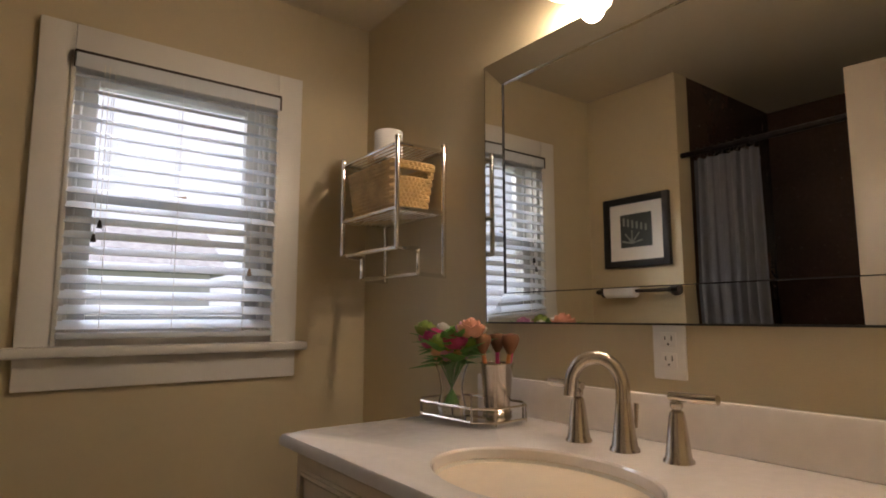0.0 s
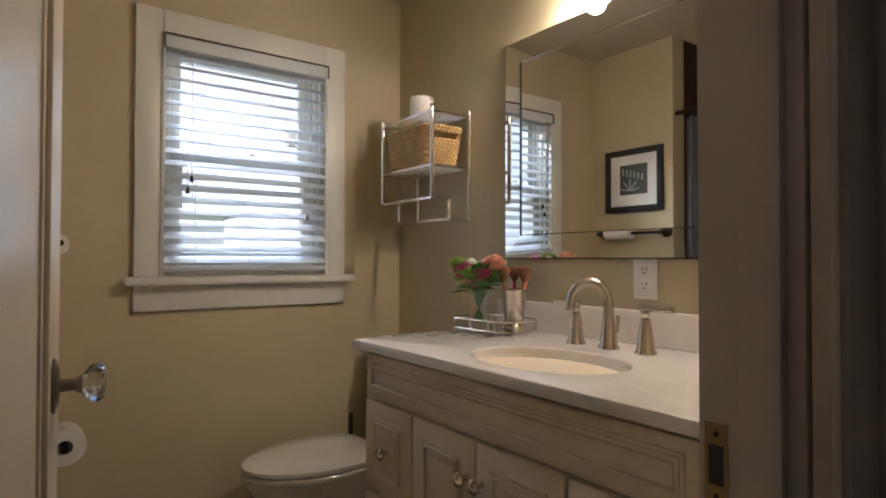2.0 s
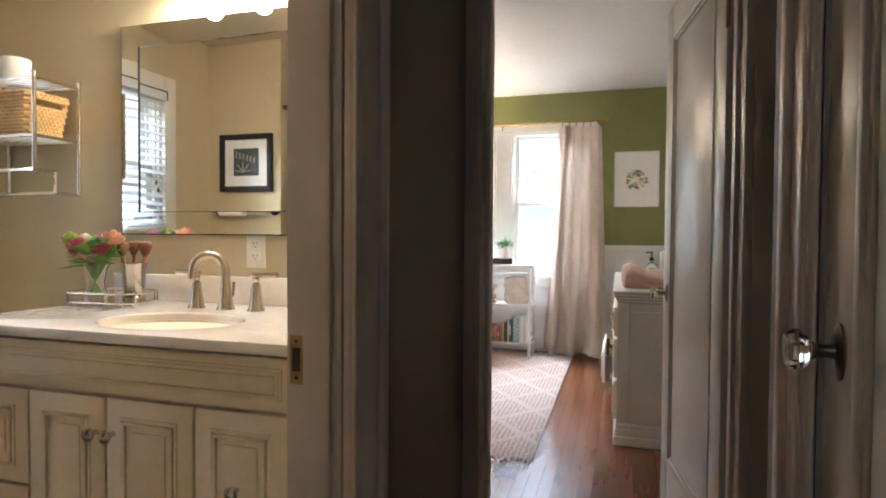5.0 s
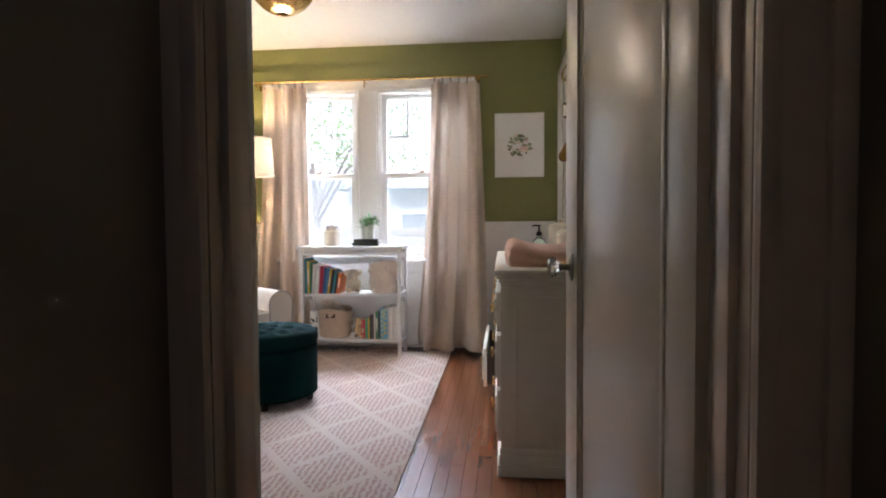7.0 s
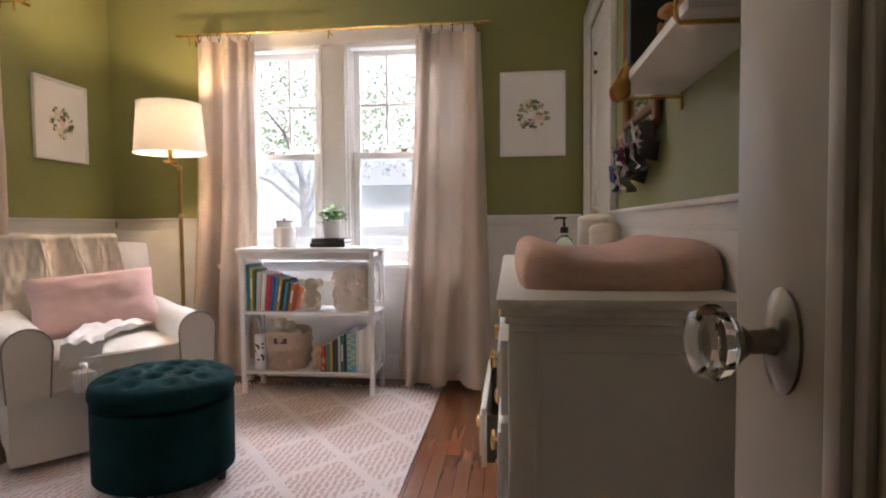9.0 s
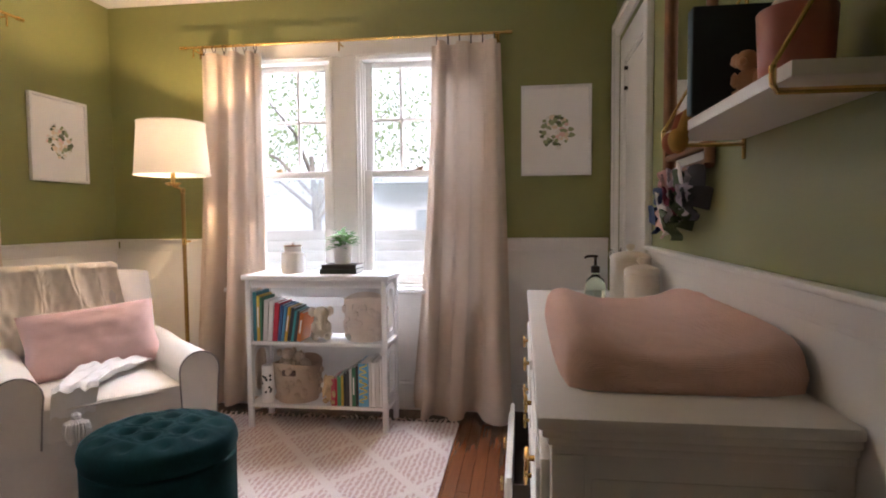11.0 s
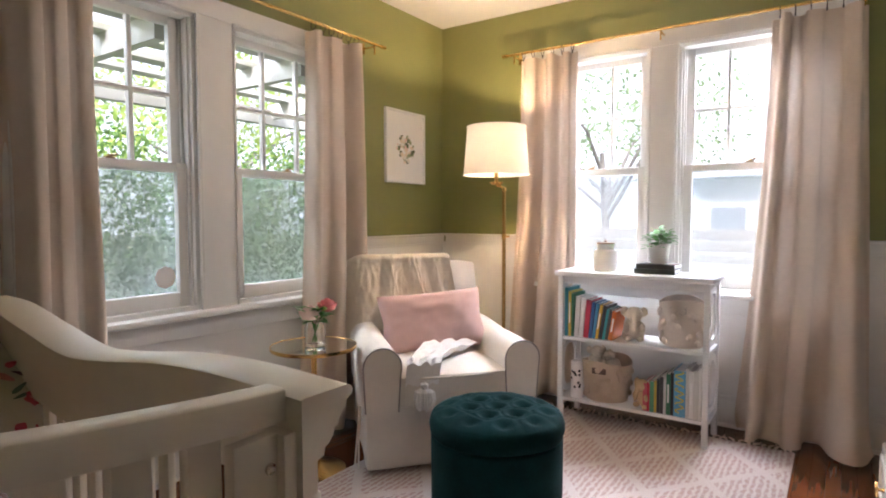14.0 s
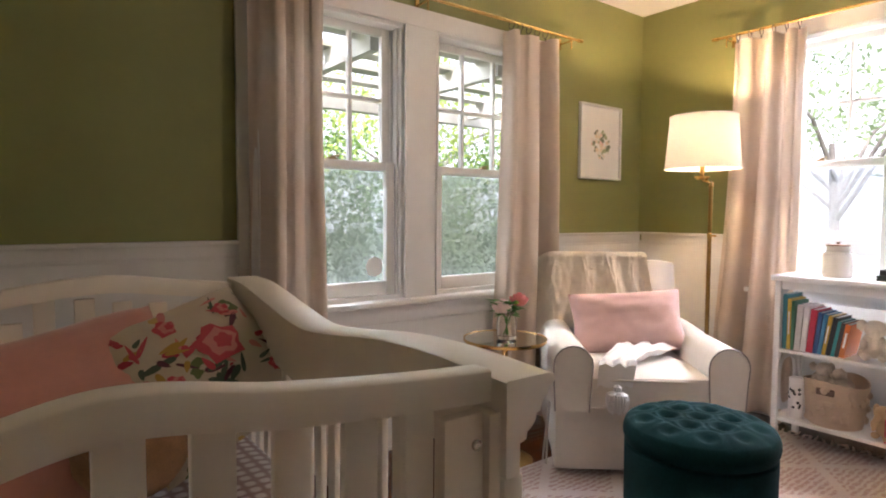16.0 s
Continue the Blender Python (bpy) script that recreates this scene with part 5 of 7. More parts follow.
bm = sheet(bmx(), skirt, 96, 8)
thick(bm, 0.006)
part("skirt", bm, SLIPCOVER, ch)
part("base", box(bmx(), (-W + 0.025, -D + 0.025, 0.055), (W - 0.04, D - 0.02, 0.33), 0.02), SLIPCOVER, ch)
part("swivel_base", lathe(bmx(), [(0.001, 0.0), (0.24, 0.0), (0.245, 0.012), (0.235, 0.03), (0.12, 0.04), (0.11, 0.058), (0.001, 0.058)], n=36), DARKWOOD, ch, "dark round glider base")


def soft_box(w, d, h, puff=0.02, n=14, seed=0.0):
    bm = bmx()
    bmesh.ops.create_cube(bm, size=2.0)
    bmesh.ops.subdivide_edges(bm, edges=bm.edges[:], cuts=n, use_grid_fill=True)
    for v in bm.verts:
        x, y, z = v.co
        r = 0.86
        q = Vector([max(-r, min(r, c)) for c in (x, y, z)])
        e = v.co - q
        if e.length > 1e-6:
            e = e.normalized() * (1 - r)
        p = q + e
        bulge = (1 - x * x) * (1 - y * y)
        v.co = (p.x * w / 2, p.y * d / 2, p.z * h / 2 + puff * bulge * z + 0.003 * noise.noise(Vector((x * 3 + seed, y * 3, z * 2))))
    return bm


part("seat_cushion", soft_box(0.54, 0.60, 0.145, 0.022), SLIPCOVER, ch, m=pose(0, -0.085, 0.385))
cush = [(-0.262, 0.19, 0.432), (-0.264, -0.34, 0.432), (-0.25, -0.375, 0.434), (-0.12, -0.388, 0.440), (0.12, -0.388, 0.440), (0.25, -0.375, 0.434), (0.264, -0.34, 0.432), (0.262, 0.19, 0.432)]
part("piping", tube(bmx(), cush, 0.005, 6), SLIPCOVER, ch, "corded edge of the seat cushion")
for s in (-1, 1):
    bm = bmx()
    prof = [(-0.075, 0.30), (-0.082, 0.44), (-0.084, 0.50)] + [(0.084 * -math.cos(a), 0.50 + 0.084 * math.sin(a)) for a in [math.pi * k / 10 for k in range(1, 10)]] + [(0.084, 0.50), (0.078, 0.44), (0.07, 0.30)]
    rows = [[bm.verts.new((s * 0.325 + x * (1.0 if y < 0.2 else 0.9), y, z + (0.018 if y > 0 else 0) * ((z - 0.3) / 0.28))) for x, z in prof] for y in (-D - 0.015, -D - 0.005, -0.2, 0.0, 0.2, D - 0.05)]
    for q, w in zip(rows, rows[1:]):
        for k in range(len(prof) - 1):
            bm.faces.new((q[k], q[k + 1], w[k + 1], w[k]))
    bm.faces.new(rows[0]), bm.faces.new(rows[-1][::-1])
    bmesh.ops.recalc_face_normals(bm, faces=bm.faces)
    a = part("arm", bm, SLIPCOVER, ch)
    part("piping", tube(bmx(), [(s * 0.325 + x, -D - 0.017, z) for x, z in prof], 0.0034, 6), tint("grey_piping", (0.30, 0.27, 0.25), 0.9), a, "grey piping")
bm = bmx()


def backrest(u, v, off):
    x = (u - 0.5) * (0.66 - 0.03 * v)
    z = 0.34 + 0.56 * v
    lean = 0.25 + 0.13 * v
    edge = min(1.0, 6 * min(u, 1 - u)) * min(1.0, 5 * (1 - v) + 0.0001)
    return (x, lean + off * (0.045 + 0.035 * edge), z - 0.012 * abs(2 * u - 1) ** 6)


for off in (-1, 1):
    sheet(bm, lambda u, v, o=off: backrest(u, v, o), 24, 20)
bmesh.ops.recalc_face_normals(bm, faces=bm.faces)
for lst in ([(u / 24, 1.0) for u in range(25)], [(0.0, v / 20) for v in range(21)], [(1.0, v / 20) for v in range(21)]):
    g = [[bm.verts.new(backrest(u, v, o)) for u, v in lst] for o in (-1, 1)]
    for k in range(len(lst) - 1):
        bm.faces.new((g[0][k], g[0][k + 1], g[1][k + 1], g[1][k]))
bmesh.ops.remove_doubles(bm, verts=bm.verts, dist=0.0005)
bmesh.ops.recalc_face_normals(bm, faces=bm.faces)
part("backrest", bm, SLIPCOVER, ch)
bm = bmx()
for x in (-W * 1.0 - 0.012,):
    for k in (0, 1):
        tube(bm, [(x, -D + 0.06 + 0.02 * k, 0.31), (x - 0.012, -D + 0.05 + 0.04 * k, 0.2), (x - 0.015 - 0.01 * k, -D + 0.045 + 0.05 * k, 0.04)], 0.007, 6, True, 0.4)
part("tie", bm, SLIPCOVER, ch, "cloth tie at the corner")

CH = ch.matrix_world.copy()
pil = thing("lumbar_pillow", "blush linen lumbar pillow on the armchair", "pillow")
pil.matrix_world = CH @ pose(0.005, 0.055, 0.615, -24, -4, -2)
part("cover", cushion(bmx(), 0.55, 0.31, 0.16, 24, 0.010, 2.0), PINKLINEN, pil)
thr = thing("throw_blanket", "cream open-knit throw draped over the chair back", "throw")
thr.matrix_world = CH


def throw_f(u, v):
    # rope-like gathers that wander, hanging over the back and off its outer corner
    x = -0.372 + 0.55 * u
    s = v * 0.92
    wander = 0.9 * noise.noise(Vector((u * 2.2, v * 2.0, 8)))
    ph = 26 * (u + 0.06 * math.sin(4 * v + 6 * u)) + 4.5 * wander
    fold = 0.030 * (abs(math.sin(ph * 0.5)) ** 0.7 - 0.5) + 0.022 * noise.noise(Vector((u * 7, v * 4, 3))) + 0.012 * noise.noise(Vector((u * 26, v * 24, 1)))
    low = 0.07 * math.sin(2.6 * u + 0.4) + 0.03 * noise.noise(Vector((u * 5, 0, 2)))
    if s < 0.40:
        z, y = 0.50 + low * (1 - s / 0.4) + s * 1.03, 0.192 + 0.13 * (s / 0.40)
    elif s < 0.52:
        a = (s - 0.40) / 0.12 * math.pi
        z, y = 0.912 + 0.026 * math.sin(a), 0.375 - 0.065 * math.cos(a)
    else:
        z, y = 0.912 - (s - 0.52), 0.455
    side = max(0.0, 0.18 - u) / 0.18
    y += 0.10 * side * side if s < 0.46 else 0.0
    z -= 0.035 * side * side
    x += 0.06 * (1 - v) * (u - 0.8) - 0.02 * math.sin(3 * v) + 0.012 * math.sin(ph)
    return (x, y - 0.014 + (-fold if s < 0.46 else fold), z)


bm = bmx()
sheet(bm, throw_f, 110, 60)


def throw_over(u, v):
    x, y, z = throw_f(u, v)
    a = min(1.0, max(0.0, (v * 0.92 - 0.40) / 0.12)) * math.pi
    return (x, y - 0.008 * math.cos(a), z + 0.008 * math.sin(a))


sheet(bm, throw_over, 110, 60)
for edge in ([(k / 110, 0.0) for k in range(111)], [(k / 110, 1.0) for k in range(111)], [(0.0, k / 60) for k in range(61)], [(1.0, k / 60) for k in range(61)]):
    for p, q in zip(edge, edge[1:]):
        bm.faces.new([bm.verts.new(f(*w)) for f, w in ((throw_f, p), (throw_f, q), (throw_over, q), (throw_over, p))])
bmesh.ops.remove_doubles(bm, verts=bm.verts, dist=0.0002)
part("cloth", bm, KNIT, thr, angle=80)
bl2 = thing("muslin_blanket", "white muslin blanket with tassels over the seat", "blanket")
bl2.matrix_world = CH


def muslin_f(u, v):
    t = v
    x = -0.15 + 0.30 * (1 - t) ** 1.2 + (u - 0.5) * (0.15 + 0.10 * (1 - t))
    y = 0.02 - 0.42 * t
    z = 0.524 + 0.018 * math.sin(17 * u + 5 * t) * (0.6 + 0.4 * math.sin(4 * t)) + 0.012 * noise.noise(Vector((u * 7, t * 7, 1)))
    if y < -0.365:
        z -= (-0.365 - y) * 3.2
        y = -0.385 - (-0.365 - y) * 0.1
    return (x, y, z)


bm = sheet(bmx(), muslin_f, 34, 44)
thick(bm, 0.006)
part("cloth", bm, WHITEKNIT, bl2)
bm = bmx()
rnd = random.Random(3)
tc = Vector((-0.145, -0.415, 0.372))
for k in range(110):
    a, r = rnd.uniform(0, 6.28), rnd.uniform(0.012, 0.046)
    o = Vector((math.cos(a) * r, math.sin(a) * r * 0.8, 0))
    tube(bm, [tc + Vector((0, 0, 0.034)), tc + o + Vector((0, 0, 0.016)), tc + o * 1.12 + Vector((0, 0, -0.016)), tc + o * 0.85 + Vector((0, 0, -0.055 + rnd.uniform(-0.008, 0.012)))], 0.0042, 5)
ball(bm, tc + Vector((0, 0, 0.04)), 0.020, 1)
part("tassel", bm, WHITEKNIT, bl2, "white wool tassel")

# tufted ottoman
OX, OY, OR = 3.705, 1.202, 0.252
ot = thing("ottoman", "round teal velvet ottoman with a button-tufted lid", "ottoman", (OX, OY, 0))
ot.scale.z = 1.055
part("body", lathe(bmx(), [(0.001, 0.055), (OR - 0.012, 0.055), (OR - 0.004, 0.062), (OR - 0.002, 0.312), (OR - 0.008, 0.319), (0.001, 0.319)], n=56), VELVET, ot)
buttons = [(0, 0)] + [(0.105 * math.cos(k * math.pi / 3 + 0.2), 0.105 * math.sin(k * math.pi / 3 + 0.2)) for k in range(6)] + [(0.190 * math.cos(k * math.pi / 5), 0.190 * math.sin(k * math.pi / 5)) for k in range(10)]


def lid(u, v):
    a, r = 2 * math.pi * u, v
    if r < 0.9:
        rr = OR * r / 0.9 * 0.985
        x, y = rr * math.cos(a), rr * math.sin(a)
        z = 0.420 - 0.035 * (rr / OR) ** 6
        for bx_, by_ in buttons:
            d2 = (x - bx_) ** 2 + (y - by_) ** 2
            z -= 0.030 * math.exp(-d2 / 0.0007) * (1.0 if bx_ ** 2 + by_ ** 2 < 0.03 else 0.55)
        near = sorted(math.hypot(x - p, y - q) for p, q in buttons)[:2]
        z -= 0.005 * math.exp(-((near[1] - near[0]) / 0.012) ** 2)
    else:
        t = (r - 0.9) / 0.1
        rr = OR * (0.985 + 0.03 * math.sin(math.pi * t))
        x, y, z = rr * math.cos(a), rr * math.sin(a), 0.385 - 0.060 * t
    return (x, y, z)


part("lid", sheet(bmx(), lid, 110, 46), VELVET, ot, angle=70)
for bx_, by_ in buttons[:7]:
    part("button", ball(bmx(), (bx_, by_, 0.391), 0.010, 1, 1, 1, 0.5), VELVET, ot)
for k in range(4):
    a = k * math.pi / 2 + 1.72
    c, s = math.cos(a), math.sin(a)
    bm = bmx()
    lathe(bm, [(0.014, 0.0), (0.016, 0.004), (0.026, 0.058), (0.001, 0.058)], (0.205 * c, 0.205 * s, 0.0), 4)
    part("foot", bm, DARKWOOD, ot)

# bookcase
bc = thing("bookcase", "white three-tier open bookcase with cut-out sides", "bookcase", (4.83, 0.655, 0))
bw_, bd = 0.785, 0.285
part("top", box(bmx(), (-0.018, -0.016, 0.826), (bd + 0.01, bw_ + 0.016, 0.853), 0.006), WHITE, bc)
for z, nm in ((0.470, "shelf"), (0.125, "shelf")):
    part(nm, box(bmx(), (0.006, 0.0, z), (bd - 0.006, bw_, z + 0.018), 0.002), WHITE, bc)
part("front_rail", box(bmx(), (0.008, 0.03, 0.785), (0.022, bw_ - 0.03, 0.826), 0.002), WHITE, bc)
part("back_rail", box(bmx(), (bd - 0.02, 0.03, 0.70), (bd - 0.006, bw_ - 0.03, 0.76), 0.002), WHITE, bc)
for y in (0.0, bw_ - 0.028):
    for x in (0.0, bd - 0.028):
        part("post", box(bmx(), (x, y, 0.0), (x + 0.028, y + 0.028, 0.826), 0.003), WHITE, bc)
    for z0, z1 in ((0.155, 0.455), (0.50, 0.80)):
        bm = bmx()
        zc, hz, hy, xm = (z0 + z1) / 2, (z1 - z0) / 2, (bd - 0.056) / 2, bd / 2
        n = 28
        inner = [(xm + (hy - 0.03) * math.copysign(abs(math.cos(q)) ** 0.7, math.cos(q)), zc + (hz - 0.03) * math.copysign(abs(math.sin(q)) ** 0.7, math.sin(q))) for q in [2 * math.pi * k / n for k in range(n)]]
        outer = [(xm + (hy - 0.002) * math.copysign(abs(math.cos(q)) ** 0.55, math.cos(q)), zc + hz * math.copysign(abs(math.sin(q)) ** 0.55, math.sin(q))) for q in [2 * math.pi * k / n for k in range(n)]]
        r = [[bm.verts.new((x, yy, z)) for x, z in pts] for pts, yy in ((inner, y + 0.008), (outer, y + 0.008), (outer, y + 0.020), (inner, y + 0.020))]
        for q, w in zip(r, r[1:] + r[:1]):
            for k in range(n):
                bm.faces.new((q[k], q[(k + 1) % n], w[(k + 1) % n], w[k]))
        bmesh.ops.recalc_face_normals(bm, faces=bm.faces)
        part("side_ring", bm, WHITE, bc)

BOOKCOL = [(0.04, 0.20, 0.25), (0.60, 0.42, 0.06), (0.05, 0.18, 0.10), (0.62, 0.60, 0.56), (0.75, 0.73, 0.70), (0.50, 0.03, 0.06), (0.04, 0.10, 0.28), (0.05, 0.22, 0.42), (0.58, 0.36, 0.04), (0.03, 0.03, 0.035), (0.04, 0.28, 0.30), (0.06, 0.05, 0.05), (0.60, 0.16, 0.03), (0.10, 0.30, 0.16), (0.55, 0.10, 0.12)]
BOOKMATS = [tint("book_cover", c, 0.45) for c in BOOKCOL]


def book(at, t, h, d, cov, lean=0.0, flat=False, rz=0, label="children's picture book with a coloured spine", group="books"):
    b = thing("book", label, "book", group=group)
    b.matrix_world = pose(*at, 0, 0, rz) @ (pose(0, 0, 0, lean, 0, 0) if not flat else pose(0, 0, 0, 90, 0, 0) @ pose(0, -t, 0))
    bm = bmx()
    box(bm, (0, 0, 0), (d, 0.0025, h)), box(bm, (0, t - 0.0025, 0), (d, t, h)), box(bm, (-0.002, 0.0, 0), (0.002, t, h), 0.0008)
    part("cover", bm, cov, b)
    part("page_block", box(bmx(), (0.002, 0.0025, 0.003), (d - 0.004, t - 0.0025, h - 0.003)), PAPER, b)
    if t > 0.014 and int(h * 1000 + d * 100) % 3 == 0:
        part("spine_mark", box(bmx(), (-0.0028, t * 0.3, h * 0.3), (-0.0018, t * 0.7, h * 0.75)), PAPER, b, "unreadable spine writing")
    return b


y = 0.655 + bw_ - 0.032
for i in range(13):
    t = (0.020, 0.016, 0.014, 0.026, 0.024, 0.028, 0.018, 0.017, 0.015, 0.020, 0.014, 0.016, 0.022)[i]
    h = (0.27, 0.25, 0.24, 0.225, 0.22, 0.21, 0.20, 0.195, 0.19, 0.185, 0.17, 0.165, 0.16)[i]
    y -= t + 0.0015
    book((4.85, y, 0.4885), t, h, 0.17, BOOKMATS[(i * 1) % 15], lean=0 if i < 3 else min(9, i) * 1.0)
y = 0.655 + 0.034
for i in range(14):
    t = (0.012, 0.022, 0.02, 0.014, 0.055, 0.014, 0.02, 0.012, 0.016, 0.014, 0.012, 0.02, 0.014, 0.018)[i]
    h = (0.26, 0.245, 0.24, 0.25, 0.235, 0.22, 0.21, 0.205, 0.19, 0.18, 0.165, 0.16, 0.15, 0.145)[i]
    c = (4, 3, 4, 3, 7, 9, 2, 3, 11, 9, 1, 13, 5, 14)[i]
    if i == 4:
        pb = thing("picture_book", "thick sky-blue picture book with a yellow pattern", "book", (4.85, y, 0.1435), group="books")
        bm = bmx()
        box(bm, (0, 0, 0), (0.18, 0.003, h)), box(bm, (0, t - 0.003, 0), (0.18, t, h)), box(bm, (-0.004, 0, 0), (0.0, t, h), 0.001)
        part("cover", bm, tint("sky_blue_print", (0.16, 0.42, 0.62), 0.5), pb)
        part("page_block", box(bmx(), (0.001, 0.0035, 0.003), (0.176, t - 0.0035, h - 0.003)), PAPER, pb)
        for k in range(5):
            z0 = 0.022 + k * 0.043
            bm = tube(bmx(), [(-0.0042, t / 2 + 0.021 * math.sin(k * 1.4 + q * 0.9), z0 + q * 0.0055) for q in range(8)], 0.0042, 5)
            part("pattern", bm, tint("yellow_print", (0.70, 0.58, 0.10), 0.5), pb, "yellow looping pattern")
    else:
        book((4.85, y, 0.1435), t, h, 0.18, BOOKMATS[c])
    y += t + 0.0015


TANFELT = weave("tan_felt", (0.60, 0.46, 0.34), 0.95, 500, 0.4, 0.08)


def dotted_bin(at, r, h, label, seed, lean=0.0):
    """A soft felt bin with handle slot and raised dots."""
    t = thing("felt_bin", label, "bin", at)
    felt = TANFELT if seed == 2 else FELT

    def f(u, v):
        a = 2 * math.pi * u
        rr = r * (0.82 + 0.2 * v ** 0.7) * (1 + 0.03 * math.sin(2 * a + seed) * v + 0.02 * math.sin(3 * a + 1))
        return (rr * math.cos(a), rr * math.sin(a), h * v + 0.012 * math.sin(2 * a + seed) * v)
    bm = sheet(bmx(), f, 48, 12)
    thick(bm, 0.006)
    part("side", bm, felt, t)
    part("bottom", lathe(bmx(), [(0.001, 0.0), (r * 0.83, 0.0), (r * 0.83, 0.006), (0.001, 0.006)], n=32), felt, t)
    rnd = random.Random(seed)
    for k in range(26):
        u, v = rnd.uniform(0.22, 0.78), rnd.uniform(0.1, 0.85)
        p, q = Vector(f(u, v)), 2 * math.pi * u
        bm = ball(bmx(), p + Vector((math.cos(q), math.sin(q), 0)) * 0.004, 0.020, 1, 0.6, 1, 1, 0, Matrix.Rotation(q, 4, "Z"))
        part("dot", bm, felt, t)
    p = Vector(f(0.5, 0.78))
    part("handle_slot", box(bmx(), (p.x - 0.008, -0.038, p.z - 0.016), (p.x + 0.002, 0.038, p.z + 0.016), 0.004), tint("slot_leather", (0.12, 0.07, 0.05)) if seed == 2 else GLASS, t, "handle slot")
    return t


dotted_bin((4.965, 0.805, 0.4885), 0.118, 0.235, "cream felt bin with raised dots on the shelf", 1)
dotted_bin((4.965, 1.20, 0.1435), 0.135, 0.215, "tan felt bin with a dark handle slot, full of soft toys", 2)


def plush(name, label, at, s, rz=0, colour=None, elephant=False):
    """A small stuffed animal as one plain mesh."""
    bm = bmx()
    ball(bm, (0, 0, 0.38 * s), 0.32 * s, 2, 1, 0.85, 1.05, 0.06)
    ball(bm, (-0.18 * s, 0, 0.80 * s), 0.24 * s, 2, 1, 0.95, 0.95, 0.05)
    for q in (-1, 1):
        ball(bm, (-0.22 * s, q * 0.17 * s, 0.12 * s), 0.12 * s, 1, 1.3, 1, 0.9), ball(bm, (0.12 * s, q * 0.2 * s, 0.14 * s), 0.13 * s, 1)
        ball(bm, (-0.08 * s, q * 0.26 * s, 0.86 * s), 0.16 * s, 1, 0.35 if elephant else 0.6, 0.8, 1.0)
        ball(bm, (-0.24 * s, q * 0.22 * s, 0.42 * s), 0.09 * s, 1, 1, 1, 1.9)
    if elephant:
        tube(bm, [(-0.34 * s, 0, 0.78 * s), (-0.48 * s, 0, 0.62 * s), (-0.50 * s, 0, 0.42 * s), (-0.58 * s, 0, 0.36 * s)], [0.1 * s, 0.075 * s, 0.055 * s, 0.045 * s], 8)
    else:
        ball(bm, (-0.40 * s, 0, 0.75 * s), 0.10 * s, 1)
    ob = tagged(part(name, bm, colour or PLUSH, None, angle=80), label, "soft toy")
    ob.matrix_world = pose(*at, 0, 0, rz)
    return ob


plush("toy_elephant", "cream plush elephant sitting on the bookcase shelf", (4.92, 1.045, 0.4885), 0.185, 20, None, True)
plush("toy_elephant", "small cream plush elephant beside the books", (4.90, 0.975, 0.1435), 0.155, -20, tint("tan_plush", (0.6, 0.42, 0.24), 1.0), True)
plush("toy_rabbit", "cream plush toy peeking out of the felt bin", (4.94, 1.26, 0.285), 0.15, 40)
plush("toy_bear", "cream plush toy lying in the felt bin", (4.95, 1.16, 0.285), 0.13, -60)
cow = thing("dotted_roll", "white cloth roll with black spots on the shelf", "cloth roll", (4.885, 1.345, 0.1435))
part("cloth", lathe(bmx(), [(0.001, 0), (0.032, 0.0), (0.034, 0.004), (0.033, 0.20), (0.03, 0.205), (0.001, 0.205)], n=20), WHITEKNIT, cow)
rnd = random.Random(6)
for k in range(12):
    a = rnd.uniform(2.0, 4.4)
    part("spot", ball(bmx(), (0.0335 * math.cos(a), 0.0335 * math.sin(a), rnd.uniform(0.02, 0.18)), 0.008, 1, 0.3, 1, 1, 0, Matrix.Rotation(a, 4, "Z")), BLACK, cow)

jar = thing("lidded_jar", "white textured ceramic jar with a wooden lid on the bookcase", "jar", (4.985, 1.225, 0.853))
part("body", lathe(bmx(), [(0.001, 0), (0.058, 0), (0.064, 0.006), (0.064, 0.10), (0.060, 0.112), (0.046, 0.120), (0.046, 0.140), (0.049, 0.142), (0.049, 0.148), (0.001, 0.148)], n=32), CERAMIC, jar)
lidp = part("lid", lathe(bmx(), [(0.001, 0.1485), (0.050, 0.1485), (0.050, 0.156), (0.001, 0.157)], n=28), RATTAN, jar, "brown wooden lid")
part("lid_knob", lathe(bmx(), [(0.001, 0.157), (0.007, 0.157), (0.009, 0.168), (0.001, 0.172)], n=14), RATTAN, lidp)
book((4.90, 0.845, 0.853), 0.026, 0.205, 0.15, tint("dark_green_cloth", (0.025, 0.03, 0.018)), flat=True, rz=4, label="dark old cloth-bound book lying flat", group="stacked books").matrix_world = pose(4.91, 1.045, 0.853, 0, 0, 2) @ pose(0, 0, 0, 90, 0, 0)
book((4.90, 0.845, 0.853), 0.024, 0.195, 0.14, tint("dark_brown_cloth", (0.03, 0.022, 0.016)), flat=True, label="dark brown cloth-bound book lying on another", group="stacked books").matrix_world = pose(4.915, 1.035, 0.880, 0, 0, -2) @ pose(0, 0, 0, 90, 0, 0)
pot = thing("potted_plant", "small green basil-like plant in a white pot", "potted plant", (4.985, 0.935, 0.906))
part("pot", lathe(bmx(), [(0.001, 0), (0.040, 0), (0.044, 0.006), (0.054, 0.098), (0.057, 0.10), (0.057, 0.106), (0.052, 0.106), (0.048, 0.09), (0.001, 0.088)], n=28), CERAMIC, pot)
part("soil", lathe(bmx(), [(0.001, 0.09), (0.049, 0.091)], n=20, cap=False), SOIL, pot)
bm, rnd = bmx(), random.Random(8)
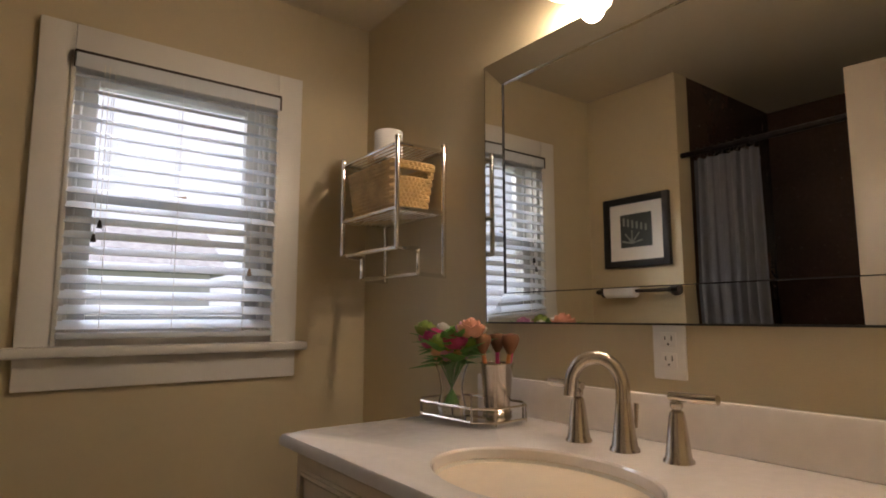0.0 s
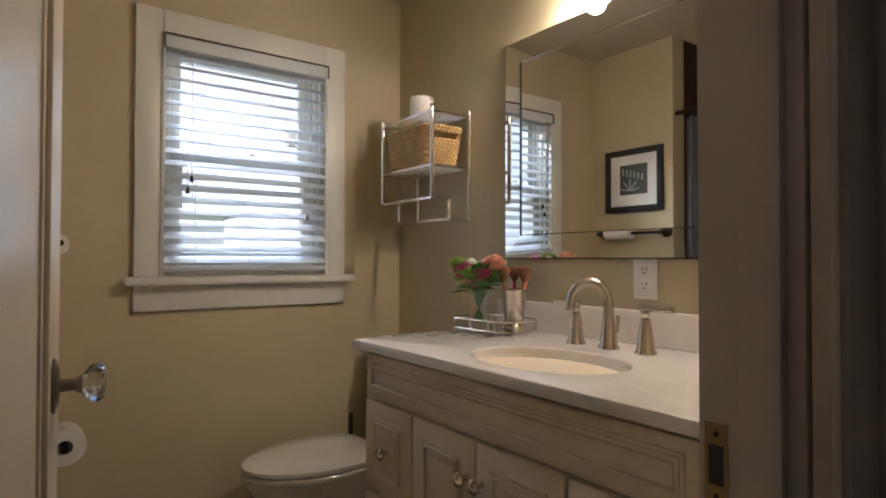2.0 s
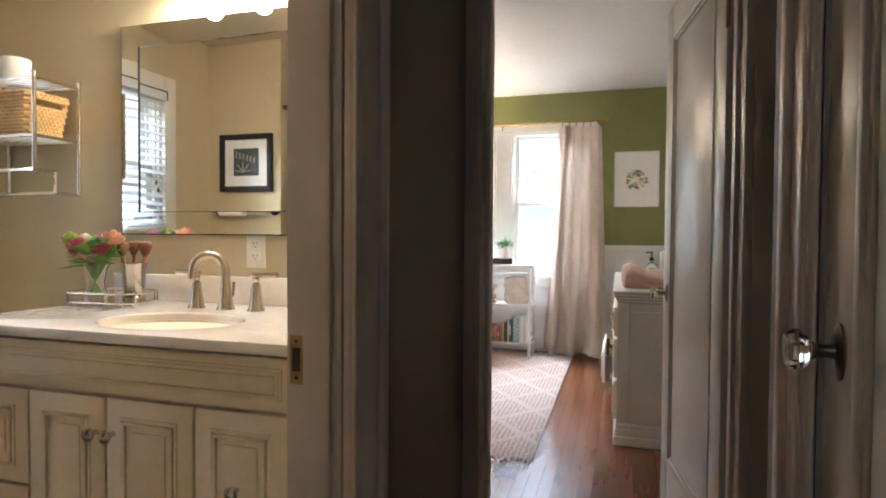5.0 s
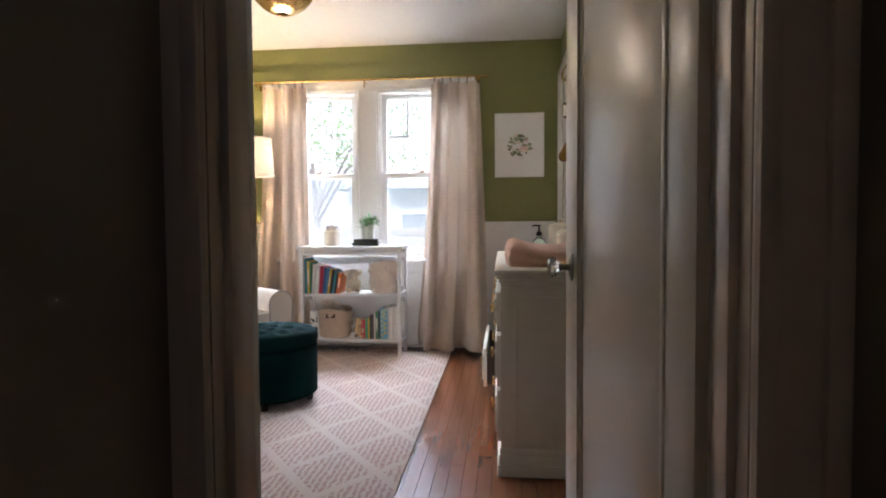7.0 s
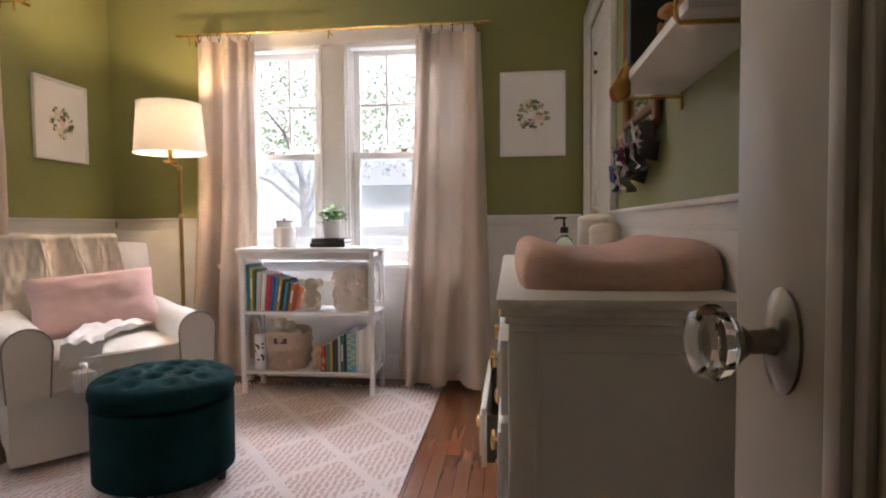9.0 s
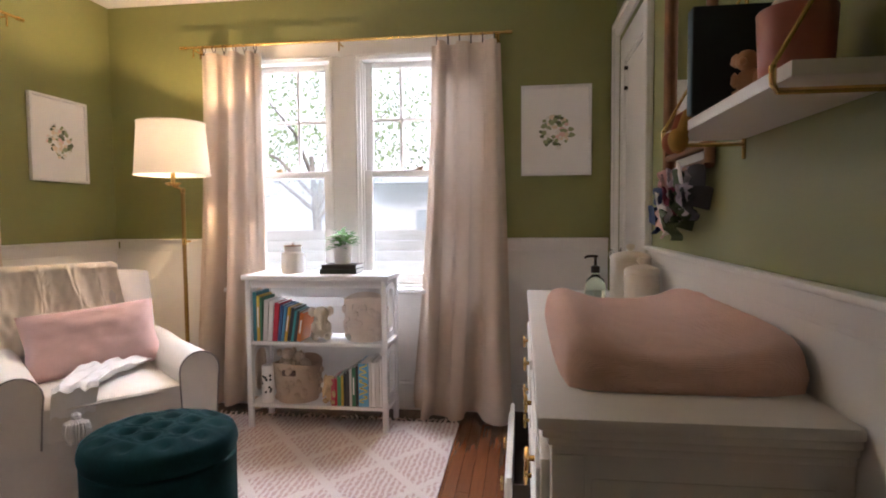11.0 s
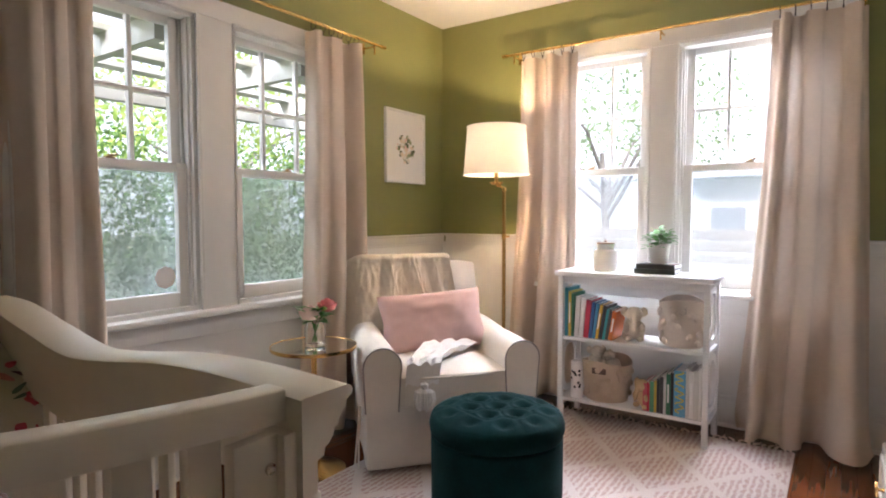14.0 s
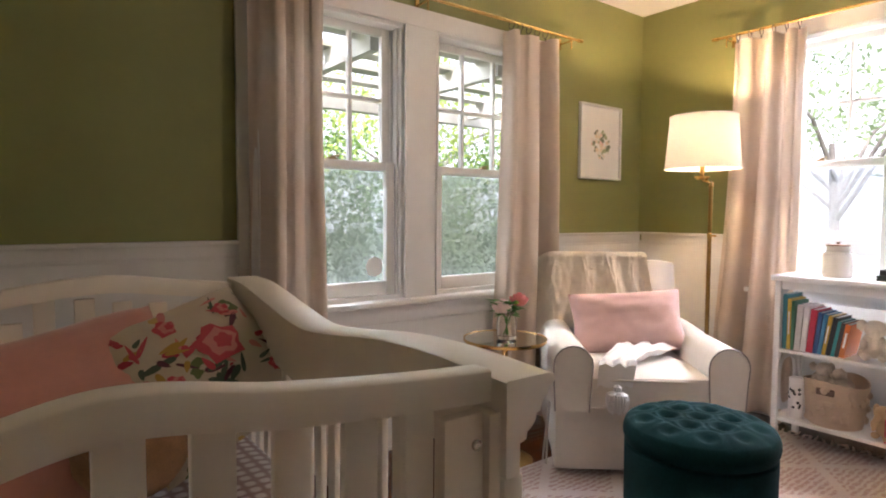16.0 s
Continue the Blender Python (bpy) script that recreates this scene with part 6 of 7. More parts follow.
for k in range(120):
    a, r, z = rnd.uniform(0, 6.28), 0.082 * rnd.random() ** 0.6, rnd.uniform(0.12, 0.205)
    c = Vector((r * math.cos(a), r * math.sin(a), z - r * 0.5))
    d = Vector((math.cos(a + rnd.uniform(-0.6, 0.6)), math.sin(a), rnd.uniform(-0.3, 0.5))).normalized()
    s = d.cross(Vector((0, 0, 1))).normalized() * 0.016
    l = 0.034
    bm.faces.new([bm.verts.new(v) for v in (c - d * l * 0.5, c - d * l * 0.1 + s, c + d * l * 0.3 + s * 0.8, c + d * l * 0.7 - Vector((0, 0, 0.004)), c + d * l * 0.3 - s * 0.8, c - d * l * 0.1 - s)])
part("leaves", bm, LEAF, pot)
bm = bmx()
for k in range(14):
    a = k * 0.45
    tube(bm, [(0, 0, 0.088), (0.04 * math.cos(a), 0.04 * math.sin(a), 0.15)], 0.0015, 4)
part("stems", bm, LEAF, pot)

# brass floor lamp with a swing arm
fl = thing("floor_lamp", "brass swing-arm floor lamp with a lit white shade", "floor lamp", (4.815, 1.775, 0))
part("base", lathe(bmx(), [(0.001, 0), (0.13, 0), (0.132, 0.008), (0.10, 0.018), (0.02, 0.026), (0.012, 0.05), (0.001, 0.05)], n=36), BRASS, fl)
part("pole", tube(bmx(), [(0, 0, 0.03), (0, 0, 1.31)], 0.011, 12), LAMPBRASS, fl)
bm = lathe(bmx(), [(0.009, 1.02), (0.013, 1.025), (0.013, 1.05), (0.009, 1.055)], n=14)
tube(bm, [(0, 0, 1.038), (0.0, -0.035, 1.038)], 0.006, 8)
part("collar", bm, BRASS, fl)
bm = lathe(bmx(), [(0.001, 1.295), (0.014, 1.30), (0.014, 1.325), (0.001, 1.33)], n=14)
tube(bm, [(0, 0, 1.318), (-0.025, 0.02, 1.332), (-0.033, 0.034, 1.335)], 0.008, 8)
lathe(bm, [(0.001, 1.335), (0.028, 1.338), (0.042, 1.352), (0.04, 1.355), (0.012, 1.355), (0.012, 1.42), (0.001, 1.42)], (-0.033, 0.034, 0), 20)
part("arm", bm, BRASS, fl)
bm = lathe(bmx(), [(0.190, 1.397), (0.169, 1.672)], (-0.033, 0.034, 0), 56, cap=False)
thick(bm, 0.002)
sh_ = part("shade", bm, SHADEGLOW, fl, "lit white drum shade")
sh_.visible_shadow = True
for z, r in ((1.397, 0.191), (1.672, 0.170)):
    part("shade_rim", tube(bmx(), [(-0.033 + r * math.cos(q), 0.034 + r * math.sin(q), z) for q in [2 * math.pi * k / 40 for k in range(41)]], 0.0035, 6), WHITEKNIT, sh_)
part("bulb", ball(bmx(), (-0.033, 0.034, 1.50), 0.03, 2, 1, 1, 1.4), GLASSGLOW, fl)
lamp("floor_lamp_bulb", "POINT", Matrix.Translation((4.782, 1.809, 1.56)), 21, (1.0, 0.68, 0.35), radius=0.025)

# side table
st = thing("side_table", "round brass pedestal side table with a mirrored top", "side table", (3.615, 2.095, 0))
part("base", lathe(bmx(), [(0.001, 0), (0.135, 0), (0.137, 0.006), (0.12, 0.014), (0.05, 0.03), (0.02, 0.045), (0.001, 0.045)], n=40), BRASS, st)
part("stem", lathe(bmx(), [(0.02, 0.04), (0.03, 0.055), (0.022, 0.075), (0.034, 0.10), (0.018, 0.125), (0.026, 0.15), (0.012, 0.18), (0.011, 0.35), (0.013, 0.52), (0.02, 0.555), (0.001, 0.56)], n=24), BRASS, st)
part("rim", lathe(bmx(), [(0.165, 0.560), (0.190, 0.560), (0.193, 0.564), (0.193, 0.577), (0.190, 0.577), (0.187, 0.572), (0.165, 0.566)], n=56, cap=False), BRASS, st)
part("top_glass", lathe(bmx(), [(0.001, 0.568), (0.1865, 0.568), (0.1865, 0.574), (0.001, 0.574)], n=48), mat("smoked_mirror", (0.72, 0.70, 0.60), 0.05, 1, 6, 0.05), st)
PALEPINK, CORAL = tint("pale_pink_petal", (0.80, 0.56, 0.52)), tint("coral_petal", (0.68, 0.17, 0.17))
vase_of_flowers((3.615, 2.085, 0.575), [(PALEPINK, 0.032), (CORAL, 0.026), (LIME, 0.012), (WHITEPETAL, 0.012), (PALEPINK, 0.046), (CORAL, 0.042), (LIME, 0.012), (WHITEPETAL, 0.012)], 1.1, "pink peonies in a small glass vase on the side table", 5, 52, True)

# art on the walls
def bouquet(t, s=1.0, seed=1):
    rnd = random.Random(seed)
    cols = [tint("pale_pink_paint", (0.74, 0.52, 0.46)), WHITEPETAL, tint("cream_paint", (0.74, 0.62, 0.46)), tint("sage_paint", (0.30, 0.34, 0.18)), tint("dark_leaf_paint", (0.12, 0.14, 0.07)), PINKPETAL]
    for k in range(70):
        a, r = rnd.uniform(0, 6.28), 0.072 * s * rnd.random() ** 0.5
        x, z = r * math.cos(a), r * 1.05 * math.sin(a) - 0.01
        c = cols[rnd.randrange(3)] if rnd.random() > (0.25 if r < 0.045 * s else 0.6) else cols[3 + rnd.randrange(2)]
        bm = bmx()
        rr, n = rnd.uniform(0.008, 0.016) * s, 7
        bm.faces.new([bm.verts.new((x + rr * (1 + 0.3 * math.sin(3 * q + k)) * math.cos(q), -0.0108 - k * 0.00002, z + rr * math.sin(q) * 0.8)) for q in [2 * math.pi * i / n for i in range(n)]][::-1])
        part("petal_shape", bm, c, t, smooth=False)


framed_print("botanical_print", "white-framed print of a small rose bouquet", "picture", pose(EX, -0.247, 1.648, 0, 0, -90), 0.395, 0.512, 0.016, 0.1, WHITE, lambda t: bouquet(t, 1.25, 1))
framed_print("botanical_print", "white-framed print of a small white rose bouquet", "picture", pose(4.836, NY, 1.608, 0, 0, 0), 0.41, 0.47, 0.016, 0.1, WHITE, lambda t: bouquet(t, 1.2, 2))

# curtains and rods
def curtain_rod(at, length, rz, brackets):
    t = thing("curtain_rod", "thin brass curtain rod on wall brackets", "curtain rod", at, rz)
    part("rod", tube(bmx(), [(0, 0, 0), (length, 0, 0)], 0.0085, 10), BRASS, t)
    for x, s in ((0, -1), (length, 1)):
        bm = tube(bmx(), [(x, 0, 0), (x + s * 0.012, 0, 0), (x + s * 0.016, 0, 0), (x + s * 0.035, 0, 0)], [0.012, 0.012, 0.0105, 0.0105], 10)
        part("finial", bm, BRASS, t)
    for x in brackets:
        bm = tube(bmx(), [(x, 0.0, -0.012), (x, 0.03, -0.014), (x, 0.092, -0.014)], 0.005, 8)
        box(bm, (x - 0.012, 0.086, -0.045), (x + 0.012, 0.094, 0.02), 0.003), tube(bm, [(x, 0, -0.013), (x, 0, -0.06)], 0.0045, 8)
        part("bracket", bm, BRASS, t)
    return t


curtain_rod((EX - 0.095, 1.955, 2.188), 1.92, -90, (0.05, 0.955, 1.87))
curtain_rod((2.38, NY - 0.095, 2.165), 2.12, 0, (0.05, 1.035, 2.06))


def curtain(a, b, ztop, label, folds, seed, out, flare, rings=6, hem=0.02):
    t = thing("curtain", label, "curtain", group="nursery curtains")
    bm = hanging_cloth(bmx(), a, b, hem, ztop, folds, 0.088, flare, seed, 170, 56, 0.045, out)
    part("cloth", bm, CURTAIN, t, angle=80)
    a, b = Vector(a), Vector(b)
    d = (b - a).normalized()
    nrm = Vector((-d.y, d.x, 0))
    for k in range(rings):
        p = a + (b - a) * ((k + 0.4) / rings)
        c = Vector((p.x, p.y, ztop + 0.028))
        bm = tube(bmx(), [c + 0.020 * (math.cos(q) * nrm + math.sin(q) * Vector((0, 0, 1))) for q in [2 * math.pi * i / 14 for i in range(15)]], 0.0022, 6)
        tube(bm, [c - Vector((0, 0, 0.020)), c - Vector((0, 0, 0.036))], 0.004, 6)
        part("ring", bm, IRON, t, "dark clip ring")
    return t


cx = EX - 0.095
curtain((cx, 0.452, 0), (cx, 0.062, 0), 2.145, "cream linen curtain hanging to the floor", 3.4, 0.4, (-0.12, 0.03, 0), 0.50)
curtain((cx, 1.865, 0), (cx, 1.475, 0), 2.145, "cream linen curtain beside the floor lamp", 3.6, 2.2, (-0.04, 0.05, 0), 0.22)
cy = NY - 0.095
curtain((3.935, cy, 0), (4.325, cy, 0), 2.118, "cream linen curtain behind the side table", 3.6, 1.1, (-0.10, -0.06, 0), 0.16)
curtain((2.565, cy, 0), (2.885, cy, 0), 2.118, "cream linen curtain behind the crib", 3.2, 3.0, (-0.02, -0.03, 0), 0.05)

# dresser with changing pad
DX0, DX1, DY0, DY1, DZ = 2.83, 4.44, SY + 0.008, -0.105, 0.83
dr = thing("dresser", "white six-drawer dresser with brass star handles, one drawer ajar", "dresser", (0, 0, 0))
bm = bmx()
box(bm, (DX0, DY0, 0.07), (DX0 + 0.022, DY1, DZ - 0.03), 0.002), box(bm, (DX1 - 0.022, DY0, 0.07), (DX1, DY1, DZ - 0.03), 0.002), box(bm, (DX0 + 0.022, DY0, 0.07), (DX1 - 0.022, DY0 + 0.01, DZ - 0.03))
box(bm, (DX0 + 0.022, DY0 + 0.01, 0.07), (DX1 - 0.022, DY1, 0.09)), box(bm, (DX0 + 0.022, DY0 + 0.01, DZ - 0.06), (DX1 - 0.022, DY1, DZ - 0.03))
xm = (DX0 + DX1) / 2
box(bm, (xm - 0.02, DY0 + 0.01, 0.09), (xm + 0.02, DY1, DZ - 0.06))
part("carcass", bm, DRESSER, dr)
bm = bmx()
box(bm, (DX0 - 0.03, DY0, DZ - 0.022), (DX1 + 0.03, DY1 + 0.03, DZ), 0.006)
part("top", bm, DRESSER, dr)
bm = bmx()
for k, (o_, h_) in enumerate(((0.022, 0.018), (0.013, 0.022), (0.006, 0.03))):
    part("cornice_moulding", box(bmx(), (DX0 - o_, DY0, DZ - 0.022 - 0.016 * (k + 1)), (DX1 + o_, DY1 + o_, DZ - 0.022 - 0.016 * k), 0.005), DRESSER, dr)
bm = bmx()
box(bm, (DX0 - 0.016, DY0, 0.0), (DX1 + 0.016, DY1 + 0.014, 0.09), 0.003), box(bm, (DX0 - 0.011, DY0, 0.088), (DX1 + 0.011, DY1 + 0.010, 0.115), 0.006), box(bm, (DX0 - 0.022, DY0, 0.0), (DX1 + 0.022, DY1 + 0.020, 0.05), 0.006)
part("plinth", bm, DRESSER, dr)
part("corner_post", box(bmx(), (DX0 - 0.006, DY1 - 0.05, 0.115), (DX0 + 0.03, DY1 + 0.006, DZ - 0.07), 0.004), DRESSER, dr)
part("side_panel", box(bmx(), (DX0 - 0.005, DY0 + 0.03, 0.15), (DX0 + 0.002, DY1 - 0.06, DZ - 0.11), 0.003), DRESSER, dr)
for col, (p, q) in enumerate(((DX0 + 0.035, xm - 0.026), (xm + 0.026, DX1 - 0.035))):
    for row, (lo, hi) in enumerate(((0.125, 0.335), (0.350, 0.560), (0.575, 0.735))):
        ajar = 0.08 if (col, row) == (1, 0) else 0.0
        y = DY1 + 0.004 + ajar
        bm = box(bmx(), (p, y, lo), (q, y + 0.018, hi), 0.003)
        d = part("drawer_front", bm, DRESSER, dr)
        bm = bmx()
        for a, b, c_, e in ((p + 0.03, q - 0.03, lo + 0.03, lo + 0.042), (p + 0.03, q - 0.03, hi - 0.042, hi - 0.03), (p + 0.03, p + 0.042, lo + 0.03, hi - 0.03), (q - 0.042, q - 0.03, lo + 0.03, hi - 0.03)):
            box(bm, (a, y + 0.016, c_), (b, y + 0.026, e), 0.004)
        part("moulding", bm, DRESSER, d)
        if ajar:
            bm = bmx()
            box(bm, (p + 0.02, DY1 - 0.30, lo + 0.01), (p + 0.032, y, hi - 0.03)), box(bm, (q - 0.032, DY1 - 0.30, lo + 0.01), (q - 0.02, y, hi - 0.03)), box(bm, (p + 0.032, DY1 - 0.30, lo + 0.01), (q - 0.032, y, lo + 0.018))
            part("drawer_box", bm, tint("drawer_wood", (0.10, 0.07, 0.05)), d)
        for hx in (p + 0.19, q - 0.19):
            zc = (lo + hi) / 2
            bm = lathe(bmx(), [(0.001, 0), (0.010, 0), (0.006, 0.008), (0.006, 0.022), (0.010, 0.026), (0.001, 0.028)], n=14)
            for a in (math.pi / 2, math.pi * 7 / 6, math.pi * 11 / 6):
                tube(bm, [(0, 0, 0.022), (0.026 * math.cos(a), 0.026 * math.sin(a), 0.022)], [0.0065, 0.0045], 8)
            part("handle", bm, BRASS, d, "brass star-shaped handle", m=pose(hx, y + 0.018, zc, -90, 0, 0))
pad = thing("changing_pad", "contoured changing pad in a peach muslin cover", "changing pad", (3.375, -0.352, DZ))


def pad_top(u, v):
    # high along both long sides, dipped between them, with fat rolled edges and rounded corners
    a, b = 2 * u - 1, 2 * v - 1
    k = max(abs(a), abs(b))
    hx, hy, roll = 0.425, 0.226, 0.040
    if k < 0.7:
        p, q, ang, low = a / 0.7, b / 0.7, 0.0, 0.0
    else:
        t = (k - 0.7) / 0.3
        p, q = a / k, b / k
        ang, low = min(1.0, t / 0.6) * math.pi / 2, max(0.0, (t - 0.6) / 0.4)
    corner = 1 - 0.07 * (abs(p) * abs(q)) ** 5
    q_ = abs(q)
    top = 0.074 + 0.046 * q_ ** 2.6 - 0.012 * q_ ** 12 - 0.010 * abs(p) ** 8 + 0.004 * noise.noise(Vector((p * 5, q * 4, 0)))
    out = roll * math.sin(ang) + 0.006 * math.sin(math.pi * low)
    crease = 0.003 * noise.noise(Vector((p * 26, q * 5, 5))) * (0.3 + math.sin(ang))
    x = (p * (hx - roll) + out * p * (abs(p) >= q_ or abs(p) ** 3)) * corner
    y = (q * (hy - roll) + out * q * (q_ >= abs(p) or q_ ** 3)) * corner
    z = top - roll * (1 - math.cos(ang))
    return (x + crease * p, y + crease * q, z * (1 - low) + crease * (1 - low))


part("cover", sheet(bmx(), pad_top, 100, 72), PEACH, pad, angle=80)
part("base", box(bmx(), (-0.38, -0.20, 0.0), (0.38, 0.20, 0.02), 0.006), PEACH, pad)


def canister(at, r, h, label):
    t = thing("canister", label, "canister", at)
    part("body", lathe(bmx(), [(0.001, 0), (r * 0.96, 0), (r, 0.006), (r, h * 0.92), (r * 0.97, h), (r * 0.9, h), (0.001, h)], n=36), STONEWARE, t)
    l = part("lid", lathe(bmx(), [(r * 0.9, h), (r * 1.02, h + 0.002), (r * 1.02, h + 0.010), (r * 0.9, h + 0.022), (r * 0.4, h + 0.032), (0.001, h + 0.034)], n=36), STONEWARE, t)
    part("lid_knob", lathe(bmx(), [(0.006, h + 0.03), (0.008, h + 0.036), (0.017, h + 0.046), (0.016, h + 0.058), (0.001, h + 0.064)], n=18), STONEWARE, l)


canister((4.22, -0.475, DZ), 0.078, 0.155, "large cream stoneware canister with a knobbed lid")
canister((4.05, -0.485, DZ), 0.062, 0.115, "smaller cream stoneware canister with a knobbed lid")
so = thing("soap_dispenser", "pale green glass pump bottle on the dresser", "soap bottle", (4.17, -0.335, DZ))
part("bottle", lathe(bmx(), [(0.001, 0), (0.036, 0), (0.040, 0.006), (0.041, 0.05), (0.034, 0.08), (0.018, 0.095), (0.014, 0.10), (0.014, 0.115), (0.001, 0.116)], n=28), GREENGLASS, so)
pm = part("pump", lathe(bmx(), [(0.017, 0.108), (0.017, 0.132), (0.006, 0.136), (0.005, 0.165), (0.010, 0.167), (0.010, 0.175), (0.001, 0.176)], n=18), IRON, so)
part("nozzle", tube(bmx(), [(0, 0, 0.172), (-0.02, 0.035, 0.172), (-0.024, 0.042, 0.166)], 0.005, 8), IRON, pm)

# wall shelf over the dresser
ws = thing("wall_shelf", "white two-tier wall shelf with brass brackets", "shelf", (0, SY, 0))
for z in (1.338, 1.70):
    part("board", box(bmx(), (2.69, 0.0, z), (3.365, 0.177, z + 0.022), 0.002), WHITE, ws)
for x in (2.72, 3.34):
    bm = tube(bmx(), [(x, 0.002, 1.325), (x, 0.182, 1.325), (x, 0.188, 1.335), (x, 0.188, 1.36)], 0.005, 8)
    tube(bm, [(x, 0.188, 1.36), (x, 0.004, 1.69)], 0.0035, 8), tube(bm, [(x, 0.003, 1.29), (x, 0.003, 2.06)], 0.005, 8)
    tube(bm, [(x, 0.002, 1.69), (x, 0.182, 1.69), (x, 0.188, 1.70), (x, 0.188, 1.725)], 0.005, 8), tube(bm, [(x, 0.188, 1.725), (x, 0.004, 2.06)], 0.0035, 8)
    part("bracket", bm, BRASS, ws)
bx = thing("keepsake_box", "dark green hardback album standing on the shelf", "album", (3.105, SY + 0.022, 1.36))
part("cover", box(bmx(), (0, 0, 0), (0.036, 0.165, 0.215), 0.003), tint("album_green", (0.008, 0.012, 0.012)), bx)
part("band", box(bmx(), (0.002, 0.1652, 0.003), (0.034, 0.1668, 0.212), 0.001), tint("album_spine", (0.03, 0.08, 0.09)), bx, "teal cloth spine")
pk = thing("pink_planter", "terracotta pink ceramic planter on the shelf", "planter", (2.87, SY + 0.095, 1.36))
part("pot", lathe(bmx(), [(0.001, 0), (0.048, 0), (0.052, 0.005), (0.058, 0.118), (0.056, 0.121), (0.052, 0.118), (0.048, 0.09), (0.001, 0.09)], n=32), tint("pink_glaze", (0.42, 0.13, 0.09), 0.4), pk)
plush("toy_bird", "cream plush toy with a dark nose in the planter", (2.885, SY + 0.10, 1.447), 0.10, 20)
plush("toy_rabbit", "tan plush toy slumped against the planter", (2.975, SY + 0.125, 1.36), 0.085, -40, tint("tan_fur", (0.45, 0.24, 0.12), 1.0))


def floppy(name, label, at, rz, fur, foot):
    """A long-limbed soft toy sitting with its legs over the shelf edge, one plain mesh."""
    bm = bmx()
    ball(bm, (0, 0, 0.045), 0.045, 2, 1, 0.9, 1.1, 0.1), ball(bm, (0.01, -0.01, 0.115), 0.036, 2, 1, 1, 1, 0.08)
    ball(bm, (-0.022, 0.0, 0.108), 0.018, 1), ball(bm, (0.02, 0.034, 0.125), 0.014, 1), ball(bm, (0.02, -0.045, 0.125), 0.014, 1)
    for q in (-1, 1):
        tube(bm, [(0, q * 0.03, 0.03), (0.01 * q, 0.06 + 0.01 * q, 0.035), (0.015 * q, 0.105, 0.012), (0.02 * q, 0.118, -0.03)], [0.016, 0.015, 0.014, 0.013], 8)
        tube(bm, [(0, q * 0.035, 0.075), (-0.03, q * 0.06, 0.05), (-0.05, q * 0.05 + 0.02, 0.02)], [0.013, 0.012, 0.012], 8)
        ball(bm, (0.02 * q, 0.124, -0.04), 0.022, 2, 0.8, 1, 1.2)
    ob = tagged(part(name, bm, fur, None, angle=80), label, "soft toy")
    ob.matrix_world = pose(*at, 0, 0, rz)
    return ob


floppy("toy_monkey", "rust brown plush monkey dangling off the shelf", (3.235, SY + 0.068, 1.36), 6, tint("brown_plush", (0.30, 0.10, 0.05), 1.0), None)
floppy("toy_dog", "ochre plush toy with legs over the shelf edge", (3.175, SY + 0.068, 1.36), -14, tint("ochre_plush", (0.45, 0.26, 0.06), 1.0), None)
am = thing("arched_mirror", "arched wall mirror in a brown rattan frame", "mirror", (3.775, SY, 1.30))
w2, hs = 0.235, 0.58
arch = [(-w2, 0.0), (-w2, hs)] + [(-w2 * math.cos(q), hs + w2 * math.sin(q)) for q in [math.pi * k / 16 for k in range(1, 16)]] + [(w2, hs), (w2, 0.0)]
part("frame", tube(bmx(), [(x, 0.02, z) for x, z in arch] + [(-w2, 0.02, 0.0)], 0.015, 10), RATTAN, am)
part("lower_bar", tube(bmx(), [(-w2, 0.02, 0.055), (w2, 0.02, 0.055)], 0.011, 10), RATTAN, am)
bm = bmx()
vs = [bm.verts.new((x, 0.012, z)) for x, z in arch]
bm.faces.new(vs)
part("glass", thick(bm, 0.004), MIRROR, am, smooth=False)
rnd = random.Random(12)
bows = [(0.62, 0.36, 0.36), (0.03, 0.05, 0.13), (0.66, 0.60, 0.58), (0.05, 0.07, 0.03), (0.58, 0.50, 0.55), (0.20, 0.03, 0.06), (0.66, 0.44, 0.42), (0.035, 0.035, 0.04)]
for k, c in enumerate((bows[0], bows[6], bows[4], bows[3], bows[2], bows[7], bows[1], bows[2], bows[5], bows[3], bows[4], bows[7], bows[1], bows[6], bows[2], bows[3])):
    b = thing("hair_bow", "soft fabric hair bow clipped below the mirror", "hair bow", (3.955 - 0.074 * (k % 6) - 0.02 * (k // 6), SY + 0.040 + 0.016 * (k // 6), 1.300 - 0.060 * (k // 6) - 0.014 * (k % 2)), rnd.uniform(-60, 60), group="hair bows")
    clo = tint("bow_cloth", c, 0.9)
    for s in (-1, 1):
        bm = sheet(bmx(), lambda u, v, s=s: (s * (0.010 + 0.050 * math.sin(math.pi * u) * (0.7 + 0.3 * v)), 0.022 * math.cos(2 * math.pi * u), -0.045 * u + 0.055 * (v - 0.5) * math.sin(math.pi * u) + 0.004 * math.sin(9 * u)), 14, 6)
        part("loop", thick(bm, 0.003), clo, b)
    bm = sheet(bmx(), lambda u, v: (0.036 * (v - 0.5) + 0.010 * math.sin(5 * u), 0.008 * math.sin(7 * u), -0.03 - 0.055 * u), 10, 4)
    part("tail", thick(bm, 0.003), clo, b)
    part("knot", ball(bmx(), (0, 0, -0.02), 0.015, 1, 1, 1, 0.9), clo, b)

# crib
CX0, CX1, CY0, CY1 = 1.66, 2.44, 0.79, 2.175
cr = thing("crib", "cream painted wooden crib with curved rails and slats", "crib", (0, 0, 0))


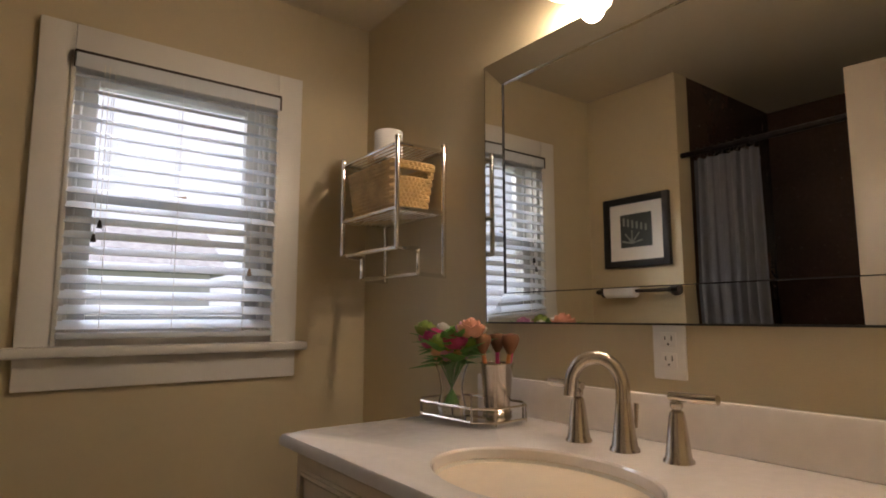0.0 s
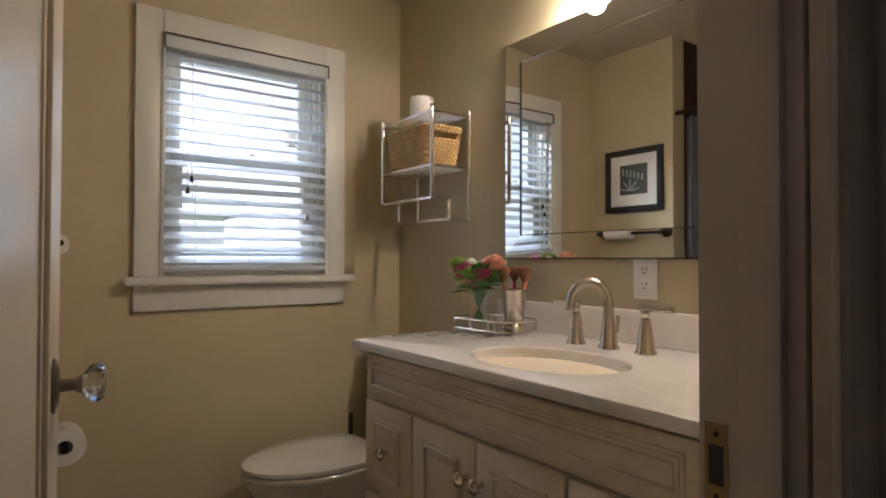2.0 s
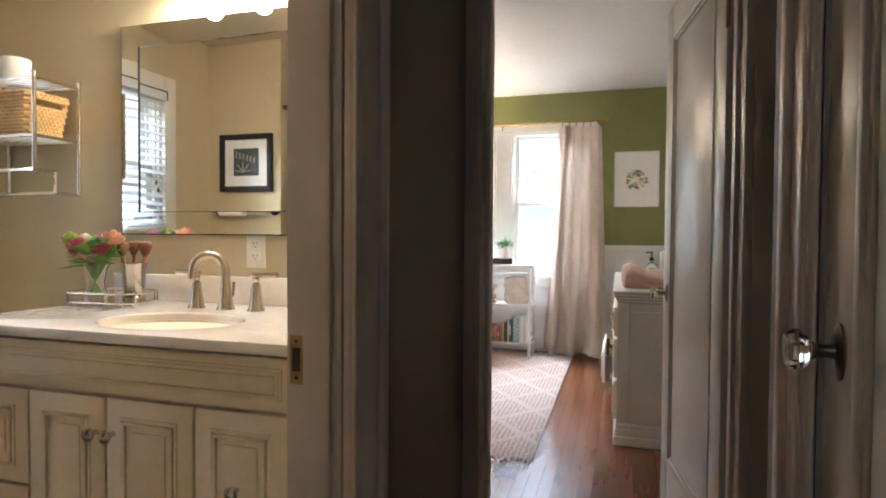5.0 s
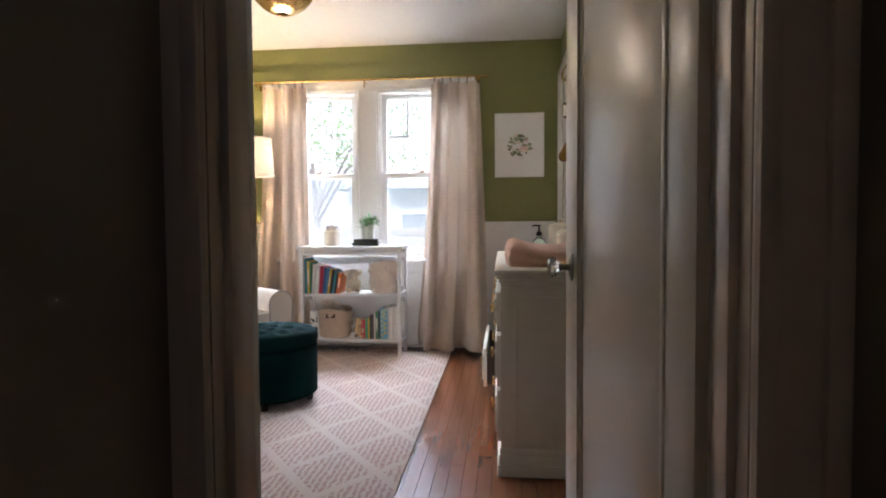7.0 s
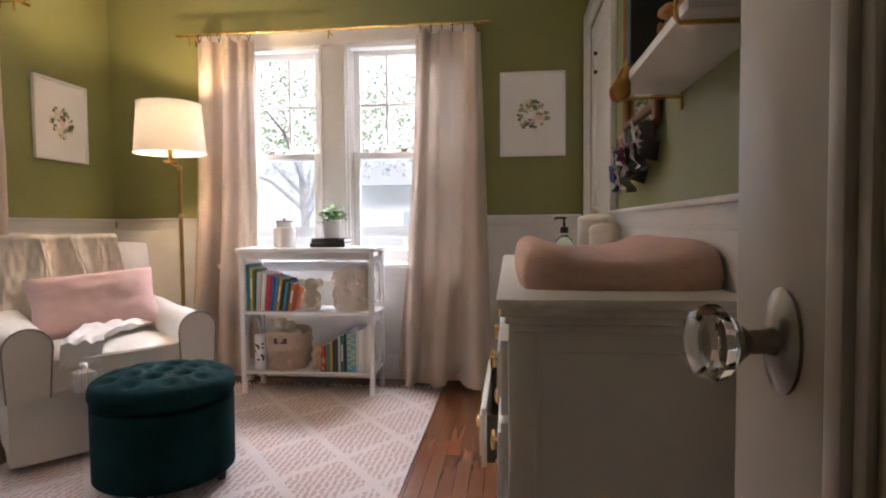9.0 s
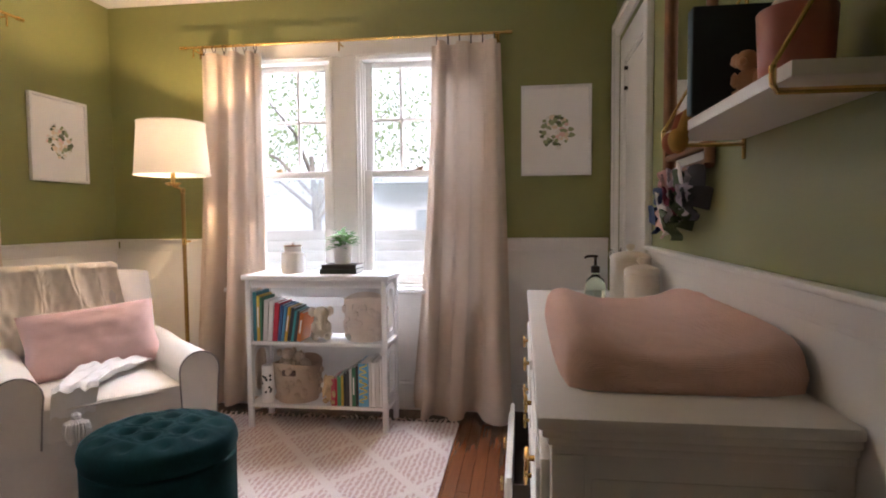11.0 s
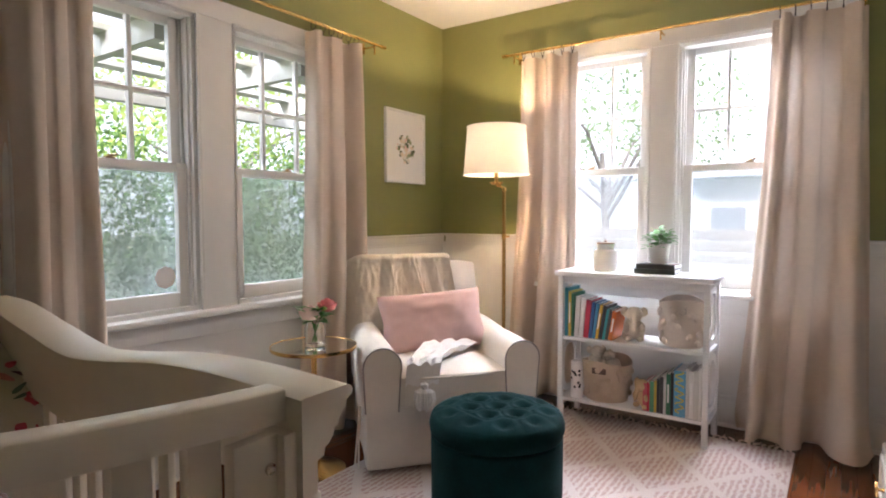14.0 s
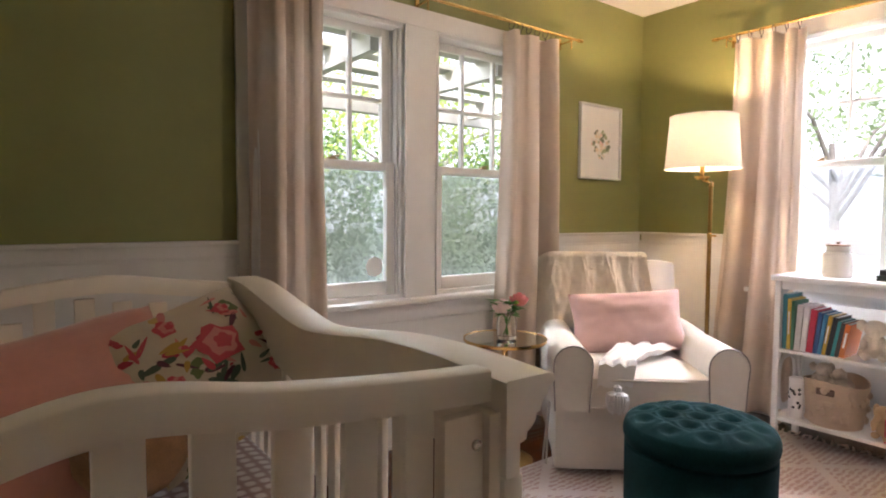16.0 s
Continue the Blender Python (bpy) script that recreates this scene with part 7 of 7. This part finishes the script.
def smooth_line(keys, t):
    """A smooth curve through the keys."""
    for i in range(len(keys) - 1):
        (t0, z0), (t1, z1) = keys[i], keys[i + 1]
        if t <= t1 or i == len(keys) - 2:
            q = min(1.0, max(0.0, (t - t0) / (t1 - t0)))
            ta, za = keys[max(i - 1, 0)]
            tb, zb = keys[min(i + 2, len(keys) - 1)]
            m0, m1 = (z1 - za) / (t1 - ta) * (t1 - t0), (zb - z0) / (tb - t0) * (t1 - t0)
            return (2 * q ** 3 - 3 * q * q + 1) * z0 + (q ** 3 - 2 * q * q + q) * m0 + (-2 * q ** 3 + 3 * q * q) * z1 + (q ** 3 - q * q) * m1
    return keys[-1][1]


def rail_sweep(name, axis, fixed, span, top, section, n=48):
    """A curved rail: the section (offset across, drop from the top line) swept along the span."""
    bm = bmx()
    rows = []
    for k in range(n + 1):
        a = span[0] + (span[1] - span[0]) * k / n
        z = smooth_line(top, a)
        rows.append([bm.verts.new((a, fixed + o_, z + d_) if axis == "x" else (fixed + o_, a, z + d_)) for o_, d_ in section])
    for q, w in zip(rows, rows[1:]):
        for k in range(len(q)):
            bm.faces.new((q[k], q[(k + 1) % len(q)], w[(k + 1) % len(q)], w[k]))
    bm.faces.new(rows[0]), bm.faces.new(rows[-1][::-1])
    bmesh.ops.recalc_face_normals(bm, faces=bm.faces)
    return part(name, bm, CRIBWHITE, cr, angle=50)


side_top = [(CY0, 0.882), (1.0, 0.890), (1.2, 0.882), (1.40, 0.858), (1.58, 0.846), (1.80, 0.880), (2.02, 0.918), (CY1, 0.924)]
end_top = [(CX0, 0.905), (1.85, 0.950), (2.05, 0.924), (2.25, 0.904), (CX1, 0.892)]
back_top = [(CX0, 0.915), (2.0, 0.955), (2.25, 0.928), (CX1, 0.905)]
# wide flat top, rounded nose, stepped ogee under the overhang, deep inner face
moulded = [(0.0, -0.155), (0.0, -0.003), (0.004, 0.0), (0.098, 0.0), (0.106, -0.004), (0.110, -0.011), (0.107, -0.018), (0.098, -0.022), (0.094, -0.024), (0.094, -0.034), (0.086, -0.040), (0.078, -0.050), (0.075, -0.060), (0.067, -0.062), (0.064, -0.074), (0.054, -0.084), (0.046, -0.088), (0.044, -0.100), (0.030, -0.104), (0.030, -0.155)]
rail_sweep("side_rail", "y", CX1 - 0.055, (CY0 + 0.008, CY1), side_top, moulded)
rail_sweep("side_rail", "y", CX0 + 0.055, (CY0 + 0.008, CY1), side_top, [(-o_, d_) for o_, d_ in moulded[::-1]])
board = [(-0.023, -0.052), (-0.023, -0.006), (-0.018, -0.001), (0.018, -0.001), (0.023, -0.006), (0.023, -0.052)]
rail_sweep("end_rail", "x", CY0 + 0.066, (CX0 + 0.056, CX1 - 0.056), end_top, board)
rail_sweep("end_rail", "x", CY1 - 0.040, (CX0 + 0.056, CX1 - 0.056), back_top, board)
for x, s in ((CX0 + 0.033, 1), (CX1 - 0.033, -1)):
    for y in (CY0 + 0.046, CY1 - 0.040):
        h = smooth_line(side_top, y) - 0.158
        p = part("post", box(bmx(), (x - 0.021, y - 0.034, 0.0), (x + 0.021, y + 0.034, h), 0.005), CRIBWHITE, cr)
        part("corner_block", box(bmx(), (x + s * 0.022, y - 0.026, 0.0), (x + s * 0.046, y + 0.026, 0.832), 0.003), CRIBWHITE, cr)
        part("panel", box(bmx(), (x + s * 0.046, y - 0.012, 0.28), (x + s * 0.122, y + 0.012, 0.834), 0.002), CRIBWHITE, cr)
        for z in (0.785, 0.36):
            bm = lathe(bmx(), [(0.001, 0.0), (0.009, 0.0), (0.009, 0.004), (0.006, 0.002), (0.001, 0.002)], n=14)
            part("bolt", bm, NICKEL, p, "steel bolt head", m=pose(x + s * 0.062, y - 0.0125, z, 90, 0, 0))
for x in (CX1 - 0.040, CX0 + 0.040):
    part("lower_rail", box(bmx(), (x - 0.014, CY0 + 0.07, 0.26), (x + 0.014, CY1 - 0.07, 0.32), 0.004), CRIBWHITE, cr)
    for k in range(17):
        y = CY0 + 0.115 + k * 0.0725
        part("slat", box(bmx(), (x - 0.008, y - 0.018, 0.31), (x + 0.008, y + 0.018, smooth_line(side_top, y) - 0.12), 0.003), CRIBWHITE, cr)
for y in (CY0 + 0.066, CY1 - 0.040):
    part("lower_rail", box(bmx(), (CX0 + 0.07, y - 0.014, 0.26), (CX1 - 0.08, y + 0.014, 0.32), 0.004), CRIBWHITE, cr)
    for k in range(5):
        x = CX0 + 0.205 + k * 0.098
        part("slat", box(bmx(), (x - 0.026, y - 0.008, 0.31), (x + 0.026, y + 0.008, smooth_line(end_top, x) - 0.05), 0.003), CRIBWHITE, cr)


def gingham():
    m = weave("plaid_sheet", (0.7, 0.62, 0.58), 0.9, 500, 0.2)
    n, l = m.node_tree.nodes, m.node_tree.links
    tc, vo = n.new("ShaderNodeTexCoord"), []
    for d in ("X", "Y"):
        w = n.new("ShaderNodeTexWave")
        w.bands_direction = d
        w.inputs["Scale"].default_value, w.inputs["Distortion"].default_value = 8.0, 0.3
        l.new(tc.outputs["Object"], w.inputs[0])
        vo.append(w)
    mul = n.new("ShaderNodeMath")
    mul.operation = "MULTIPLY"
    l.new(vo[0].outputs[1], mul.inputs[0]), l.new(vo[1].outputs[1], mul.inputs[1])
    r = n.new("ShaderNodeValToRGB")
    r.color_ramp.elements[0].color, r.color_ramp.elements[1].color = (0.36, 0.24, 0.20, 1), (0.78, 0.72, 0.68, 1)
    r.color_ramp.elements[1].position = 0.45
    l.new(mul.outputs[0], r.inputs[0]), l.new(r.outputs[0], n["Principled BSDF"].inputs["Base Color"])
    return m


mt = thing("crib_mattress", "crib mattress in a pink plaid sheet", "mattress", ((CX0 + CX1) / 2, (CY0 + CY1) / 2, 0.30))
part("sheet", soft_box(0.66, 1.27, 0.14, 0.006), gingham(), mt, m=pose(0, 0, 0.07))


def floral_cloth():
    m = weave("floral_print_cloth", (0.7, 0.62, 0.5), 0.85, 600, 0.2)
    n, l = m.node_tree.nodes, m.node_tree.links
    tc, wp = n.new("ShaderNodeTexCoord"), n.new("ShaderNodeTexNoise")
    wp.inputs["Scale"].default_value = 14
    l.new(tc.outputs["Object"], wp.inputs[0])
    mixv = n.new("ShaderNodeMix")
    mixv.data_type = "RGBA"
    mixv.inputs["Factor"].default_value = 0.12
    l.new(tc.outputs["Object"], mixv.inputs["A"]), l.new(wp.outputs[1], mixv.inputs["B"])
    vo = n.new("ShaderNodeTexVoronoi")
    vo.inputs["Scale"].default_value = 26
    l.new(mixv.outputs["Result"], vo.inputs[0])
    hue = n.new("ShaderNodeValToRGB")
    hue.color_ramp.interpolation = "CONSTANT"
    cols = [(0.0, (0.56, 0.47, 0.35)), (0.30, (0.42, 0.05, 0.08)), (0.45, (0.56, 0.47, 0.35)), (0.60, (0.13, 0.16, 0.06)), (0.72, (0.60, 0.25, 0.22)), (0.84, (0.55, 0.36, 0.10)), (0.92, (0.12, 0.04, 0.07))]
    while len(hue.color_ramp.elements) < len(cols):
        hue.color_ramp.elements.new(0.5)
    for e, (p, c) in zip(hue.color_ramp.elements, cols):
        e.position, e.color = p, (*c, 1)
    sepc = n.new("ShaderNodeSeparateColor")
    l.new(vo.outputs["Color"], sepc.inputs[0]), l.new(sepc.outputs[0], hue.inputs[0])
    lt = n.new("ShaderNodeMath")
    lt.operation = "LESS_THAN"
    lt.inputs[1].default_value = 0.42
    l.new(vo.outputs["Distance"], lt.inputs[0])
    mx = n.new("ShaderNodeMix")
    mx.data_type = "RGBA"
    mx.inputs["A"].default_value = (0.56, 0.47, 0.35, 1)
    l.new(lt.outputs[0], mx.inputs["Factor"]), l.new(hue.outputs[0], mx.inputs["B"]), l.new(mx.outputs["Result"], n["Principled BSDF"].inputs["Base Color"])
    return m


FLORAL = floral_cloth()
fp = thing("floral_pillow", "square floral print pillow leaning in the crib", "pillow")
fp.matrix_world = pose(2.215, 1.85, 0.690, -48, -16, 14) @ Matrix.Scale(1.12, 4)
part("cover", cushion(bmx(), 0.43, 0.42, 0.15, 22, 0.008, 1.0), FLORAL, fp)
ROSE, DKLEAF = tint("rose_print", (0.50, 0.07, 0.09), 0.85), tint("leaf_print", (0.07, 0.10, 0.07), 0.85)
PINKROSE, OCHRE = tint("pink_rose_print", (0.58, 0.22, 0.20), 0.85), tint("ochre_print", (0.42, 0.26, 0.06), 0.85)


def print_shape(name, cx_, cz_, pts, material, lift):
    """A flat printed shape laid on the pillow's swelling face."""
    bm = bmx()
    vs = []
    for px, pz in pts:
        a, b = 2 * (cx_ + px) / 0.43, 2 * (cz_ + pz) / 0.42
        e = max(0.0, (1 - min(1, abs(a)) ** 4) * (1 - min(1, abs(b)) ** 4)) ** 0.55
        vs.append(bm.verts.new((cx_ + px, -(0.075 * e + 0.005 + lift), cz_ + pz)))
    bm.faces.new(vs)
    part(name, bm, material, fp, smooth=False)


rnd = random.Random(21)
for cx_, cz_, r in ((0.045, 0.02, 0.056), (-0.10, -0.03, 0.024), (-0.085, -0.085, 0.022), (0.13, -0.10, 0.018), (0.11, 0.11, 0.020), (-0.04, 0.12, 0.026), (0.0, -0.11, 0.020)):
    for ring in range(3):
        n = 14
        rr = r * (1 - 0.3 * ring)
        print_shape("flower_print", cx_ + 0.006 * ring, cz_, [(rr * (1 + 0.18 * math.sin(5 * q + ring)) * math.cos(q), rr * (1 + 0.18 * math.sin(5 * q + ring)) * math.sin(q)) for q in [2 * math.pi * i / n for i in range(n)]], (ROSE, PINKROSE, ROSE)[ring], 0.0006 * ring)
PLUM = tint("plum_print", (0.10, 0.03, 0.05), 0.85)
for k in range(64):
    a, l, w = rnd.uniform(0, 6.28), rnd.uniform(0.014, 0.036), rnd.uniform(0.004, 0.009)
    cx_, cz_ = rnd.uniform(-0.155, 0.155), rnd.uniform(-0.155, 0.155)
    c_, s_ = math.cos(a), math.sin(a)
    leaf = [(l * math.cos(q), w * math.sin(q) * (1 - 0.5 * math.cos(q))) for q in [2 * math.pi * i / 10 for i in range(10)]]
    print_shape("leaf_print", cx_, cz_, [(x * c_ - z * s_, x * s_ + z * c_) for x, z in leaf], (DKLEAF, DKLEAF, OCHRE, PINKROSE, PLUM, ROSE, DKLEAF)[k % 7], -0.0012 + 0.00002 * k)
pp = thing("pink_pillow", "large blush pink pillow leaning in the crib", "pillow")
pp.matrix_world = pose(1.90, 1.86, 0.635, -50, -12, 4) @ Matrix.Scale(1.12, 4)
part("cover", cushion(bmx(), 0.50, 0.48, 0.17, 22, 0.008, 5.0), tint("blush_satin", (0.58, 0.26, 0.20), 0.5, sheen=0.5), pp)
rp = thing("round_pillow", "small tan woven round pillow in the crib", "pillow")
rp.matrix_world = pose(2.0, 1.64, 0.600, -40, 0, 5)
part("cover", ball(bmx(), (0, 0, 0), 0.125, 3, 1, 0.45, 1, 0.05), mat("tan_boucle", (0.35, 0.20, 0.10), 0.95, 0, 60, 0.35, 0.7, 300), rp)

# ceiling light of gold petals
cl = thing("ceiling_light", "gold sunburst petal ceiling light, lit", "ceiling lamp", (3.66, 1.09, NCEIL))
part("canopy", lathe(bmx(), [(0.001, 0), (0.07, 0), (0.06, -0.02), (0.015, -0.03), (0.012, -0.16), (0.001, -0.16)], n=28), BRASS, cl)
for ring, (n, r0, r1, z) in enumerate(((18, 0.03, 0.21, -0.27), (18, 0.03, 0.17, -0.31))):
    for k in range(n):
        a = 2 * math.pi * (k + 0.5 * ring) / n
        c, s = math.cos(a), math.sin(a)
        bm = sheet(bmx(), lambda u, v: (lambda r, w: (r * c - w * s, r * s + w * c, z + 0.10 * u * u + 0.03 * (2 * v - 1) ** 2 * u))(r0 + (r1 - r0) * u, (v - 0.5) * 0.052 * math.sin(math.pi * (0.12 + 0.80 * u))), 6, 4)
        part("petal", thick(bm, 0.0015), BRASS, cl)
part("bulb", ball(bmx(), (0, 0, -0.20), 0.035, 2), GLASSGLOW, cl)
lamp("ceiling_bulb", "POINT", Matrix.Translation((3.66, 1.09, NCEIL - 0.37)), 6.5, (1.0, 0.80, 0.58), radius=0.09)


# ---------------- floor strips ----------------
rnd = random.Random(21)
w, L0, L1, gap = 0.0575, WX - 0.118, EX, 0.0007
shared = {}


def strip_mesh(length):
    key = round(length, 2)
    if key not in shared:
        bm = bmx()
        box(bm, (0, 0, -0.016), (key - gap, w - gap, 0.0))
        top = [v for v in bm.verts if v.co.z > -0.001]
        for v in top:
            v.co.x += 0.0004 if v.co.x < 0.01 else -0.0004
            v.co.y += 0.0004 if v.co.y < 0.01 else -0.0004
        me = bpy.data.meshes.new("plank")
        bm.to_mesh(me)
        bm.free()
        me.materials.append(OAK)
        shared[key] = me
    return shared[key]


y = SY + 0.001
while y < 0.60:
    x = L0 - rnd.uniform(0, 1.0)
    while x < L1 - 0.02:
        l = rnd.choice((0.72, 0.96, 1.20, 1.44))
        a, b = max(x, L0), min(x + l, L1)
        if b - a > 0.05:
            p = new("plank", strip_mesh(b - a))
            p.parent = floor
            p.location = (a, y, 0)
        x += l
    y += w
rest = bmx()
while y < NY - 0.03:
    x = L0 - rnd.uniform(0, 1.0)
    while x < L1 - 0.02:
        l = rnd.choice((0.96, 1.20, 1.44))
        a, b = max(x, L0), min(x + l, L1)
        if b - a > 0.05:
            box(rest, (a, y, -0.016), (b - gap, y + w - gap, 0.0))
        x += l
    y += w
tagged(part("plank_rest", rest, OAK, floor, smooth=False), kind="stuff")
